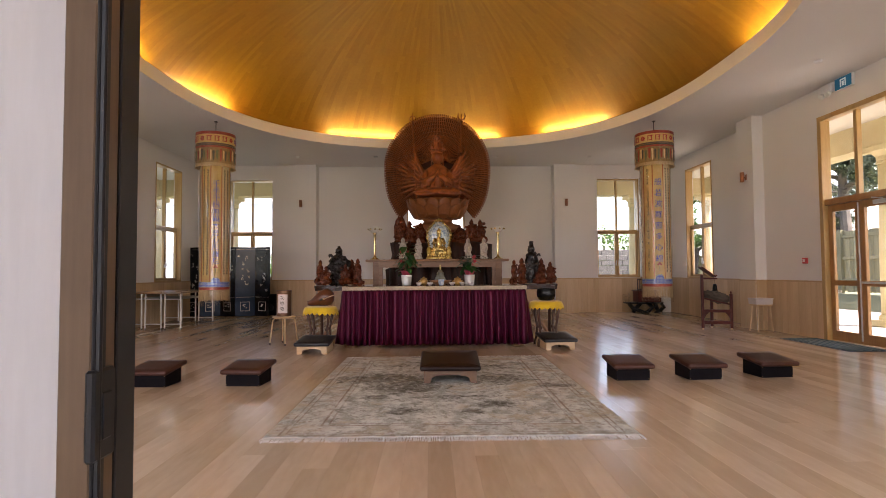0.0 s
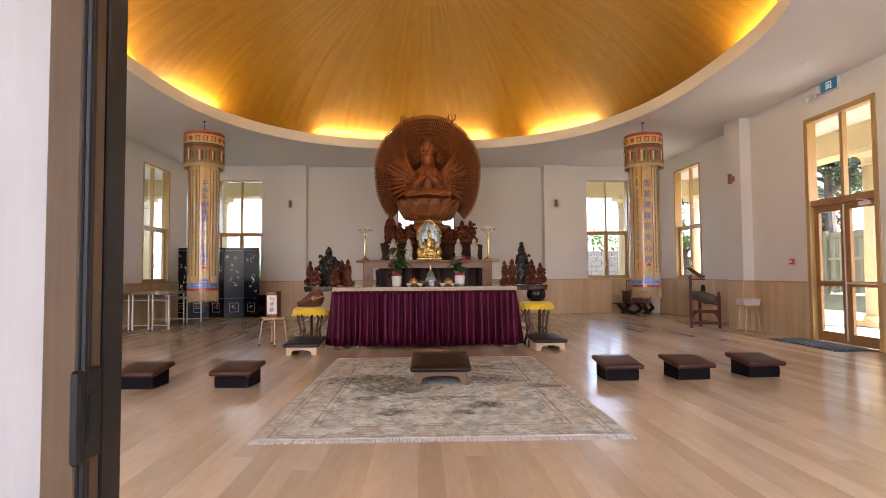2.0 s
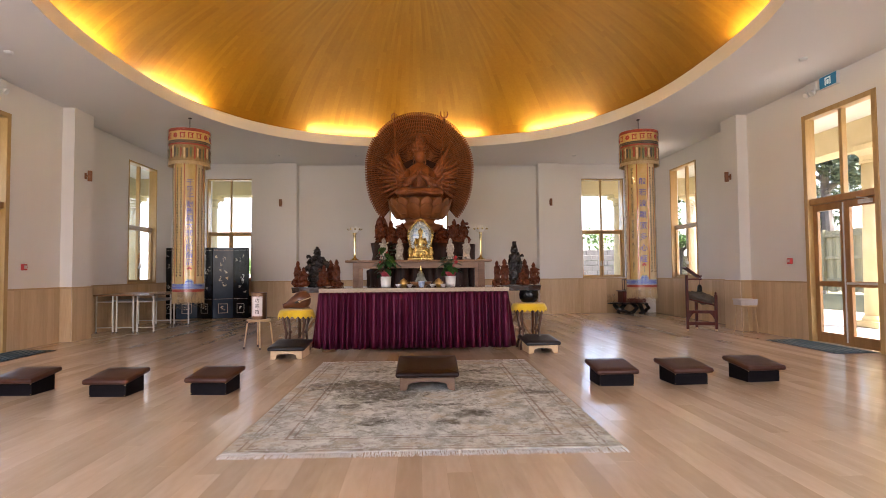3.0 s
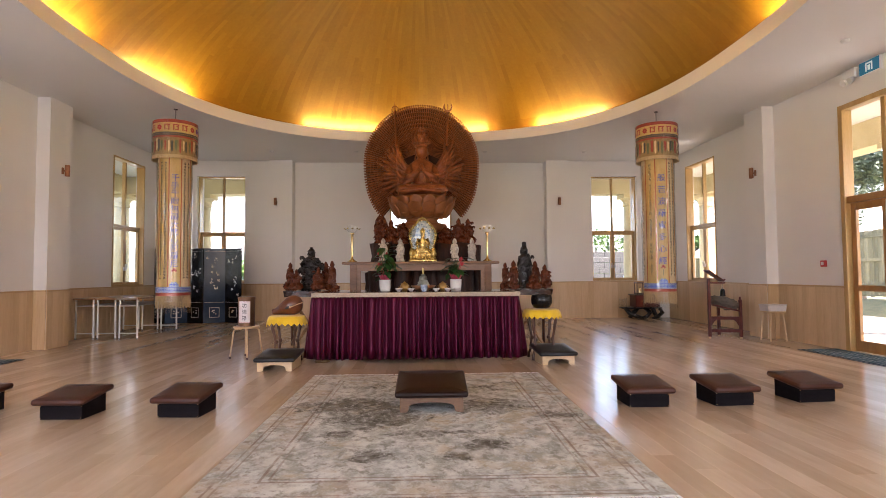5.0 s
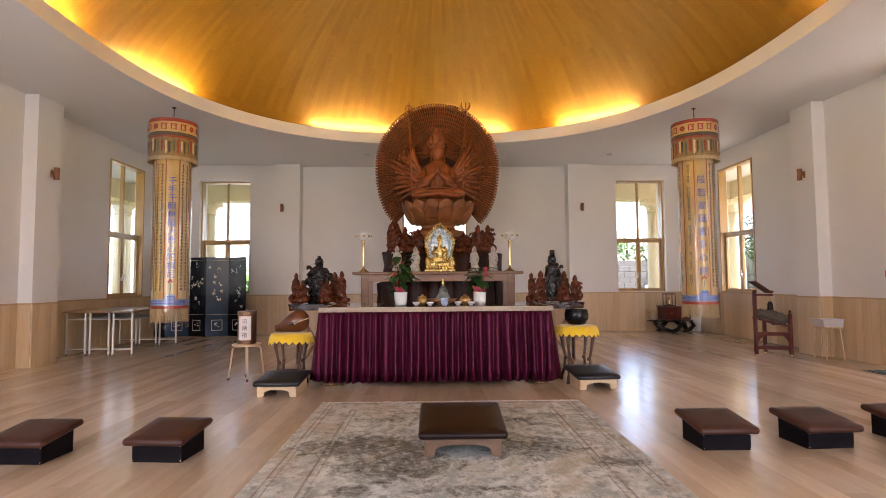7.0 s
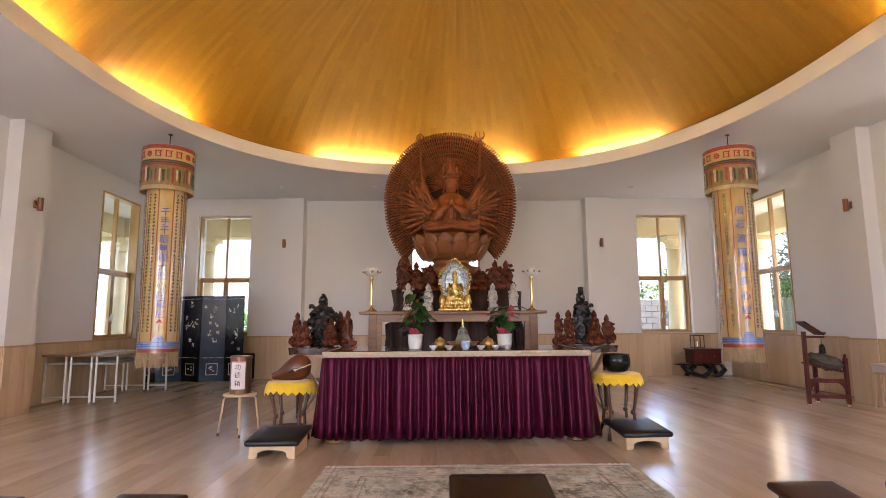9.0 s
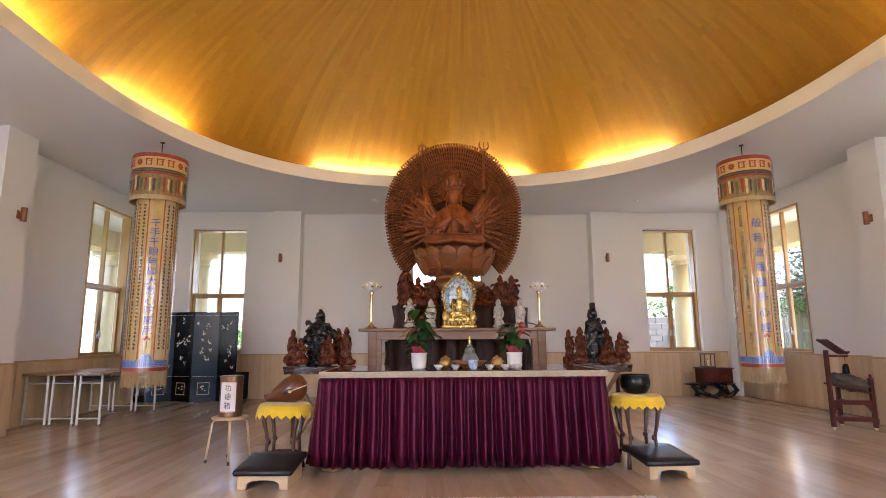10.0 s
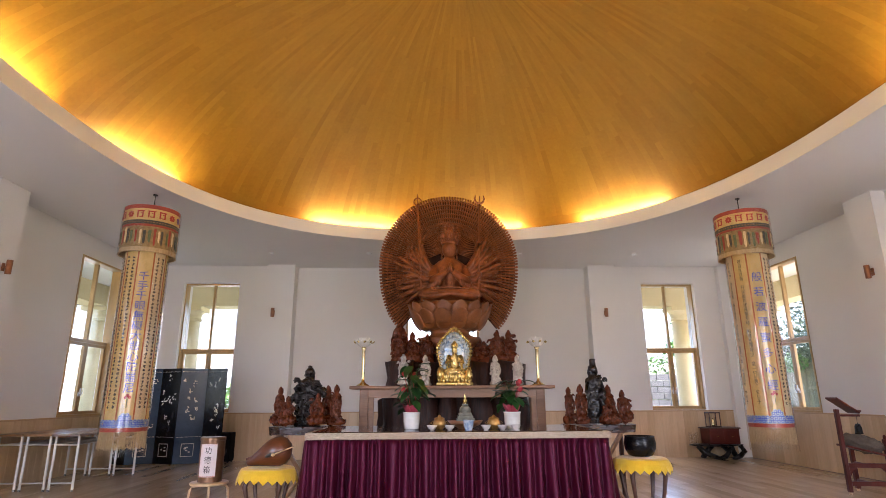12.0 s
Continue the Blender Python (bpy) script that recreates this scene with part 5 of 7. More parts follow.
        blob(bm, (s * 0.47, -0.29, 3.46), (0.030, 0.028, 0.034), 10, 7)
        tube(bm, [(s * 0.42, -0.47, 2.48), (s * 0.50, -0.12, 4.13)], 0.016, 8)
        tube(bm, [(s * 0.27, -0.36, 2.86), (s * 0.38, -0.43, 2.83), (s * 0.437, -0.43, 2.90)], 0.04, 8, taper=[0.05, 0.042, 0.03])
        blob(bm, (s * 0.438, -0.42, 2.91), (0.042, 0.042, 0.045), 10, 7)
    # staff heads
    e = Vector((-0.50, -0.12, 4.13))
    tube(bm, [e + Vector((0.06 * math.cos(k * math.pi / 8), 0, 0.06 * math.sin(k * math.pi / 8) + 0.04)) for k in range(17)], 0.009, 6)
    tube(bm, [e, e + Vector((0, 0, 0.17))], 0.01, 6, taper=[0.014, 0.004])
    e = Vector((0.50, -0.12, 4.13))
    tube(bm, [e, e + Vector((0, 0, 0.15))], 0.012, 6, taper=[0.016, 0.004])
    tube(bm, [e + Vector((0.075 * math.cos(k * math.pi / 8 + math.pi), 0, 0.075 * math.sin(k * math.pi / 8 + math.pi) + 0.09)) for k in range(9)], 0.018, 6)
    for s in (-1, 1):
        tube(bm, [e + Vector((s * 0.075, 0, 0.09)), e + Vector((s * 0.062, 0, 0.16))], 0.012, 6, taper=[0.019, 0.004])
    ob = part("statue", bm, [CARVED, CARVED_SHADE, CARVEDL], smooth=True, at=pose(AX + 0.015, GY, 0))
    tagged(ob, "large carved redwood seated statue on a lotus before a mandorla", "statue")


great_statue()


def gnarl(bm):
    bmesh.ops.subdivide_edges(bm, edges=bm.edges, cuts=1, use_grid_fill=True)
    for v in bm.verts:
        d = noise.noise(Vector((v.co.x * 9, v.co.y * 9, v.co.z * 2.5))) * 0.028
        v.co.x += d
        v.co.y += d
        if v.co.z < 0:
            v.co.z = 0
    return bm


def root_base():
    """Dark root-wood mass that carries the statues, with stump columns."""
    t = thing("root_pedestal", pose(AX, 11.05, 0), "dark gnarled root-wood pedestal with upright stumps", "pedestal")
    bm = bm_()
    blob(bm, (0.0, 0.15, 0.55), (1.05, 0.45, 0.95), 30, 18, 0.25, 3, seed=2)
    part("root_mass", gnarl(bm), DARKWOOD, t, smooth=True)
    bm = bm_()
    blob(bm, (0.0, 0.15, 1.50), (0.85, 0.36, 0.48), 24, 14, 0.12, 4, seed=8)
    part("root_neck", gnarl(bm), DARKWOOD, t, smooth=True)
    bm = bm_()
    lathe(bm, [(0.03, 1.50), (0.035, 1.68), (0.12, 1.70), (0.135, 1.73), (0.10, 1.79), (0.0, 1.815)], 18, Matrix.Translation((0.53, -0.12, 0)))
    part("fungus_cap", bm, CARVED2, t, "dark brown carved fungus cap", True)
    for x, y, r, h in ((-0.70, -0.30, 0.20, 1.62), (-0.36, -0.24, 0.19, 1.60), (0.42, -0.24, 0.19, 1.60), (0.72, -0.28, 0.20, 1.62), (1.0, -0.20, 0.09, 1.58), (-0.05, -0.22, 0.17, 1.45), (0.2, -0.22, 0.17, 1.40)):
        pts, tp = [], []
        for k in range(8):
            z = h * k / 7
            pts.append((x + 0.05 * noise.noise(Vector((x * 3, z * 2, 1))), y + 0.05 * noise.noise(Vector((x * 5, z * 2, 4))), z))
            tp.append(r * (1.12 - 0.12 * k / 7 + 0.25 * noise.noise(Vector((x * 7, z * 3, 9)))))
        bm = bm_()
        tube(bm, pts, r, 14, taper=tp)
        part("stump", gnarl(bm), DARKWOOD, t, smooth=True)


root_base()

# second tier: walnut offering table behind the altar
SH = (0.33, 9.92)


def offering_table():
    t = thing("offering_table", pose(SH[0], SH[1], 0), "walnut high offering table with a long thick top", "table")
    bm = bm_()
    box(bm, -1.28, 1.28, 0.0, 0.62, 1.225, 1.265, 0.012, seg=2)
    part("tabletop", bm, SHELFW, t)
    for x in (-1.10, 1.10):
        for y in (0.06, 0.50):
            bm = bm_()
            box(bm, x - 0.055, x + 0.055, y, y + 0.07, 0, 1.225, 0.006)
            part("leg", bm, SHELFW, t)
    bm = bm_()
    box(bm, -1.05, 1.05, 0.07, 0.10, 1.12, 1.225, 0.004)
    part("rail", bm, SHELFW, t)
    for s in (-1, 1):
        bm = bm_()
        box(bm, *sorted((s * 0.98, s * 1.046)), 0.075, 0.115, 0, 1.12, 0.004)
        part("jamb", bm, SHELFW, t)
    return t


offering_table()
TOP2 = 1.2655

# statues on the stumps
for x, y, h, w, sd, z in ((-0.72, 10.78, 0.50, 0.22, 21, 1.60), (-0.53, 10.80, 0.48, 0.18, 22, 1.60), (-0.33, 10.82, 0.44, 0.22, 23, 1.58),
                          (0.42, 10.80, 0.38, 0.22, 24, 1.58), (0.66, 10.78, 0.47, 0.21, 25, 1.60), (0.84, 10.80, 0.50, 0.19, 26, 1.60)):
    carved("statue", pose(AX + x, y, z), h, w, sd, CARVED2, "small reddish carved wooden statue on a dark stump", seated=sd % 2 == 0, aura=sd == 21, swirl=7)
# pale porcelain figures on the table
for x, sd in ((-0.62, 31), (-0.34, 32), (0.56, 33), (0.85, 34)):
    carved("statue", pose(SH[0] + x, SH[1] + 0.22, TOP2), 0.40, 0.135, sd, CLAY, "cream porcelain statue standing on the offering table", base=0.06, swirl=6)


def gilt_statue():
    bm = bm_()
    mats = [GOLD, HALOB]
    blob(bm, (0, 0, 0.33), (0.20, 0.05, 0.28), 28, 16)
    for f in bm.faces:
        f.material_index = 1
    for i in range(44):
        a = 2 * math.pi * i / 44
        k = 1 + 0.07 * math.cos(5 * a)
        blob(bm, (0.202 * k * math.sin(a), -0.01, 0.34 + 0.282 * k * math.cos(a)), (0.019, 0.026, 0.021), 8, 5)
        blob(bm, (0.178 * k * math.sin(a + 0.07), -0.035, 0.34 + 0.252 * k * math.cos(a + 0.07)), (0.009, 0.010, 0.010), 6, 4)
    nb = len(bm.faces)
    for i in range(22):
        a = 2 * math.pi * i / 22
        blob(bm, (0.145 * math.sin(a), -0.045, 0.35 + 0.215 * math.cos(a)), (0.025, 0.014, 0.034), 8, 5)
    bm.faces.ensure_lookup_table()
    for f in bm.faces[nb:]:
        f.material_index = 1
    blob(bm, (0, -0.06, 0.15), (0.12, 0.09, 0.065), 26, 14, 0.35, 6)
    for i in range(14):
        a = math.pi * i / 13
        blob(bm, (0.135 * math.cos(a), -0.05 - 0.075 * math.sin(a), 0.10), (0.020, 0.014, 0.032), 8, 6)
    blob(bm, (0, -0.08, 0.255), (0.055, 0.048, 0.105), 18, 12, 0.25, 6)
    for s in (-1, 1):
        tube(bm, [(s * 0.05, -0.085, 0.33), (s * 0.078, -0.10, 0.25), (s * 0.095, -0.085, 0.17)], 0.012, 6, taper=[0.012, 0.020, 0.010])
    blob(bm, (0, -0.09, 0.385), (0.032, 0.035, 0.043), 12, 8)
    lathe(bm, [(0.034, 0.41), (0.040, 0.425), (0.032, 0.455), (0.016, 0.485), (0.0, 0.50)], 12, Matrix.Translation((0, -0.088, 0)))
    for s in (-1, 0, 1):
        blob(bm, (s * 0.03, -0.11, 0.445), (0.010, 0.008, 0.022), 7, 5)
    for s in (-1, 1):
        tube(bm, [(s * 0.07, -0.09, 0.33), (s * 0.10, -0.13, 0.25), (s * 0.03, -0.15, 0.27)], 0.025, 8, taper=[0.022, 0.020, 0.013])
        blob(bm, (s * 0.17, -0.06, 0.12), (0.05, 0.06, 0.08), 12, 7, 0.3, 5, seed=s)
    box(bm, -0.22, 0.22, -0.13, 0.08, 0.0, 0.035, 0.008)
    for i in range(9):
        blob(bm, (-0.18 + 0.045 * i, -0.11, 0.055), (0.024, 0.03, 0.03), 8, 5)
    bmesh.ops.scale(bm, vec=(1.05, 1.0, 1.13), verts=bm.verts)
    ob = part("statue", bm, mats, smooth=True, at=pose(AX + 0.02, SH[1] + 0.20, TOP2))
    tagged(ob, "gilded seated statue before a blue and gold oval halo", "statue")


gilt_statue()


def candle_lamp(x):
    t = thing("lotus_lamp", pose(x, SH[1] + 0.16, TOP2), "tall brass stand with a pale lotus flower lamp", "lamp", "lotus lamps")
    bm = bm_()
    lathe(bm, [(0.085, 0), (0.080, 0.010), (0.040, 0.035), (0.022, 0.055), (0.017, 0.10), (0.019, 0.30), (0.022, 0.45), (0.034, 0.475), (0.026, 0.485)], 20)
    part("stem", bm, BRASS, t, smooth=True)
    bm = bm_()
    for row, (r, n, tilt, ln) in enumerate(((0.046, 10, 0.80, 0.100), (0.032, 8, 0.42, 0.098), (0.014, 6, 0.12, 0.085))):
        for i in range(n):
            a = 2 * math.pi * (i + 0.5 * row) / n
            m = Matrix.Translation((r * math.cos(a), r * math.sin(a), 0.495 + 0.012 * row)) @ Matrix.Rotation(a, 4, "Z") @ Matrix.Rotation(tilt, 4, "Y")
            blob(bm, (0, 0, ln * 0.5), (0.010, 0.030, ln * 0.60), 8, 6, m=m)
    part("flower", bm, PEARL, t, "white petals with gilt tips", True)
    bm = bm_()
    for i in range(9):
        a = 2 * math.pi * i / 9
        m = Matrix.Translation((0.122 * math.cos(a), 0.122 * math.sin(a), 0.545)) @ Matrix.Rotation(a, 4, "Z") @ Matrix.Rotation(0.8, 4, "Y")
        blob(bm, (0, 0, 0), (0.009, 0.017, 0.018), 8, 5, m=m)
    part("bead", bm, GOLD, t, "gilt petal tips")


candle_lamp(SH[0] - 1.13)
candle_lamp(SH[0] + 1.10)


# slabs beside the altar with carved groups
def slab_table(x, s):
    t = thing("slab_table", pose(x, 9.30, 0), "live-edge dark slab on crossed pale timber legs", "table", "slab tables")
    bm = bm_()
    n = 26
    top, bot = [], []
    for i in range(n):
        a = 2 * math.pi * i / n
        k = 1 + 0.10 * noise.noise(Vector((math.cos(a) * 2, math.sin(a) * 2, x)))
        c, d = math.cos(a), math.sin(a)
        px = 0.40 * k * math.copysign(abs(c) ** 0.55, c)
        py = 0.26 * k * math.copysign(abs(d) ** 0.55, d)
        top.append(bm.verts.new((px, py, 0.825)))
        bot.append(bm.verts.new((px * 0.96, py * 0.96, 0.745 + 0.02 * noise.noise(Vector((a * 2, 1, 2))))))
    bm.faces.new(top)
    bm.faces.new(bot[::-1])
    for i in range(n):
        j = (i + 1) % n
        bm.faces.new((bot[i], bot[j], top[j], top[i]))
    part("slab", bm, surface("slab_dark_gloss", (0.014, 0.006, 0.004), (0.070, 0.026, 0.014), 9, (1, 1, 3), rough=0.25, bump=0.8, fine=40, coat=0.15), t)
    for k, (a, b) in enumerate((((-0.30, -0.10), (0.22, -0.10)), ((0.28, 0.0), (-0.24, 0.0)), ((-0.30, 0.12), (-0.30, 0.14)), ((0.28, 0.12), (0.28, 0.14)))):
        bm = bm_()
        tube(bm, [(b[0], b[1], 0.0), (a[0], a[1], 0.775)], 0.032, 6, flat=0.8)
        part("leg", bm, OAK if k < 2 else STANDW, t)


slab_table(-1.32, -1)
slab_table(1.93, 1)
SL = 0.825
carved("statue", pose(-1.32, 9.34, SL), 0.68, 0.30, 41, EBONY, "dark ebony carved statue of swirling form on a slab", swirl=20, base=0.16)
for x, y, h, w, sd, seat in ((-1.60, 9.20, 0.45, 0.115, 42, False), (-1.50, 9.12, 0.33, 0.14, 43, True), (-1.18, 9.12, 0.36, 0.15, 44, True), (-1.11, 9.36, 0.45, 0.12, 45, False), (-0.99, 9.20, 0.46, 0.125, 46, False)):
    carved("statue", pose(x, y, SL), h, w, sd, CARVED2, "reddish carved wooden statue on a dark slab", seated=seat, base=0.085, swirl=8)
carved("statue", pose(1.88, 9.20, SL), 0.69, 0.22, 51, EBONY, "dark bronze-toned carved statue with a tall crown on a slab", seated=False, swirl=4, base=0.14, crown=True)
for x, y, h, w, sd, seat in ((1.60, 9.24, 0.43, 0.11, 52, False), (1.71, 9.18, 0.45, 0.14, 53, False), (2.00, 9.10, 0.30, 0.16, 54, True), (2.06, 9.30, 0.45, 0.14, 55, False), (2.19, 9.20, 0.36, 0.15, 56, False)):
    carved("statue", pose(x, y, SL), h, w, sd, CARVED2, "reddish carved wooden statue on a dark slab", seated=seat, base=0.085, swirl=8)


# offerings on the altar top
AT = 0.8455


def potted(x, y, seed, tall):
    t = thing("potted_plant", pose(x, y, AT), "red-flowered green pot plant in a white china pot", "plant", "altar plants")
    bm = bm_()
    lathe(bm, [(0.055, 0), (0.066, 0.006), (0.072, 0.06), (0.075, 0.135), (0.079, 0.138), (0.079, 0.148), (0.068, 0.146), (0.066, 0.12)], 24)
    part("pot", bm, PEARL, t, "white glazed china pot", True)
    rnd = random.Random(seed)
    bm = bm_()
    for i in range(9):
        a = 2 * math.pi * i / 9
        m = Matrix.Translation((0.055 * math.cos(a), 0.055 * math.sin(a), 0.165)) @ Matrix.Rotation(a, 4, "Z") @ Matrix.Rotation(0.5, 4, "Y")
        blob(bm, (0, 0, 0.01), (0.005, 0.034, rnd.uniform(0.035, 0.06)), 8, 5, m=m)
    part("wrap", bm, REDP, t, "crimson paper wrap", True)
    bm = bm_()
    for i in range(36 if tall else 30):
        a = rnd.uniform(0, 6.28)
        z = rnd.uniform(0.17, 0.58 if tall else 0.42)
        r = rnd.uniform(0.02, 0.10)
        e = Vector((r * math.cos(a), r * math.sin(a) * 0.8, z))
        tube(bm, [(0.01 * math.cos(a), 0.01 * math.sin(a), 0.13), (e.x * 0.4, e.y * 0.4, z * 0.8), e], 0.003, 5)
        ln, wd = rnd.uniform(0.045, 0.072), rnd.uniform(0.034, 0.052)
        d = Vector((math.cos(a), math.sin(a), rnd.uniform(-0.6, 0.7))).normalized()
        sd = d.cross(Vector((0, 0, 1))).normalized()
        up = sd.cross(d)
        prev = None
        for k in range(5):
            u = k / 4
            wk = wd * math.sin(math.pi * min(0.97, 0.12 + 0.86 * u)) ** 0.8
            c = e + d * (ln * 2 * u) - Vector((0, 0, 0.05 * u * u))
            row = [bm.verts.new(c + sd * wk + up * 0.008), bm.verts.new(c), bm.verts.new(c - sd * wk + up * 0.008)]
            if prev:
                bm.faces.new((prev[0], prev[1], row[1], row[0]))
                bm.faces.new((prev[1], prev[2], row[2], row[1]))
            prev = row
    part("leaves", bm, LEAF, t, smooth=True)
    for i in range(4 if tall else 3):
        bm = bm_()
        a = rnd.uniform(0, 6.28)
        z = rnd.uniform(0.30, 0.50 if tall else 0.46)
        c = Vector((0.08 * math.cos(a), -0.05 + 0.05 * math.sin(a), z))
        tube(bm, [(0, 0, 0.14), c * 0.7 + Vector((0, 0, 0.05)), c], 0.003, 5)
        m = Matrix.Translation(c) @ Matrix.Rotation(rnd.uniform(-.6, .6), 4, "Y") @ Matrix.Rotation(rnd.uniform(-.5, .5), 4, "X")
        blob(bm, (0, 0, 0.015), (0.020, 0.005, 0.027), 12, 7, m=m)
        part("flower", bm, SPATHE, t, smooth=True)


potted(-0.137, 8.05, 61, True)
potted(0.771, 8.05, 62, False)


def turned(name, x, y, profile, material, label, category, group="", lid=None):
    t = thing(name, pose(x, y, AT), label, category, group)
    bm = bm_()
    lathe(bm, profile, 22)
    part("body", bm, material, t, smooth=True)
    if lid:
        bm = bm_()
        lathe(bm, lid, 18)
        part("lid", bm, material, t, smooth=True)
        for s in (-1, 1):
            bm = bm_()
            r = max(p[0] for p in profile)
            tube(bm, [(s * r * 0.9, 0, profile[-1][1] * 0.5), (s * (r + 0.022), 0, profile[-1][1] * 0.62), (s * r * 0.95, 0, profile[-1][1] * 0.85)], 0.004, 6)
            part("handle", bm, material, t)
    return t


CUP = [(0.018, 0), (0.02, 0.005), (0.034, 0.020), (0.046, 0.042), (0.043, 0.042), (0.028, 0.020), (0.0, 0.012)]
for x in (0.045, 0.198, 0.513, 0.657, 0.771):
    turned("cup", x, 7.87, CUP, PINKP, "small pale porcelain offering cup on the altar", "cup", "offering cups")
turned("cup", 0.36, 7.86, [(0.03, 0), (0.032, 0.01), (0.042, 0.03), (0.044, 0.07), (0.046, 0.085), (0.043, 0.085), (0.038, 0.03), (0, 0.02)], BLUEW, "blue and white china cup on the altar", "cup")
POTP = [(0.033, 0), (0.036, 0.008), (0.054, 0.022), (0.058, 0.055), (0.048, 0.08), (0.045, 0.085)]
LIDP = [(0.050, 0.0855), (0.047, 0.095), (0.016, 0.108), (0.013, 0.118), (0.0, 0.125)]
for x in (0.112, 0.599):
    turned("incense_pot", x, 8.02, POTP, surface("old_gilt", (0.34, 0.18, 0.045), (0.62, 0.38, 0.12), 9, rough=0.3, metal=0.6, bump=0.1), "gilt lidded incense pot on the altar", "pot", "incense pots", LIDP)
turned("offering_bowl", 0.351, 8.14, [(0.07, 0), (0.075, 0.008), (0.13, 0.03), (0.165, 0.07), (0.157, 0.07), (0.11, 0.04), (0, 0.03)], BOWLW, "turned brown wooden bowl on the altar", "bowl")
t = thing("stupa_model", pose(0.351, 8.14, AT + 0.066), "small grey-green stone stupa with a gilt spire", "ornament")
bm = bm_()
for k, (w, z) in enumerate(((0.082, 0.0), (0.070, 0.024), (0.058, 0.048))):
    box(bm, -w, w, -w, w, z, z + 0.024, 0.003)
lathe(bm, [(0.05, 0.072), (0.052, 0.10), (0.044, 0.122), (0.022, 0.136), (0.03, 0.14), (0.03, 0.15), (0.02, 0.152)], 20)
part("body", bm, STONEG, t)
bm = bm_()
lathe(bm, [(0.018, 0.152), (0.016, 0.18), (0.010, 0.20), (0.012, 0.205), (0.004, 0.235), (0.0, 0.245)], 14)
part("spire", bm, GOLD, t, "gilt spire", True)


# stands with yellow cloths, the wooden fish and the bowl gong
def cloth_stand(x, y, seed, top):
    t = thing("plant_stand", pose(x, y, 0), "dark walnut round stand with curved legs beside the altar", "stand", "altar stands")
    bm = bm_()
    lathe(bm, [(0.0, top - 0.046), (0.185, top - 0.046), (0.20, top - 0.036), (0.20, top - 0.016), (0.185, top - 0.006), (0, top - 0.006)], 28, cap=False)
    part("top", bm, STANDW, t)
    for k in range(4):
        a = radians(45 + 90 * k)
        c, s = math.cos(a), math.sin(a)
        bm = bm_()
        prof = [(0.165, top - 0.041), (0.195, top - 0.14), (0.175, 0.36), (0.155, 0.27), (0.165, 0.13), (0.20, 0.05), (0.205, 0.0)]
        tube(bm, [(r * c, r * s, z) for r, z in prof], 0.017, 8, taper=[0.02, 0.022, 0.017, 0.015, 0.016, 0.017, 0.02])
        blob(bm, (0.145 * c, 0.145 * s, 0.255), (0.024, 0.024, 0.026), 10, 7)
        part("leg", bm, STANDW, t, smooth=True)
    bm = bm_()
    n = 28
    tube(bm, [(0.155 * math.cos(2 * math.pi * i / n), 0.155 * math.sin(2 * math.pi * i / n), 0.14) for i in range(n + 1)], 0.012, 7)
    part("ring", bm, STANDW, t, smooth=True)
    # felt with a zigzag rim
    bm = bm_()
    nz, rows = 22, []
    seg = nz * 4
    for j, (r, z) in enumerate(((0.0, top), (0.10, top), (0.185, top - 0.001), (0.216, top - 0.012), (0.235, top - 0.045), (0.248, top - 0.085))):
        row = []
        for i in range(seg):
            a = 2 * math.pi * i / seg
            u = abs((i % 4) / 2 - 1)
            dz = -0.034 * u if j == 5 else 0
            wob = 0.012 * noise.noise(Vector((math.cos(a) * 2, math.sin(a) * 2, seed))) if j > 2 else 0
            row.append(bm.verts.new(((r + wob) * math.cos(a), (r + wob) * math.sin(a), z + dz + (0.02 * noise.noise(Vector((math.cos(a) * 1.5, math.sin(a) * 1.5, seed + 5))) if j > 3 else 0))))
        rows.append(row)
    for a, b in zip(rows[1:], rows[2:]):
        for i in range(seg):
            bm.faces.new((a[i], a[(i + 1) % seg], b[(i + 1) % seg], b[i]))
    bm.faces.new(rows[1])
    for v in rows[0]:
        bm.verts.remove(v)
    ob = part("felt_cloth", bm, FELT, at=pose(x, y, 0))
    ob.modifiers.new("thick", "SOLIDIFY").thickness = 0.004
    tagged(ob, "bright yellow felt cloth with a zigzag rim over a round stand", "cloth", "yellow cloths")


LST, RST = (-1.32, 7.80), (1.83, 7.82)
cloth_stand(*LST, 1, 0.572)
cloth_stand(*RST, 2, 0.622)
t = thing("wooden_fish", pose(LST[0] + 0.02, LST[1], 0.577, 0, 0, 0), "brown hollow wooden fish drum on a yellow cloth", "drum")
bm = bm_()
fish = ((0.170, 0.120, 0.012, 0.012), (0.160, 0.120, 0.060, 0.062), (0.130, 0.120, 0.095, 0.098), (0.085, 0.122, 0.115, 0.118), (0.035, 0.118, 0.120, 0.116), (-0.020, 0.105, 0.112, 0.102),
        (-0.070, 0.084, 0.092, 0.080), (-0.115, 0.062, 0.070, 0.058), (-0.150, 0.046, 0.052, 0.042), (-0.175, 0.038, 0.044, 0.034), (-0.195, 0.036, 0.032, 0.024), (-0.203, 0.036, 0.008, 0.008))
rings = []
for x, z, ry, rz in fish:
    rings.append([bm.verts.new((x, ry * math.cos(2 * math.pi * i / 28), z + rz * math.sin(2 * math.pi * i / 28) * (1 + 0.05 * math.cos(6 * math.pi * i / 28)))) for i in range(28)])
for a, b in zip(rings, rings[1:]):
    for i in range(28):
        bm.faces.new((a[i], a[(i + 1) % 28], b[(i + 1) % 28], b[i]))
bm.faces.new(rings[0][::-1]), bm.faces.new(rings[-1])
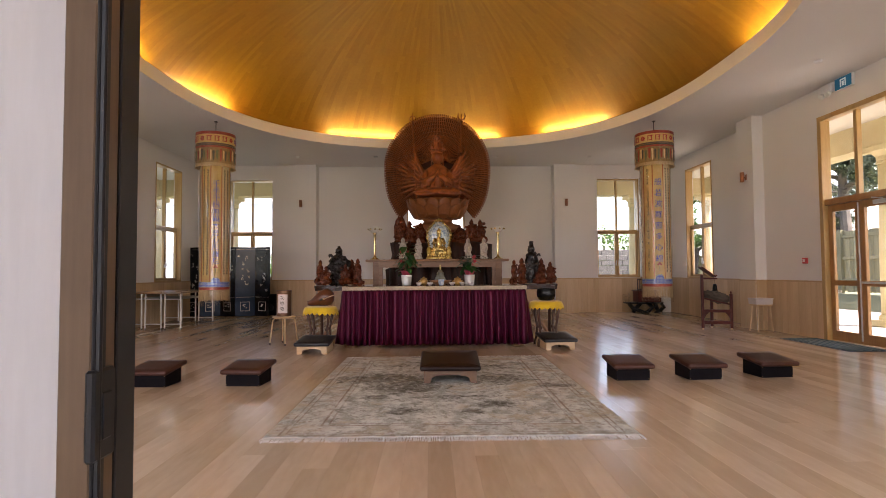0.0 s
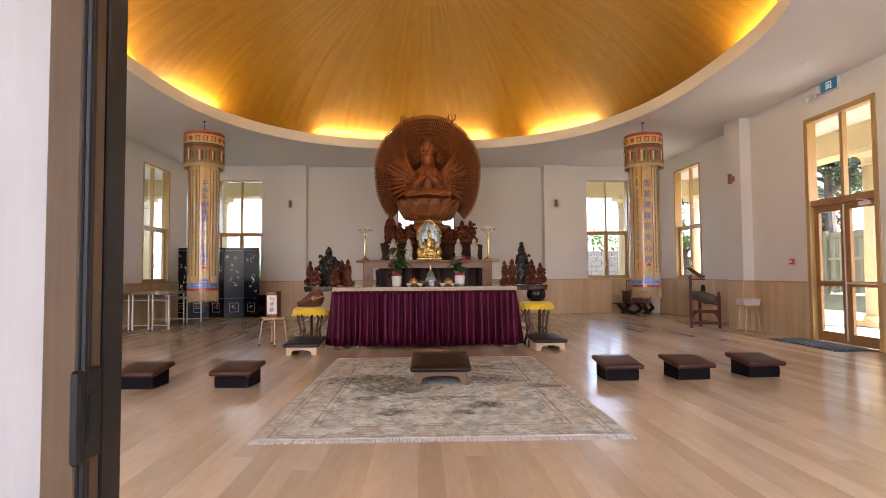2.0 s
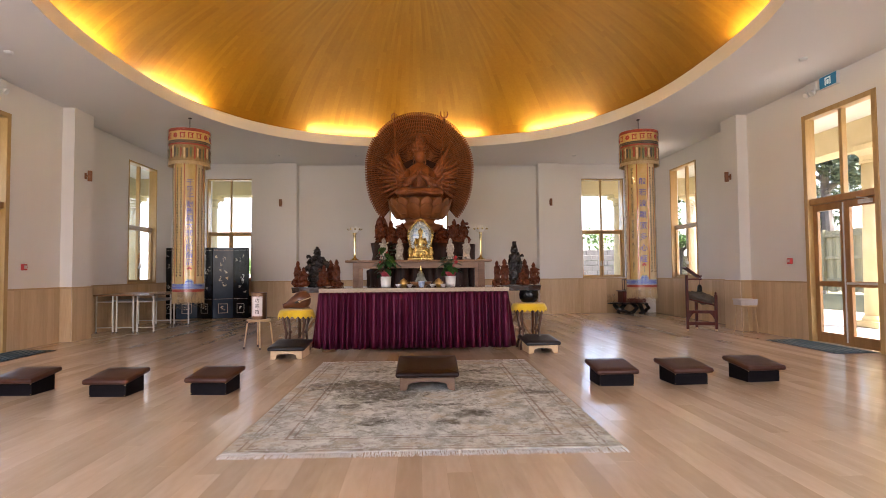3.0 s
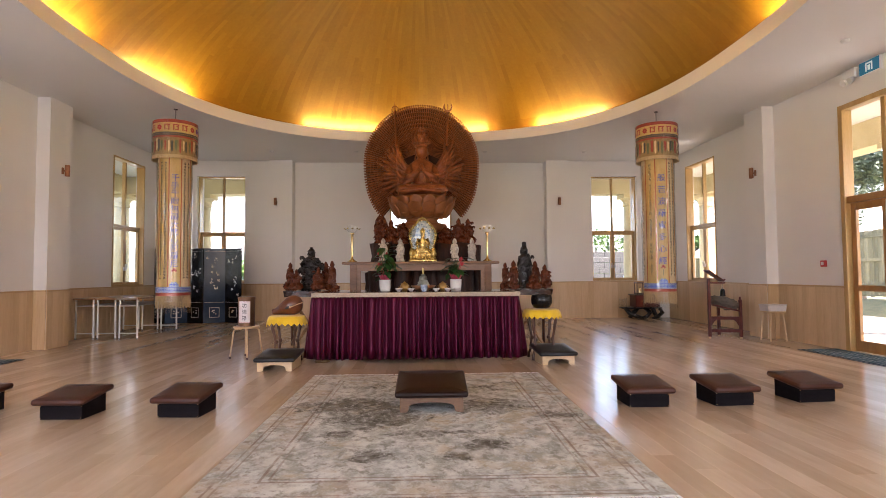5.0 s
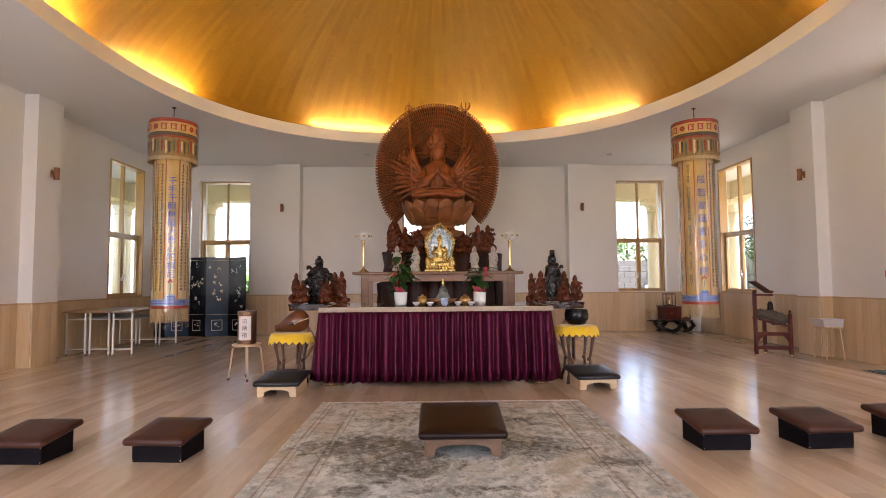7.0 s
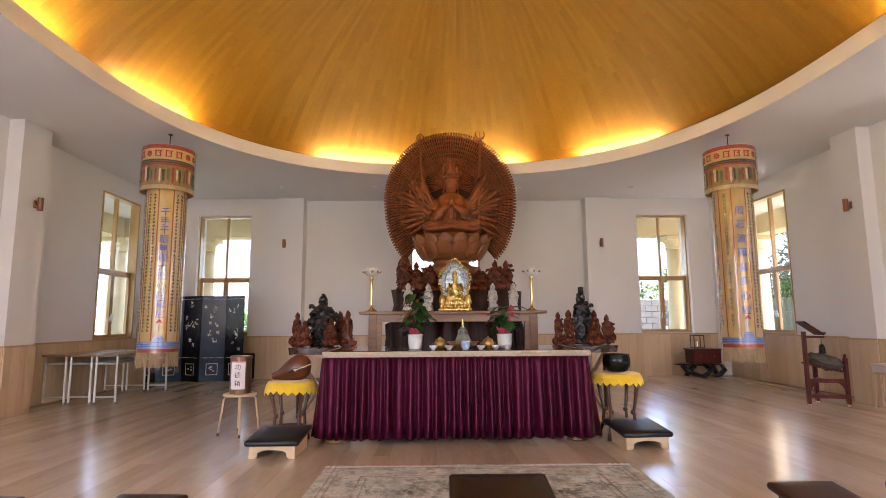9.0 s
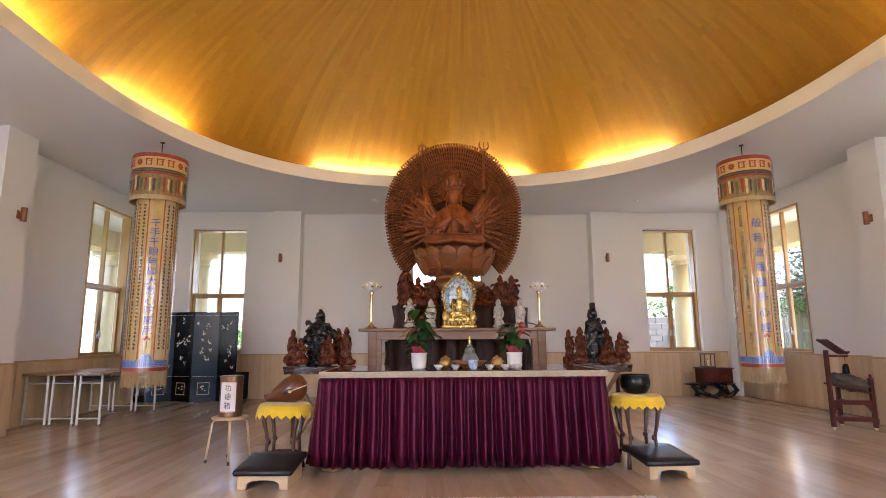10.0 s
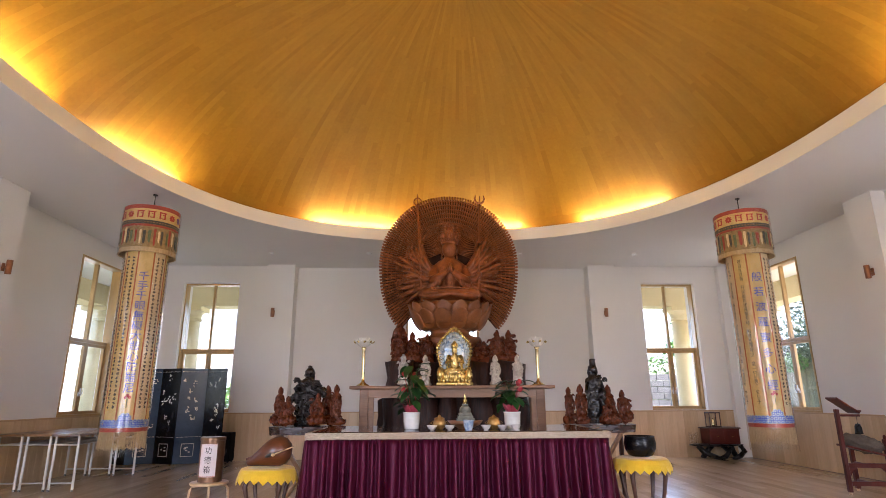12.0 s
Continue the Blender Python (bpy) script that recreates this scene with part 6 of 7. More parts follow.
for k in range(7):
    blob(bm, (-0.188 + 0.016 * k, -0.022 - 0.006 * k, 0.058 + 0.006 * k), (0.013, 0.012, 0.011), 8, 6)
low = min(v.co.z for v in bm.verts)
bmesh.ops.translate(bm, vec=(0, 0, -low), verts=bm.verts)
part("body", bm, FISHW, t, smooth=True)
bm = bm_()
blob(bm, (0, 0, 0), (0.052, 0.012, 0.017), 14, 7, m=Matrix.Translation((0.025, -0.110, 0.100)) @ Matrix.Rotation(-0.45, 4, "Y"))
part("mouth", bm, BLACKR, t, "dark slot")
bm = bm_()
tube(bm, [(0.05, -0.14, 0.10), (0.21, -0.13, 0.16)], 0.005, 7)
blob(bm, (0.05, -0.14, 0.10), (0.016, 0.014, 0.014), 10, 6)
part("mallet", bm, PINE, t, "pale mallet")
t = thing("bowl_gong", pose(RST[0], RST[1], 0.627), "dark bronze singing bowl on a yellow cloth", "bowl")
bm = bm_()
lathe(bm, [(0.075, 0), (0.10, 0.01), (0.128, 0.06), (0.132, 0.11), (0.122, 0.158), (0.126, 0.165), (0.118, 0.166), (0.12, 0.11), (0.09, 0.02), (0, 0.015)], 36)
part("bowl", bm, BRONZE, t, smooth=True)


# ---- kneelers ----
def cushion(bm, w, d, z0f, z0b, th, sag=0.006, seg=10):
    """A padded wedge: rounded rim, front to back."""
    def outline(k, off):
        pts = []
        r = 0.02
        for cx, cy, a0 in ((1, 1, 0), (-1, 1, 90), (-1, -1, 180), (1, -1, 270)):
            for q in range(4):
                a = radians(a0 + 30 * q)
                pts.append((cx * (w / 2 - r) + (r - off) * math.cos(a), cy * (d / 2 - r) + (r - off) * math.sin(a)))
        return pts
    rows = []
    for f, off in ((0.0, 0.010), (0.15, 0.001), (0.5, -0.004), (0.85, 0.001), (1.0, 0.013)):
        row = []
        for x, y in outline(0, off):
            base = z0f + (z0b - z0f) * (y + d / 2) / d
            row.append(bm.verts.new((x, y, base + th * f)))
        rows.append(row)
    n = len(rows[0])
    for a, b in zip(rows, rows[1:]):
        for i in range(n):
            bm.faces.new((a[i], a[(i + 1) % n], b[(i + 1) % n], b[i]))
    bm.faces.new(rows[0][::-1])
    last = rows[-1]
    for k in (0.6, 0.25):
        row = [bm.verts.new((v.co.x * k, v.co.y * k, z0f + (z0b - z0f) * (v.co.y * k + d / 2) / d + th * (1 + 0.10 * (1 - k)))) for v in rows[-1]]
        for i in range(n):
            bm.faces.new((last[i], last[(i + 1) % n], row[(i + 1) % n], row[i]))
        last = row
    bm.faces.new(last)


def box_kneeler(x, y, rz, first=[]):
    at = pose(x, y, 0, 0, 0, rz)
    if first:
        return copy_thing(first[0], at)
    t = thing("kneeler", at, "brown vinyl wedge kneeler on a black box base", "kneeler", "brown kneelers")
    w, d, hf, hb = 0.32, 0.29, 0.118, 0.152
    bm = bm_()
    vs = [bm.verts.new(p) for p in ((-w / 2, -d / 2, 0), (w / 2, -d / 2, 0), (w / 2, d / 2, 0), (-w / 2, d / 2, 0), (-w / 2, -d / 2, hf), (w / 2, -d / 2, hf), (w / 2, d / 2, hb), (-w / 2, d / 2, hb))]
    for f in ((3, 2, 1, 0), (4, 5, 6, 7), (0, 1, 5, 4), (1, 2, 6, 5), (2, 3, 7, 6), (3, 0, 4, 7)):
        bm.faces.new([vs[i] for i in f])
    bmesh.ops.bevel(bm, geom=bm.edges[:], offset=0.004, segments=1, affect="EDGES")
    part("base", bm, BOXK, t)
    bm = bm_()
    for sx in (-1, 1):
        for sy in (-1, 1):
            for z in (0.012, 0.10):
                blob(bm, (sx * (w / 2 - 0.008), sy * (d / 2 + 0.001), z), (0.004, 0.002, 0.004), 6, 4)
    tagged(part("stud", bm, BRASS, t), "", "", "", "stuff")
    bm = bm_()
    cushion(bm, 0.385, 0.40, hf - 0.006, hb + 0.006, 0.043)
    part("cushion", bm, VINYLB, t, "brown padded vinyl top", True)
    first.append(t)
    return t


for x, y, rz in ((-3.22, 5.44, -3), (-2.36, 5.33, -3), (-1.50, 5.33, -5), (2.115, 5.40, 0), (2.80, 5.40, 3), (3.525, 5.47, 4)):
    box_kneeler(x, y, rz)


def framed_kneeler(x, y, rz, w, d, hf, hb, wood, vinyl, label, z=0.0):
    t = thing("kneeler", pose(x, y, z, 0, 0, rz), label, "kneeler", "framed kneelers")
    for side, (yy, h) in (("front_rail", (-d / 2, hf)), ("back_rail", (d / 2 - 0.02, hb))):
        bm = bm_()
        n = 14
        outer = [(-w / 2, 0), (-w / 2, h), (w / 2, h), (w / 2, 0)]
        arch = [(w / 2 - 0.05, 0.0)] + [((w / 2 - 0.065) * math.cos(math.pi * i / n) * (1.0), 0.012 + h * 0.55 * min(1, math.sin(math.pi * i / n) ** 0.45)) for i in range(n + 1)] + [(-w / 2 + 0.05, 0.0)]
        ring = outer + arch
        f0 = [bm.verts.new((a, yy, b)) for a, b in ring]
        f1 = [bm.verts.new((a, yy + 0.02, b)) for a, b in ring]
        bm.faces.new(f0)
        bm.faces.new(f1[::-1])
        m = len(ring)
        for i in range(m):
            bm.faces.new((f0[i], f0[(i + 1) % m], f1[(i + 1) % m], f1[i]))
        part(side, bm, wood, t)
    for s in (-1, 1):
        bm = bm_()
        x0, x1 = sorted((s * (w / 2 - 0.02), s * w / 2))
        vs = [bm.verts.new(p) for p in ((x0, -d / 2 + 0.02, 0), (x1, -d / 2 + 0.02, 0), (x1, d / 2 - 0.02, 0), (x0, d / 2 - 0.02, 0), (x0, -d / 2 + 0.02, hf), (x1, -d / 2 + 0.02, hf), (x1, d / 2 - 0.02, hb), (x0, d / 2 - 0.02, hb))]
        for f in ((3, 2, 1, 0), (4, 5, 6, 7), (0, 1, 5, 4), (1, 2, 6, 5), (2, 3, 7, 6), (3, 0, 4, 7)):
            bm.faces.new([vs[i] for i in f])
        part("side_panel", bm, wood, t)
    bm = bm_()
    cushion(bm, w + 0.07, d + 0.06, hf - 0.003, hb + 0.003, 0.045)
    part("cushion", bm, vinyl, t, "padded vinyl top", True)
    return t


framed_kneeler(0.395, 5.41, -1, 0.485, 0.50, 0.115, 0.18, OAKD, VINYLD, "large kneeler with a near-black vinyl top on a carved oak frame", 0.013)
framed_kneeler(-1.30, 7.375, -1, 0.38, 0.45, 0.105, 0.145, PINE, VINYLK, "low kneeler with a black vinyl top on a pale ash frame")
framed_kneeler(1.90, 7.555, 3, 0.38, 0.45, 0.105, 0.145, PINE, VINYLK, "low kneeler with a black vinyl top on a pale ash frame")

# ---- rug ----
RUG_W, RUG_L = 2.36, 3.25
rug = thing("rug", pose(0.365, 5.155, 0), "faded grey and beige distressed oriental rug with fringed ends", "rug")
rug.rotation_euler = (0, 0, radians(-0.6))
bm = bm_()
n = 40
grid = [[bm.verts.new((RUG_W * (i / 12 - 0.5), RUG_L * (j / n - 0.5), 0.011 + 0.0012 * noise.noise(Vector((i * 0.7, j * 0.5, 0))))) for i in range(13)] for j in range(n + 1)]
for j in range(n):
    for i in range(12):
        bm.faces.new((grid[j][i], grid[j][i + 1], grid[j + 1][i + 1], grid[j + 1][i]))
ext = bmesh.ops.extrude_face_region(bm, geom=bm.faces[:])
for v in [g for g in ext["geom"] if isinstance(g, bmesh.types.BMVert)]:
    v.co.z = 0.001
part("rug_surface", bm, rug_material(), rug)
rnd = random.Random(2)
for s in (-1, 1):
    vs, fs = [], []
    for i in range(700):
        x = RUG_W * (i / 699 - 0.5)
        ln, dx = rnd.uniform(0.060, 0.105), rnd.uniform(-.016, .016)
        y0 = s * (RUG_L / 2 - 0.004)
        k = len(vs)
        vs += [(x - 0.0016, y0, 0.007), (x + 0.0016, y0, 0.007), (x + dx + 0.0016, y0 + s * ln, 0.003), (x + dx - 0.0016, y0 + s * ln, 0.003), (x + dx / 2, y0 + s * ln * 0.5, 0.010)]
        fs += [(k, k + 1, k + 4), (k + 1, k + 2, k + 4), (k + 2, k + 3, k + 4), (k + 3, k, k + 4)]
    me = bpy.data.meshes.new("fringe")
    me.from_pydata(vs, [], fs)
    me.materials.append(surface("rug_fringe", (0.74, 0.71, 0.65), (0.88, 0.86, 0.80), 60, rough=0.95, bump=0.3))
    ob = new("fringe", me)
    ob.parent = rug
    tagged(ob, "cream knotted fringe", "", "", "stuff")


def door_mat(x0, x1, y0, y1):
    t = thing("door_mat", pose((x0 + x1) / 2, (y0 + y1) / 2, 0), "dark teal patterned door mat lying by the door", "mat", "door mats")
    w, d = x1 - x0, y1 - y0
    bm = bm_()
    box(bm, -w / 2, w / 2, -d / 2, d / 2, 0.0005, 0.006, 0.002)
    part("rubber_edge", bm, BLACKR, t)
    bm = bm_()
    box(bm, -w / 2 + 0.03, w / 2 - 0.03, -d / 2 + 0.03, d / 2 - 0.03, 0.006, 0.011, 0.001)
    part("mat_surface", bm, MATD, t)
    bm = bm_()
    for i in range(5):
        for j in range(13):
            cx, cy = -w / 2 + (i + 0.5) * w / 5, -d / 2 + (j + 0.5) * d / 13
            lathe(bm, [(0.035, 0.0111), (0.035, 0.0125), (0.02, 0.0125), (0.02, 0.0111)], 10, Matrix.Translation((cx, cy, 0)), cap=False)
    mf = part("figure", bm, surface("mat_figure", (0.10, 0.12, 0.11), (0.18, 0.19, 0.17), 40, rough=0.95, bump=0.5), t)
    tagged(mf, "", "", "", "stuff")


door_mat(AX + 5.10, AX + 5.66, 6.90, 8.30)
door_mat(AX - 5.66, AX - 5.10, 6.90, 8.30)


# ---- hanging banners ----
def around(me, r, z, a0):
    """Wraps a flat mesh about a cylinder; a0: the side that it faces, 0 is towards -y."""
    for v in me.vertices:
        a = a0 + v.co.x / r
        rr = r + v.co.z
        v.co = Vector((rr * math.sin(a), -rr * math.cos(a), z + v.co.y))
    return me


def band(r0, z0, z1, r1=None, seg=48, a0=0.0, a1=2 * math.pi, wave=0.0):
    bm = bm_()
    r1 = r1 or r0
    n = max(2, int(seg * (a1 - a0) / (2 * math.pi)))
    rows = []
    for z, r in ((z0, r0), ((z0 + z1) / 2, (r0 + r1) / 2), (z1, r1)):
        rows.append([bm.verts.new(((r + wave * math.sin(i * 2.1 + z * 3)) * math.sin(a0 + (a1 - a0) * i / n), -(r + wave * math.sin(i * 2.1 + z * 3)) * math.cos(a0 + (a1 - a0) * i / n), z)) for i in range(n + 1)])
    for a, b in zip(rows, rows[1:]):
        for i in range(n):
            bm.faces.new((a[i], a[i + 1], b[i + 1], b[i]))
    return bm


def banner(x, y, words, turn, label, seed, verses):
    t = thing("hanging_banner", pose(x, y, 0, 0, 0, turn), label, "banner", "hanging banners")
    rnd = random.Random(seed)
    R, C, TOP = 0.246, 0.325, 3.485
    bm = bm_()
    tube(bm, [(0, 0, TOP + 0.03), (0, 0, HIGH - 0.004)], 0.006, 6)
    for k in range(3):
        a = 2 * math.pi * k / 3
        tube(bm, [(0, 0, TOP + 0.06), (C * 0.9 * math.cos(a), C * 0.9 * math.sin(a), TOP)], 0.004, 5)
    lathe(bm, [(0.03, HIGH - 0.012), (0.03, HIGH - 0.001)], 14)
    part("hook", bm, EBONY, t)
    # crown: stacked bands
    for nm, z0, z1, r, mt in (("red_band", 3.435, TOP, C + 0.004, CLOTHR), ("script_band", 3.285, 3.435, C, CLOTHG), ("dark_band", 3.235, 3.285, C + 0.004, CLOTHN),
                              ("red_band", 3.205, 3.235, C + 0.002, CLOTHR), ("tassel_band", 2.94, 3.205, C, CLOTHM), ("scallop_band", 2.885, 2.94, C + 0.002, FRINGE)):
        part(nm, band(r, z0, z1), mt, t)
    bm = bm_()
    lathe(bm, [(0.0, TOP - 0.005), (C, TOP - 0.005)], 32, cap=False)
    part("crown_top", bm, CLOTHR, t)
    # red script that cannot be read, as plain strokes, and round motifs between
    bm, bm2 = bm_(), bm_()
    n = 16
    for i in range(n):
        a = 360 * i / n
        at = pose(0, 0, 3.36, 0, 0, a) @ Matrix.Translation((0, -C - 0.004, 0))
        if i % 8 in (2, 3, 6):
            for k in range(8):
                m = at @ Matrix.Rotation(k * math.pi / 4, 4, "Y")
                blob(bm2 if i % 2 else bm, (0, 0, 0.026), (0.012, 0.002, 0.020), 8, 5, m=m)
        else:
            box(bm, -0.045, 0.045, -0.001, 0.001, 0.032, 0.046, 0, at)
            for dx in (-0.034, 0.026):
                box(bm, dx - 0.008, dx + 0.008, -0.001, 0.001, -0.045, 0.032, 0, at)
            tube(bm, [at @ Vector((0.03 * math.cos(q), 0, -0.012 + 0.026 * math.sin(q))) for q in np.linspace(-2.2, 1.6, 8)], 0.006, 5)
    tagged(part("script_bars", bm, INKR, t), "", "", "", "stuff")
    part("motif", bm2, surface("violet_embroidery", (0.12, 0.03, 0.20), (0.22, 0.08, 0.32), 30, rough=0.6, bump=0.3), t)
    # figured lozenges on the dark band
    bm = bm_()
    for i in range(60):
        m = pose(0, 0, 3.26, 0, 0, 6 * i) @ Matrix.Translation((0, -C - 0.005, 0)) @ Matrix.Rotation(0.785, 4, "Y")
        box(bm, -0.007, 0.007, -0.001, 0.001, -0.007, 0.007, 0, m)
    tagged(part("lozenge_row", bm, CLOTHM, t), "", "", "", "stuff")
    # coloured tassel strips
    for mt, k0 in ((CLOTHE, 0), (CLOTHR, 1), (CLOTHP, 2), (CLOTHN, 3)):
        bm = bm_()
        for i in range(k0, 40, 4):
            a = 360 * i / 40 + rnd.uniform(-2, 2)
            m = pose(0, 0, 0, 0, 0, a) @ Matrix.Translation((0, -C - 0.004, 0))
            z1 = 3.195 - rnd.uniform(0, 0.05)
            w, zb = rnd.uniform(0.010, 0.018), 2.98 + rnd.uniform(0, 0.05)
            box(bm, -w, w, -0.002, 0.002, zb, z1, 0, m)
            blob(bm, (0, -0.003, zb - 0.01), (w * 0.8, 0.005, 0.02), 6, 4, m=m)
            blob(bm, (0, -0.004, z1 - 0.03), (w * 1.3, 0.004, 0.028), 8, 5, m=m)
        tagged(part("tassel_strip", bm, mt, t), "", "", "", "stuff")
    bm = bm_()
    for i in range(72):
        a = 2 * math.pi * i / 72
        blob(bm, (C * 1.01 * math.sin(a), -C * 1.01 * math.cos(a), 2.885), (0.009, 0.009, 0.010), 6, 4)
    tagged(part("bead_row", bm, FRINGE, t), "", "", "", "stuff")
    # body: one broad strip with the title, eight narrower round it, orange edging
    z0, z1 = 0.80, 2.90
    cuts = [radians(-21 + (0 if k == 0 else 42 + 318 * (k - 1) / 8)) for k in range(10)]
    for k in range(9):
        a, h = (cuts[k] + cuts[k + 1]) / 2, (cuts[k + 1] - cuts[k]) / 2
        part("cloth_strip", band(R, z0, z1, R, 64, a - h + 0.03, a + h - 0.03, 0.0015), CLOTHG if k % 2 == 0 else CLOTHP, t)
        part("edging", band(R + 0.002, z0, z1, R + 0.002, 96, a + h - 0.034, a + h + 0.034), CLOTHO, t)
        if k == 0:
            continue
        if k in verses:
            # scripture, one character below the other
            me = text_mesh("verse", "\n".join(verses[k]), 0.046, INKK)
            zs = [v.co.y for v in me.vertices]
            mid = (max(zs) + min(zs)) / 2
            for v in me.vertices:
                v.co.y = (v.co.y - mid) * 1.80 / (max(zs) - min(zs))
            shared("verse", around(me, R + 0.004, 1.93, a), t)
            continue
        bm = bm_()
        for col in (-0.036, 0.036):
            z = 2.82
            while z > 1.00:
                for _ in range(6):
                    m = pose(0, 0, z + rnd.uniform(-.012, .012), 0, 0, math.degrees(a + col / R + rnd.uniform(-.030, .030))) @ Matrix.Translation((0, -R - 0.004, 0)) @ Matrix.Rotation(rnd.choice((0, 0, 1.57, 0.7, -0.7)), 4, "Y")
                    box(bm, -0.013, 0.013, -0.0008, 0.0008, -0.0028, 0.0028, 0, m)
                z -= 0.047
        tagged(part("text_bars", bm, INKK, t), "", "", "", "stuff")
    # wave pattern at the foot of each strip, higher under the title
    for k in range(9):
        a = (cuts[k] + cuts[k + 1]) / 2
        bm, bm2, bm3 = bm_(), bm_(), bm_()
        rows = 6 if k == 0 else 3
        for row in range(rows):
            for i in range((5 if k == 0 else 4) - row % 2 - (row // 2 if k == 0 else 0)):
                cnt = (5 if k == 0 else 4) - row % 2 - (row // 2 if k == 0 else 0)
                cx = (i - (cnt - 1) / 2) * 0.044
                for rr, b_, lift in ((0.025, bm, 0.0), (0.018, bm2, 0.0012), (0.010, bm3, 0.0024)):
                    m = pose(0, 0, 0.822 + row * 0.024, 0, 0, math.degrees(a + cx / R)) @ Matrix.Translation((0, -R - 0.005 - lift - 0.0002 * (rows - row), 0)) @ Matrix.Rotation(radians(90), 4, "X")
                    bmesh.ops.create_circle(b_, cap_ends=True, segments=12, radius=rr, matrix=m)
        wv = part("wave_motif", bm, INKL, t)
        part("wave_line", bm2, INKB, wv)
        part("wave_eye", bm3, INKL, wv)
    part("red_band", band(R + 0.004, 0.755, 0.80), CLOTHR, t)
    # lotus mark below the title
    bm = bm_()
    for dx, dz, r in ((0, 0.02, 0.020), (-0.022, 0.0, 0.016), (0.022, 0.0, 0.016)):
        m = pose(0, 0, 1.14 + dz, 0, 0, math.degrees(dx / R)) @ Matrix.Translation((0, -R - 0.004, 0)) @ Matrix.Rotation(radians(90), 4, "X")
        bmesh.ops.create_circle(bm, cap_ends=True, segments=10, radius=r, matrix=m)
    part("lotus_mark", bm, INKR, t)
    bm = bm_()
    box(bm, -0.003, 0.003, -R - 0.005, -R - 0.003, 1.02, 1.12)
    part("lotus_stem", bm, CLOTHE, t)
    # title, one character below the other
    top, low = 2.58, 1.24
    size = min(0.130, (top - low) / len(words) * 1.10)
    for i, ch in enumerate(words):
        zc = top - (top - low) * i / (len(words) - 1)
        shared("title", around(text_mesh("title", ch, size, INKB), R + 0.006, zc, 0.0), t)
    # fringe
    bm = bm_()
    for i in range(150):
        a = 2 * math.pi * i / 150
        c, s = math.sin(a), -math.cos(a)
        tube(bm, [(R * c, R * s, 0.76), ((R + rnd.uniform(-.006, .006)) * c, (R + rnd.uniform(-.006, .006)) * s, 0.565 + rnd.uniform(-.014, .014))], 0.0030, 4)
    tagged(part("fringe", bm, FRINGE, t), "", "", "", "stuff")
    # clear plastic sleeves, creased
    for nm, r, a, b in (("sleeve", R + 0.016, 0.475, 2.88), ("sleeve", C + 0.014, 2.86, TOP)):
        ob = part(nm, band(r, a, b, r, 44, wave=0.006), FILM, t, "clear plastic sleeve", True)
        ob.visible_shadow = False
    return t


banner(-3.585, 9.87, "千手千眼無礙大悲心陀羅尼", 25, "gold cloth prayer banner in a clear sleeve, hung from the ceiling", 5, {})
banner(4.245, 9.87, "般若波羅蜜多心經", -11, "gold cloth sutra banner in a clear sleeve, hung from the ceiling", 6, {8: "觀自在菩薩 行深般若波羅蜜多時 照見五蘊皆空 度一切苦厄 舍利子", 7: "色不異空 空不異色 色即是空 空即是色 受想行識 亦復如是 舍利子"})


# ---- furniture along the walls ----
def folding_desk(x, y, ln, top, label):
    t = thing("folding_desk", pose(x, y, 0), label, "desk", "folding desks")
    w = 0.345
    bm = bm_()
    box(bm, -w / 2, w / 2, 0, ln, 0.665, 0.692, 0.004)
    part("desktop", bm, top, t)
    bm = bm_()
    box(bm, -w / 2 + 0.04, w / 2 - 0.04, 0.10, ln - 0.1, 0.555, 0.567, 0.002)
    part("shelf", bm, STEEL, t)
    for yy in (0.06, ln - 0.06):
        bm = bm_()
        for s in (-1, 1):
            tube(bm, [(s * (w / 2 - 0.025), yy, 0.0), (s * (w / 2 - 0.03), yy, 0.665)], 0.016, 8)
        for z in (0.10, 0.56):
            tube(bm, [(-w / 2 + 0.025, yy, z), (w / 2 - 0.025, yy, z)], 0.010, 8)
        lg = part("leg_frame", bm, STEEL, t)
        for s in (-1, 1):
            bm = bm_()
            lathe(bm, [(0.016, 0), (0.016, 0.025)], 10, Matrix.Translation((s * (w / 2 - 0.025), yy, 0)))
            part("foot", bm, BLACKR, lg)
    return t


folding_desk(-5.33, 10.48, 1.64, DESKT, "narrow folding desk with a brown laminate top, grey steel legs")
folding_desk(-4.97, 10.48, 1.64, DESKT, "narrow folding desk with a brown laminate top, grey steel legs")
folding_desk(-4.60, 10.46, 1.64, DESKG, "narrow folding desk with a greyish laminate top, grey steel legs")


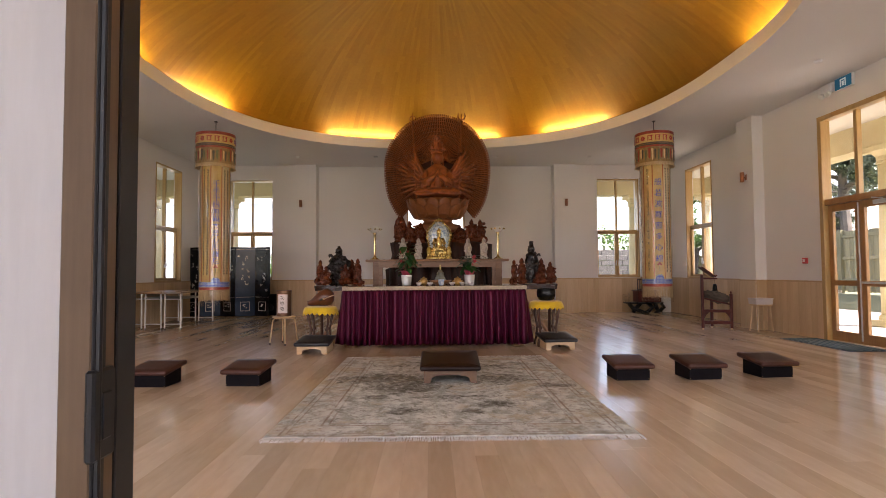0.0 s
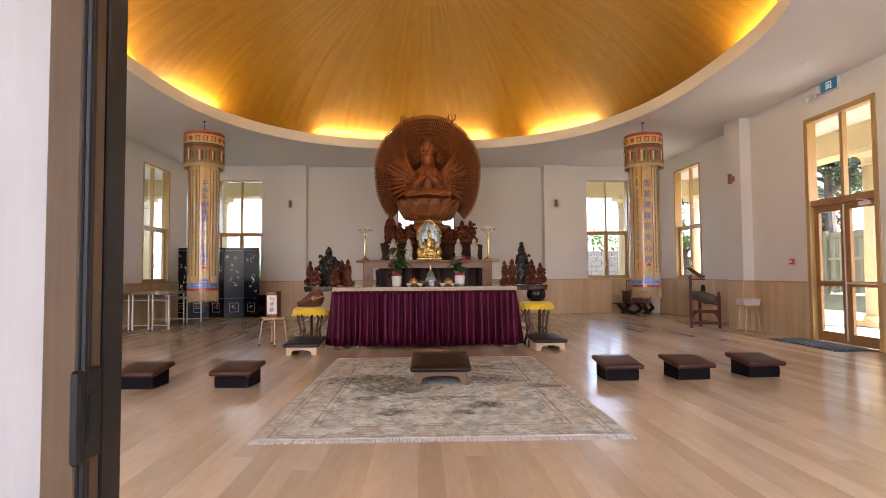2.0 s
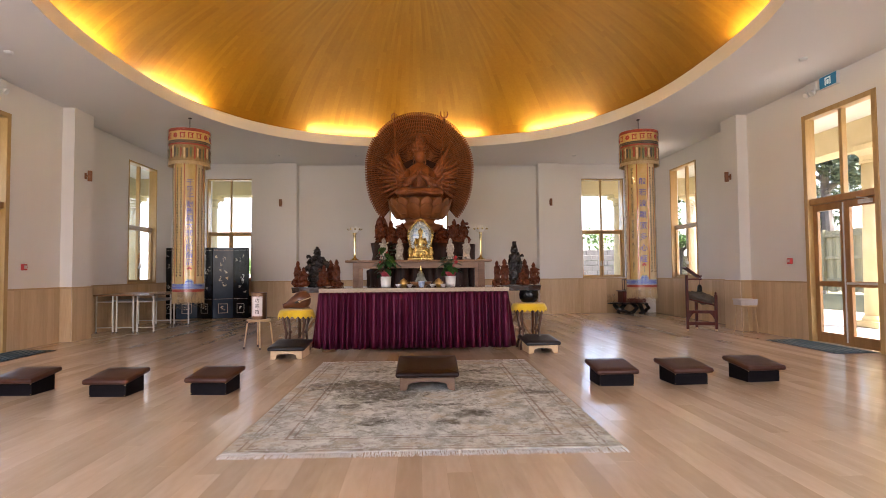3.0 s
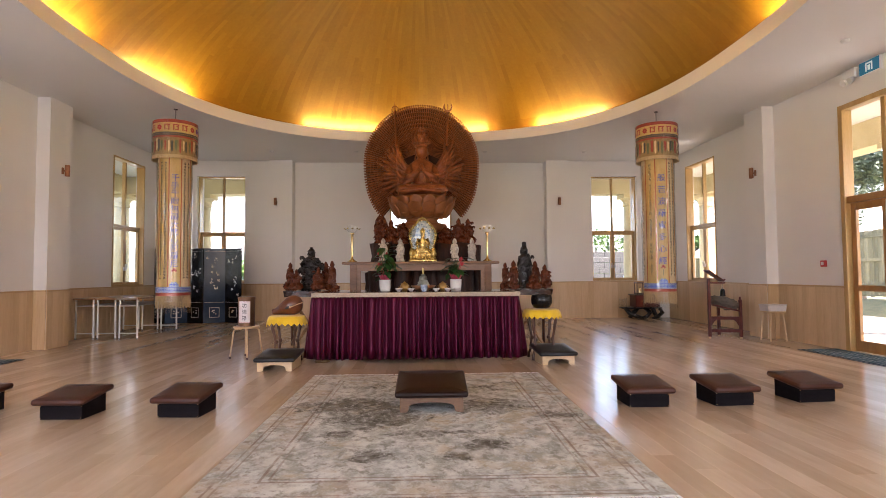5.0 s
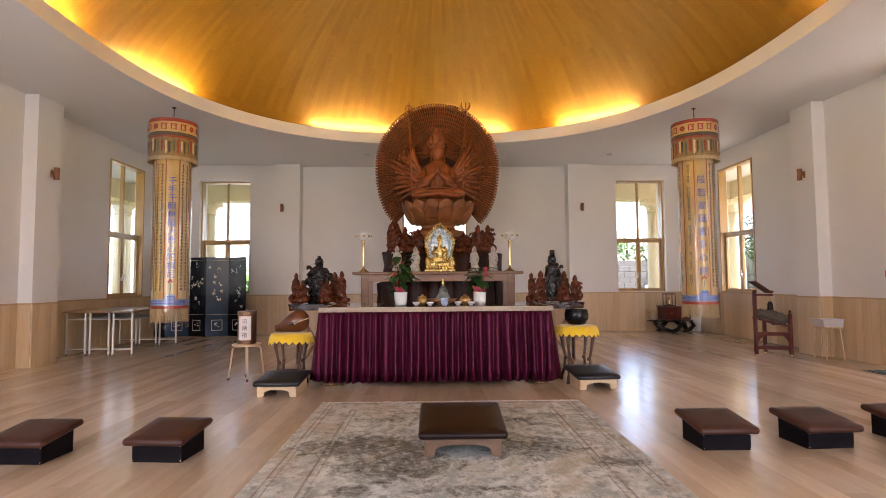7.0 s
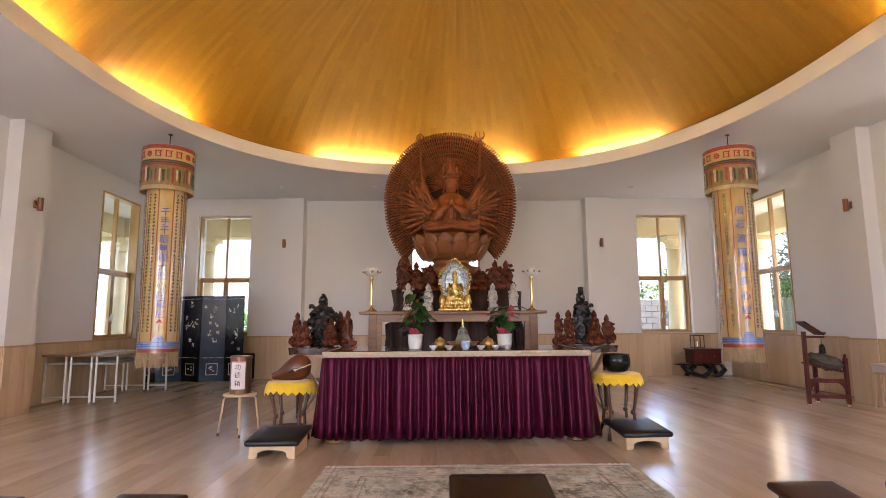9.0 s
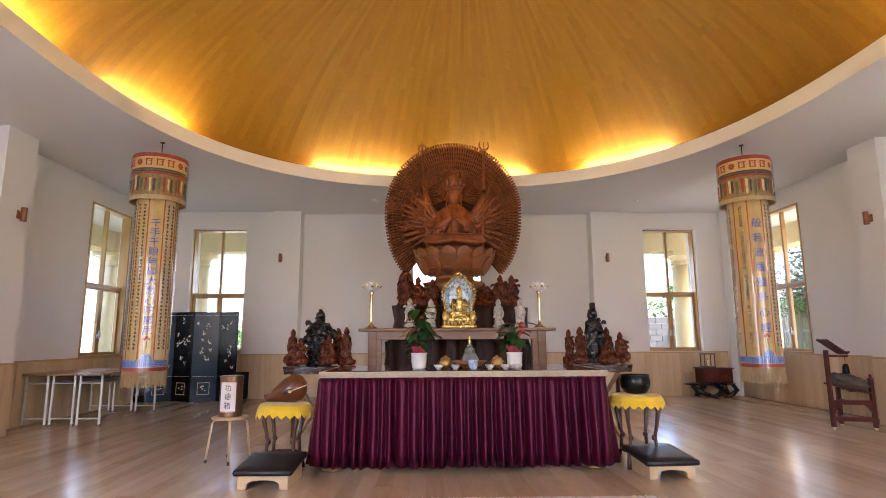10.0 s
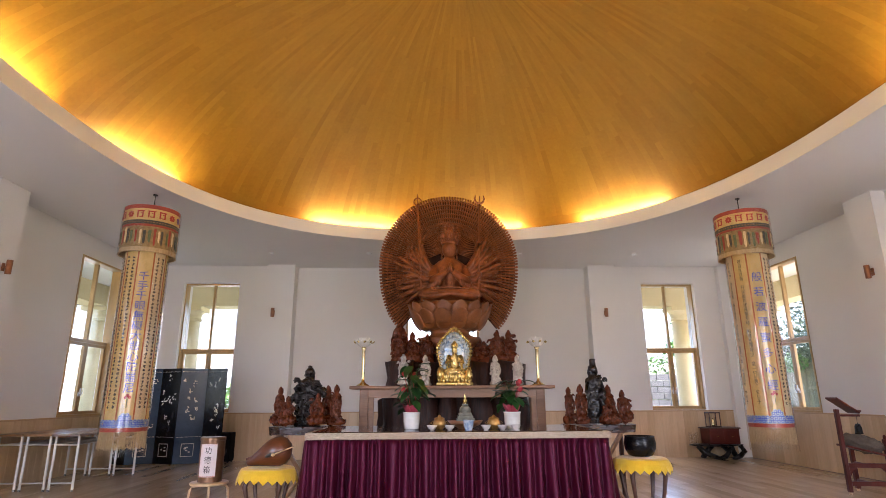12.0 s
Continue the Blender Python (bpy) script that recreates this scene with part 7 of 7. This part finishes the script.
def lacquer_screen():
    t = thing("folding_screen", pose(-3.60, 13.30, 0), "black lacquer folding screen inlaid with pale birds and flowers", "screen")
    rnd = random.Random(8)
    w, z0, h = 0.45, 0.02, 1.66
    p = Vector((0, 0, 0))
    for k in range(5):
        a = radians(180 + (24 if k % 2 else -24))
        m = Matrix.Translation(p) @ Matrix.Rotation(a, 4, "Z")
        mt = LACQB if k % 2 == 1 else LACQ
        bm = bm_()
        box(bm, 0.004, w - 0.004, -0.012, 0.012, z0, h, 0.003)
        pn = part("panel", bm, mt, t, at=m)
        for xx in (0.03, w - 0.05):
            bm = bm_()
            box(bm, xx, xx + 0.02, -0.012, 0.012, 0.0, 0.0205)
            part("foot", bm, BRASS, pn)
        bm = bm_()
        for i in range(20):
            x = 0.03 + i * (w - 0.06) / 19
            for zz in (0.47, 1.60):
                blob(bm, (x, 0.0125, zz), (0.008, 0.002, 0.005), 6, 4)
        # framed emblem near the foot
        frame_ring(bm, 0.12, w - 0.12, 0.0121, 0.0138, 0.14, 0.36, 0.010, 0.0)
        tagged(part("border", bm, NACRE, pn, "pale inlaid border"), "", "", "", "stuff")
        bm = bm_()
        for i in range(8):
            cx, cz = rnd.uniform(0.08, w - 0.08), rnd.uniform(0.62, 1.5)
            sc = rnd.uniform(0.5, 1.0)
            for j in range(6):
                m2 = Matrix.Translation((cx + rnd.uniform(-.05, .05) * sc, 0.0128, cz + rnd.uniform(-.06, .06) * sc)) @ Matrix.Rotation(rnd.uniform(0, 3.1), 4, "Y")
                blob(bm, (0, 0, 0), (rnd.uniform(.008, .04) * sc, 0.0015, rnd.uniform(.005, .012)), 8, 4, m=m2)
        for i in range(5):
            blob(bm, (w / 2 + rnd.uniform(-.05, .05), 0.0128, 0.25 + rnd.uniform(-.05, .05)), (0.02, 0.0015, 0.012), 8, 4)
        tagged(part("inlay", bm, NACRE, pn, "pale shell inlay of birds and blossom"), "", "", "", "stuff")
        p = p + Vector((math.cos(a) * w, math.sin(a) * w, 0))
    return t


lacquer_screen()
t = thing("loudspeaker", pose(-3.70, 13.80, 0), "black box loudspeaker standing on the floor by the screen", "speaker")
bm = bm_()
box(bm, -0.14, 0.14, -0.14, 0.14, 0.02, 0.52, 0.008)
part("cabinet", bm, BOXK, t)
bm = bm_()
lathe(bm, [(0.09, 0), (0.095, 0.006), (0.08, 0.008), (0.0, 0.001)], 20, Matrix.Translation((0, -0.1401, 0.2)) @ Matrix.Rotation(radians(90), 4, "X"), cap=False)
part("cone", bm, BLACKR, t)
bm = bm_()
for sx in (-1, 1):
    for sy in (-1, 1):
        lathe(bm, [(0.015, 0), (0.015, 0.021)], 10, Matrix.Translation((sx * 0.11, sy * 0.11, 0)))
part("foot", bm, BLACKR, t)

# stool with the collection canister
t = thing("stool", pose(-1.93, 8.20, 0), "pale three-sided stool with splayed beech legs", "stool")
bm = bm_()
lathe(bm, [(0, 0.385), (0.155, 0.385), (0.165, 0.392), (0.165, 0.404), (0.155, 0.41), (0, 0.41)], 28, cap=False)
part("seat", bm, PINE, t)
for k in range(4):
    a = radians(20 + 90 * k)
    bm = bm_()
    c, s = math.cos(a), math.sin(a)
    tube(bm, [(0.05 * c, 0.05 * s, 0.378), (0.135 * c, 0.135 * s, 0.375), (0.155 * c, 0.155 * s, 0.35), (0.195 * c, 0.195 * s, 0.02)], 0.0105, 8)
    lg = part("leg", bm, PINE, t, smooth=True)
    bm = bm_()
    lathe(bm, [(0.013, 0), (0.013, 0.03)], 10, Matrix.Translation((0.196 * c, 0.196 * s, 0)))
    part("foot", bm, STANDW, lg)
t = thing("collection_canister", pose(-1.93, 8.20, 0.411), "bronze-coloured canister with a pale paper label on a stool", "canister")
bm = bm_()
lathe(bm, [(0, 0), (0.105, 0), (0.105, 0.345), (0.109, 0.348), (0.109, 0.37), (0.10, 0.375), (0, 0.375)], 32, cap=False)
part("body", bm, JARB, t, smooth=False)
part("label", band(0.1065, 0.045, 0.32, 0.1065, 48, -0.72, 0.72), PAPER, t, "pale pink paper label")
for i, ch in enumerate("功德箱"):
    shared("writing", around(text_mesh("writing", ch, 0.064, INKK), 0.1085, 0.262 - 0.080 * i, 0.02), t)
bm = bm_()
for z in (0.05, 0.313):
    tube(bm, [(0.1075 * math.sin(a), -0.1075 * math.cos(a), z) for a in np.linspace(-0.7, 0.7, 12)], 0.0015, 4)
part("label_rule", bm, INKR, t)


# lectern with drum and bell
def lectern():
    t = thing("lectern", pose(5.20, 9.72, 0, 0, 0, -12) @ Matrix.Diagonal((0.86, 1, 1, 1)), "mahogany stand with a sloped book rest, covered drum and small bell", "lectern")
    for x, y, h, nm in ((-0.27, -0.10, 0.96, "post"), (0.27, -0.10, 0.62, "post"), (0.0, 0.22, 0.50, "post")):
        bm = bm_()
        box(bm, x - 0.024, x + 0.024, y - 0.03, y + 0.03, 0.03, h, 0.004)
        if h < 0.8:
            blob(bm, (x, y, h + 0.02), (0.02, 0.02, 0.03), 10, 6)
        po = part(nm, bm, MAHOG, t)
        bm = bm_()
        lathe(bm, [(0.018, 0), (0.022, 0.012), (0.018, 0.031)], 12, Matrix.Translation((x, y, 0)))
        part("foot", bm, PINE, po, "pale wooden foot")
    for z, b in ((0.10, 0.05), (0.30, 0.05)):
        bm = bm_()
        box(bm, -0.25, 0.25, -0.118, -0.082, z, z + b, 0.003)
        part("stretcher", bm, MAHOG, t)
        bm = bm_()
        tube(bm, [(0.0, -0.10, z + 0.025), (0.0, 0.21, z + 0.025)], 0.02, 6)
        part("stretcher", bm, MAHOG, t)
    for s in (-1, 1):
        bm = bm_()
        vs = [(s * 0.246, 0.31), (s * 0.246, 0.20), (s * 0.226, 0.22), (s * 0.20, 0.26), (s * 0.14, 0.31)]
        f0 = [bm.verts.new((x, -0.112, z)) for x, z in vs]
        f1 = [bm.verts.new((x, -0.088, z)) for x, z in vs]
        bm.faces.new(f0), bm.faces.new(f1[::-1])
        for i in range(5):
            bm.faces.new((f0[i], f0[(i + 1) % 5], f1[(i + 1) % 5], f1[i]))
        part("bracket", bm, MAHOG, t)
    m = Matrix.Translation((-0.16, -0.06, 1.005)) @ Matrix.Rotation(radians(33), 4, "Y")
    bm = bm_()
    box(bm, -0.16, 0.16, -0.14, 0.14, -0.01, 0.012, 0.004, m)
    box(bm, 0.145, 0.165, -0.14, 0.14, 0.012, 0.035, 0.003, m)
    part("book_rest", bm, MAHOG, t)
    bm = bm_()
    box(bm, -0.25, 0.02, -0.10, -0.06, 0.875, 0.90, 0.003)
    part("arm", bm, MAHOG, t)
    bm = bm_()
    tube(bm, [(-0.02, -0.08, 0.88), (-0.02, -0.08, 0.79)], 0.003, 5)
    lathe(bm, [(0.0, 0.795), (0.03, 0.79), (0.042, 0.75), (0.046, 0.69), (0.052, 0.675), (0.046, 0.675), (0.03, 0.75)], 20, Matrix.Translation((-0.02, -0.08, 0)), cap=False)
    part("bell", bm, BRONZE, t, "small dark bell", True)
    bm = bm_()
    m = Matrix.Translation((0.02, -0.02, 0.565)) @ Matrix.Rotation(radians(12), 4, "Y")
    blob(bm, (0, 0, 0), (0.25, 0.17, 0.095), 40, 22, 0.34, 5.5, m=m, seed=3)
    part("drum_cover", bm, CANVAS, t, "grey canvas drum cover", True)
    bm = bm_()
    m2 = m @ Matrix.Translation((0, 0, -0.075))
    box(bm, -0.245, 0.245, -0.14, 0.14, -0.012, 0.012, 0.005, m2)
    part("drum_shelf", bm, MAHOG, t)


lectern()

# stool with a pale plastic tub
t = thing("stool", pose(5.76, 9.30, 0), "low pale stool with four slim legs by the wall", "stool")
bm = bm_()
box(bm, -0.125, 0.125, -0.125, 0.125, 0.43, 0.455, 0.006)
part("seat", bm, PINE, t)
for sx in (-1, 1):
    for sy in (-1, 1):
        bm = bm_()
        tube(bm, [(sx * 0.095, sy * 0.095, 0.43), (sx * 0.125, sy * 0.125, 0.0)], 0.011, 8)
        part("leg", bm, PINE, t)
t = thing("storage_tub", pose(5.76, 9.30, 0.456), "pale pinkish plastic tub on a low stool", "tub")
bm = bm_()
for z0, z1, w0, w1 in ((0, 0.085, 0.138, 0.145),):
    lo = [bm.verts.new((sx * w0, sy * w0 * 0.8, z0)) for sx, sy in ((-1, -1), (1, -1), (1, 1), (-1, 1))]
    hi = [bm.verts.new((sx * w1, sy * w1 * 0.8, z1)) for sx, sy in ((-1, -1), (1, -1), (1, 1), (-1, 1))]
    bm.faces.new(lo[::-1])
    for i in range(4):
        bm.faces.new((lo[i], lo[(i + 1) % 4], hi[(i + 1) % 4], hi[i]))
part("tub", bm, PINKP, t).modifiers.new("thick", "SOLIDIFY").thickness = 0.004
bm = bm_()
box(bm, -0.153, 0.153, -0.125, 0.125, 0.085, 0.103, 0.006)
part("lid", bm, PINKP, t)


# carved root table in the far corner with lanterns
t = thing("root_table", pose(5.52, 13.66, 0), "dark red-brown drawer chest on a carved root-wood stand in the corner", "table")
bm = bm_()
box(bm, -0.30, 0.32, -0.20, 0.20, 0.535, 0.56, 0.008)
part("tabletop", bm, STANDW, t)
bm = bm_()
box(bm, -0.27, 0.29, -0.18, 0.18, 0.27, 0.535, 0.004)
part("chest", bm, MAHOG, t)
for k in range(2):
    bm = bm_()
    box(bm, -0.25 + 0.275 * k, -0.005 + 0.275 * k, -0.188, -0.18, 0.30, 0.505, 0.003)
    dr = part("drawer", bm, MAHOG, t)
    bm = bm_()
    blob(bm, (-0.1275 + 0.275 * k, -0.197, 0.405), (0.012, 0.010, 0.012), 8, 6)
    part("knob", bm, BRASS, dr, "small brass knob")
bm = bm_()
blob(bm, (-0.10, -0.02, 0.245), (0.50, 0.22, 0.028), 28, 10, 0.22, 4, seed=4)
part("lower_shelf", bm, EBONY, t, smooth=True)
for pts in (((-0.48, -0.10, 0.24), (-0.40, -0.14, 0.13), (-0.24, -0.16, 0.06), (-0.05, -0.16, 0.0)), ((0.30, -0.12, 0.24), (0.36, -0.15, 0.14), (0.26, -0.17, 0.06), (0.12, -0.16, 0.0)),
            ((-0.10, 0.10, 0.24), (-0.20, 0.14, 0.12), (-0.30, 0.14, 0.0)), ((0.24, 0.10, 0.24), (0.30, 0.15, 0.12), (0.36, 0.15, 0.0)), ((0.0, -0.06, 0.24), (0.08, -0.14, 0.14), (-0.02, -0.18, 0.05), (-0.14, -0.15, 0.0))):
    bm = bm_()
    tube(bm, pts, 0.03, 9, taper=[0.045, 0.05, 0.045, 0.035][:len(pts)])
    part("root_leg", bm, EBONY, t, smooth=True)
t = thing("glass_lantern", pose(5.42, 13.64, 0.561), "small square glass lantern with a brass lamp inside", "lantern")
bm = bm_()
for z in (0.0, 0.25):
    box(bm, -0.11, 0.11, -0.09, 0.09, z, z + 0.022, 0.003)
for sx in (-1, 1):
    for sy in (-1, 1):
        box(bm, sx * 0.10 - 0.007, sx * 0.10 + 0.007, sy * 0.08 - 0.007, sy * 0.08 + 0.007, 0.022, 0.25)
part("case", bm, STANDW, t)
bm = bm_()
lathe(bm, [(0.03, 0.022), (0.035, 0.04), (0.02, 0.07), (0.028, 0.11), (0.018, 0.16), (0, 0.17)], 16)
part("lamp", bm, BRASS, t, smooth=True)
for x, h in ((5.07, 0.21), (5.00, 0.18), (4.94, 0.20)):
    t = thing("glass_tube", pose(x, 13.62, 0.268), "clear glass tube on the root table's lower shelf", "vase", "glass tubes")
    bm = bm_()
    lathe(bm, [(0.0, 0), (0.028, 0), (0.028, h), (0.025, h), (0.025, 0.006)], 16, cap=False)
    part("glass", bm, FILM, t, smooth=True)


# ---- wall and ceiling fixtures ----
def wall_lamp(at, first=[]):
    if first:
        return copy_thing(first[0], at)
    t = thing("wall_lamp", at, "small copper up-and-down wall lamp", "lamp", "wall lamps")
    bm = bm_()
    box(bm, -0.025, 0.025, -0.012, 0.0, -0.05, 0.05, 0.003)
    box(bm, -0.012, 0.012, -0.05, -0.012, -0.012, 0.012)
    part("backplate", bm, COPPER, t)
    bm = bm_()
    lathe(bm, [(0.0, -0.07), (0.030, -0.07), (0.032, -0.085), (0.034, -0.085), (0.034, 0.085), (0.032, 0.085), (0.030, 0.07), (0, 0.07)], 20, Matrix.Translation((0, -0.075, 0)), cap=False)
    part("shade", bm, COPPER, t, "copper cylinder shade")
    first.append(t)
    return t


wall_lamp(pose(-3.00, PILB, 2.75))
wall_lamp(pose(3.60, PILB, 2.75))
wall_lamp(pose(AX + PILX, 9.74, 2.68, 0, 0, -90))
wall_lamp(pose(AX - PILX, 9.58, 2.68, 0, 0, 90))


def call_point(at):
    t = thing("fire_call_point", at, "red square fire call point on the wall", "alarm", "fire call points")
    bm = bm_()
    box(bm, -0.045, 0.045, -0.04, 0, -0.045, 0.045, 0.006)
    part("case", bm, REDPL, t)
    bm = bm_()
    box(bm, -0.025, 0.025, -0.043, -0.04, -0.02, 0.025)
    part("window", bm, PAPER, t)


call_point(pose(AX + DOORX, 8.50, 1.17, 0, 0, -90))
call_point(pose(AX - DOORX, 8.45, 1.17, 0, 0, 90))


def emergency_light(at):
    t = thing("emergency_light", at, "white twin-spot emergency light high on the wall", "light", "emergency lights")
    bm = bm_()
    box(bm, -0.11, 0.11, -0.07, 0, -0.04, 0.09, 0.01)
    part("case", bm, WPLAST, t)
    for s in (-1, 1):
        bm = bm_()
        lathe(bm, [(0, 0.0), (0.035, 0.0), (0.045, -0.05), (0.04, -0.055), (0, -0.05)], 18, Matrix.Translation((s * 0.06, -0.06, -0.055)) @ Matrix.Rotation(radians(-60), 4, "X"), cap=False)
        part("spot", bm, WPLAST, t)


emergency_light(pose(AX + DOORX, 7.86, 3.62, 0, 0, -90))
emergency_light(pose(AX - DOORX, 7.86, 3.62, 0, 0, 90))
t = thing("exit_sign", pose(AX + DOORX, 7.55, 3.64, 0, 0, -90), "blue-green exit sign with a white running symbol", "sign")
bm = bm_()
box(bm, -0.165, 0.165, -0.045, 0.0, -0.088, 0.088, 0.004)
part("case", bm, WPLAST, t)
bm = bm_()
box(bm, -0.155, 0.155, -0.048, -0.045, -0.078, 0.078)
part("face", bm, SIGNG, t, "lit teal face")
bm = bm_()
box(bm, -0.055, -0.035, -0.0495, -0.048, -0.055, 0.055)
box(bm, 0.035, 0.055, -0.0495, -0.048, -0.055, 0.055)
box(bm, -0.035, 0.035, -0.0495, -0.048, 0.035, 0.055)
box(bm, -0.02, 0.02, -0.0495, -0.048, -0.045, 0.02)
part("symbol", bm, SIGNW, t, "white doorway symbol")

for x, y in ((AX - 4.9, 7.0), (AX + 4.9, 7.0), (AX - 3.2, 12.9), (AX + 3.6, 12.9), (AX - 1.4, 12.9), (AX + 1.4, 12.9)):
    t = thing("smoke_detector", pose(x, y, HIGH), "small round white detector on the ceiling", "detector", "ceiling detectors")
    bm = bm_()
    lathe(bm, [(0.05, 0.0), (0.05, -0.012), (0.035, -0.03), (0.0, -0.032)], 20)
    part("body", bm, WPLAST, t)

for x, rz in ((AX + 5.62, 0), (AX - 5.62, 0)):
    t = thing("wall_speaker", pose(AX + (5.42 if x > AX else -5.42), BACK, 2.66), "round white speaker on the back wall", "speaker", "wall speakers")
    bm = bm_()
    lathe(bm, [(0.07, 0.0), (0.075, 0.02), (0.06, 0.04), (0, 0.045)], 22, Matrix.Rotation(radians(90), 4, "X"))
    part("body", bm, WPLAST, t)

# ---- floor: boards laid lengthwise ----
PW, PL = 0.132, 2.1
bm = bm_()
box(bm, AX - 6.12, AX + 6.12, FRONT - 0.26, BACK + 0.25, -0.16, -0.018)
floor = structure("floor", bm, surface("floor_bed", (0.10, 0.06, 0.035), (0.16, 0.10, 0.06), 3, rough=0.8), "varnished pale timber board floor", "floor")
bm = bm_()
box(bm, 0, PW - 0.0003, 0, PL - 0.0004, -0.018, 0.0, 0.0004)
me_plank = mesh_of("plank", bm, PLANK)
rnd = random.Random(12)
vs, fs = [], []
count = 0
cols = int(11.9 / PW) + 1
for i in range(cols):
    x = AX - 5.95 + i * PW
    if x + PW > AX + 5.9:
        continue
    y = FRONT - rnd.uniform(0.2, PL)
    while y < BACK:
        y0, y1 = max(y, FRONT), min(y + PL, BACK)
        y += PL
        if y1 - y0 < 0.05:
            continue
        close = abs(x - AX) < 2.5 and y0 < 7.0
        if close and count < 290:
            count += 1
            shared("plank", me_plank, floor, Matrix.Translation((x, y0, 0)) @ Matrix.Diagonal((1, (y1 - y0) / PL, 1, 1)))
        else:
            k = len(vs)
            e = 0.0003
            vs += [(x + e, y0 + e, 0), (x + PW - e, y0 + e, 0), (x + PW - e, y1 - e, 0), (x + e, y1 - e, 0), (x, y0, -0.004), (x + PW, y0, -0.004), (x + PW, y1, -0.004), (x, y1, -0.004)]
            fs += [(k, k + 1, k + 2, k + 3), (k + 4, k + 5, k + 1, k), (k + 5, k + 6, k + 2, k + 1), (k + 6, k + 7, k + 3, k + 2), (k + 7, k + 4, k, k + 3)]
me = bpy.data.meshes.new("plank_rest")
me.from_pydata(vs, [], fs)
me.materials.append(PLANKI)
ob = new("plank_rest", me)
ob.parent = floor
tagged(ob, "the floor's further boards", "", "", "stuff")
# threshold under the entrance
bm = bm_()
box(bm, ENTRY[0], ENTRY[1], FRONT - 0.26, FRONT, -0.018, 0.002, 0.003)
structure("threshold", bm, JAMBW, "brown timber threshold at the entrance", "threshold")
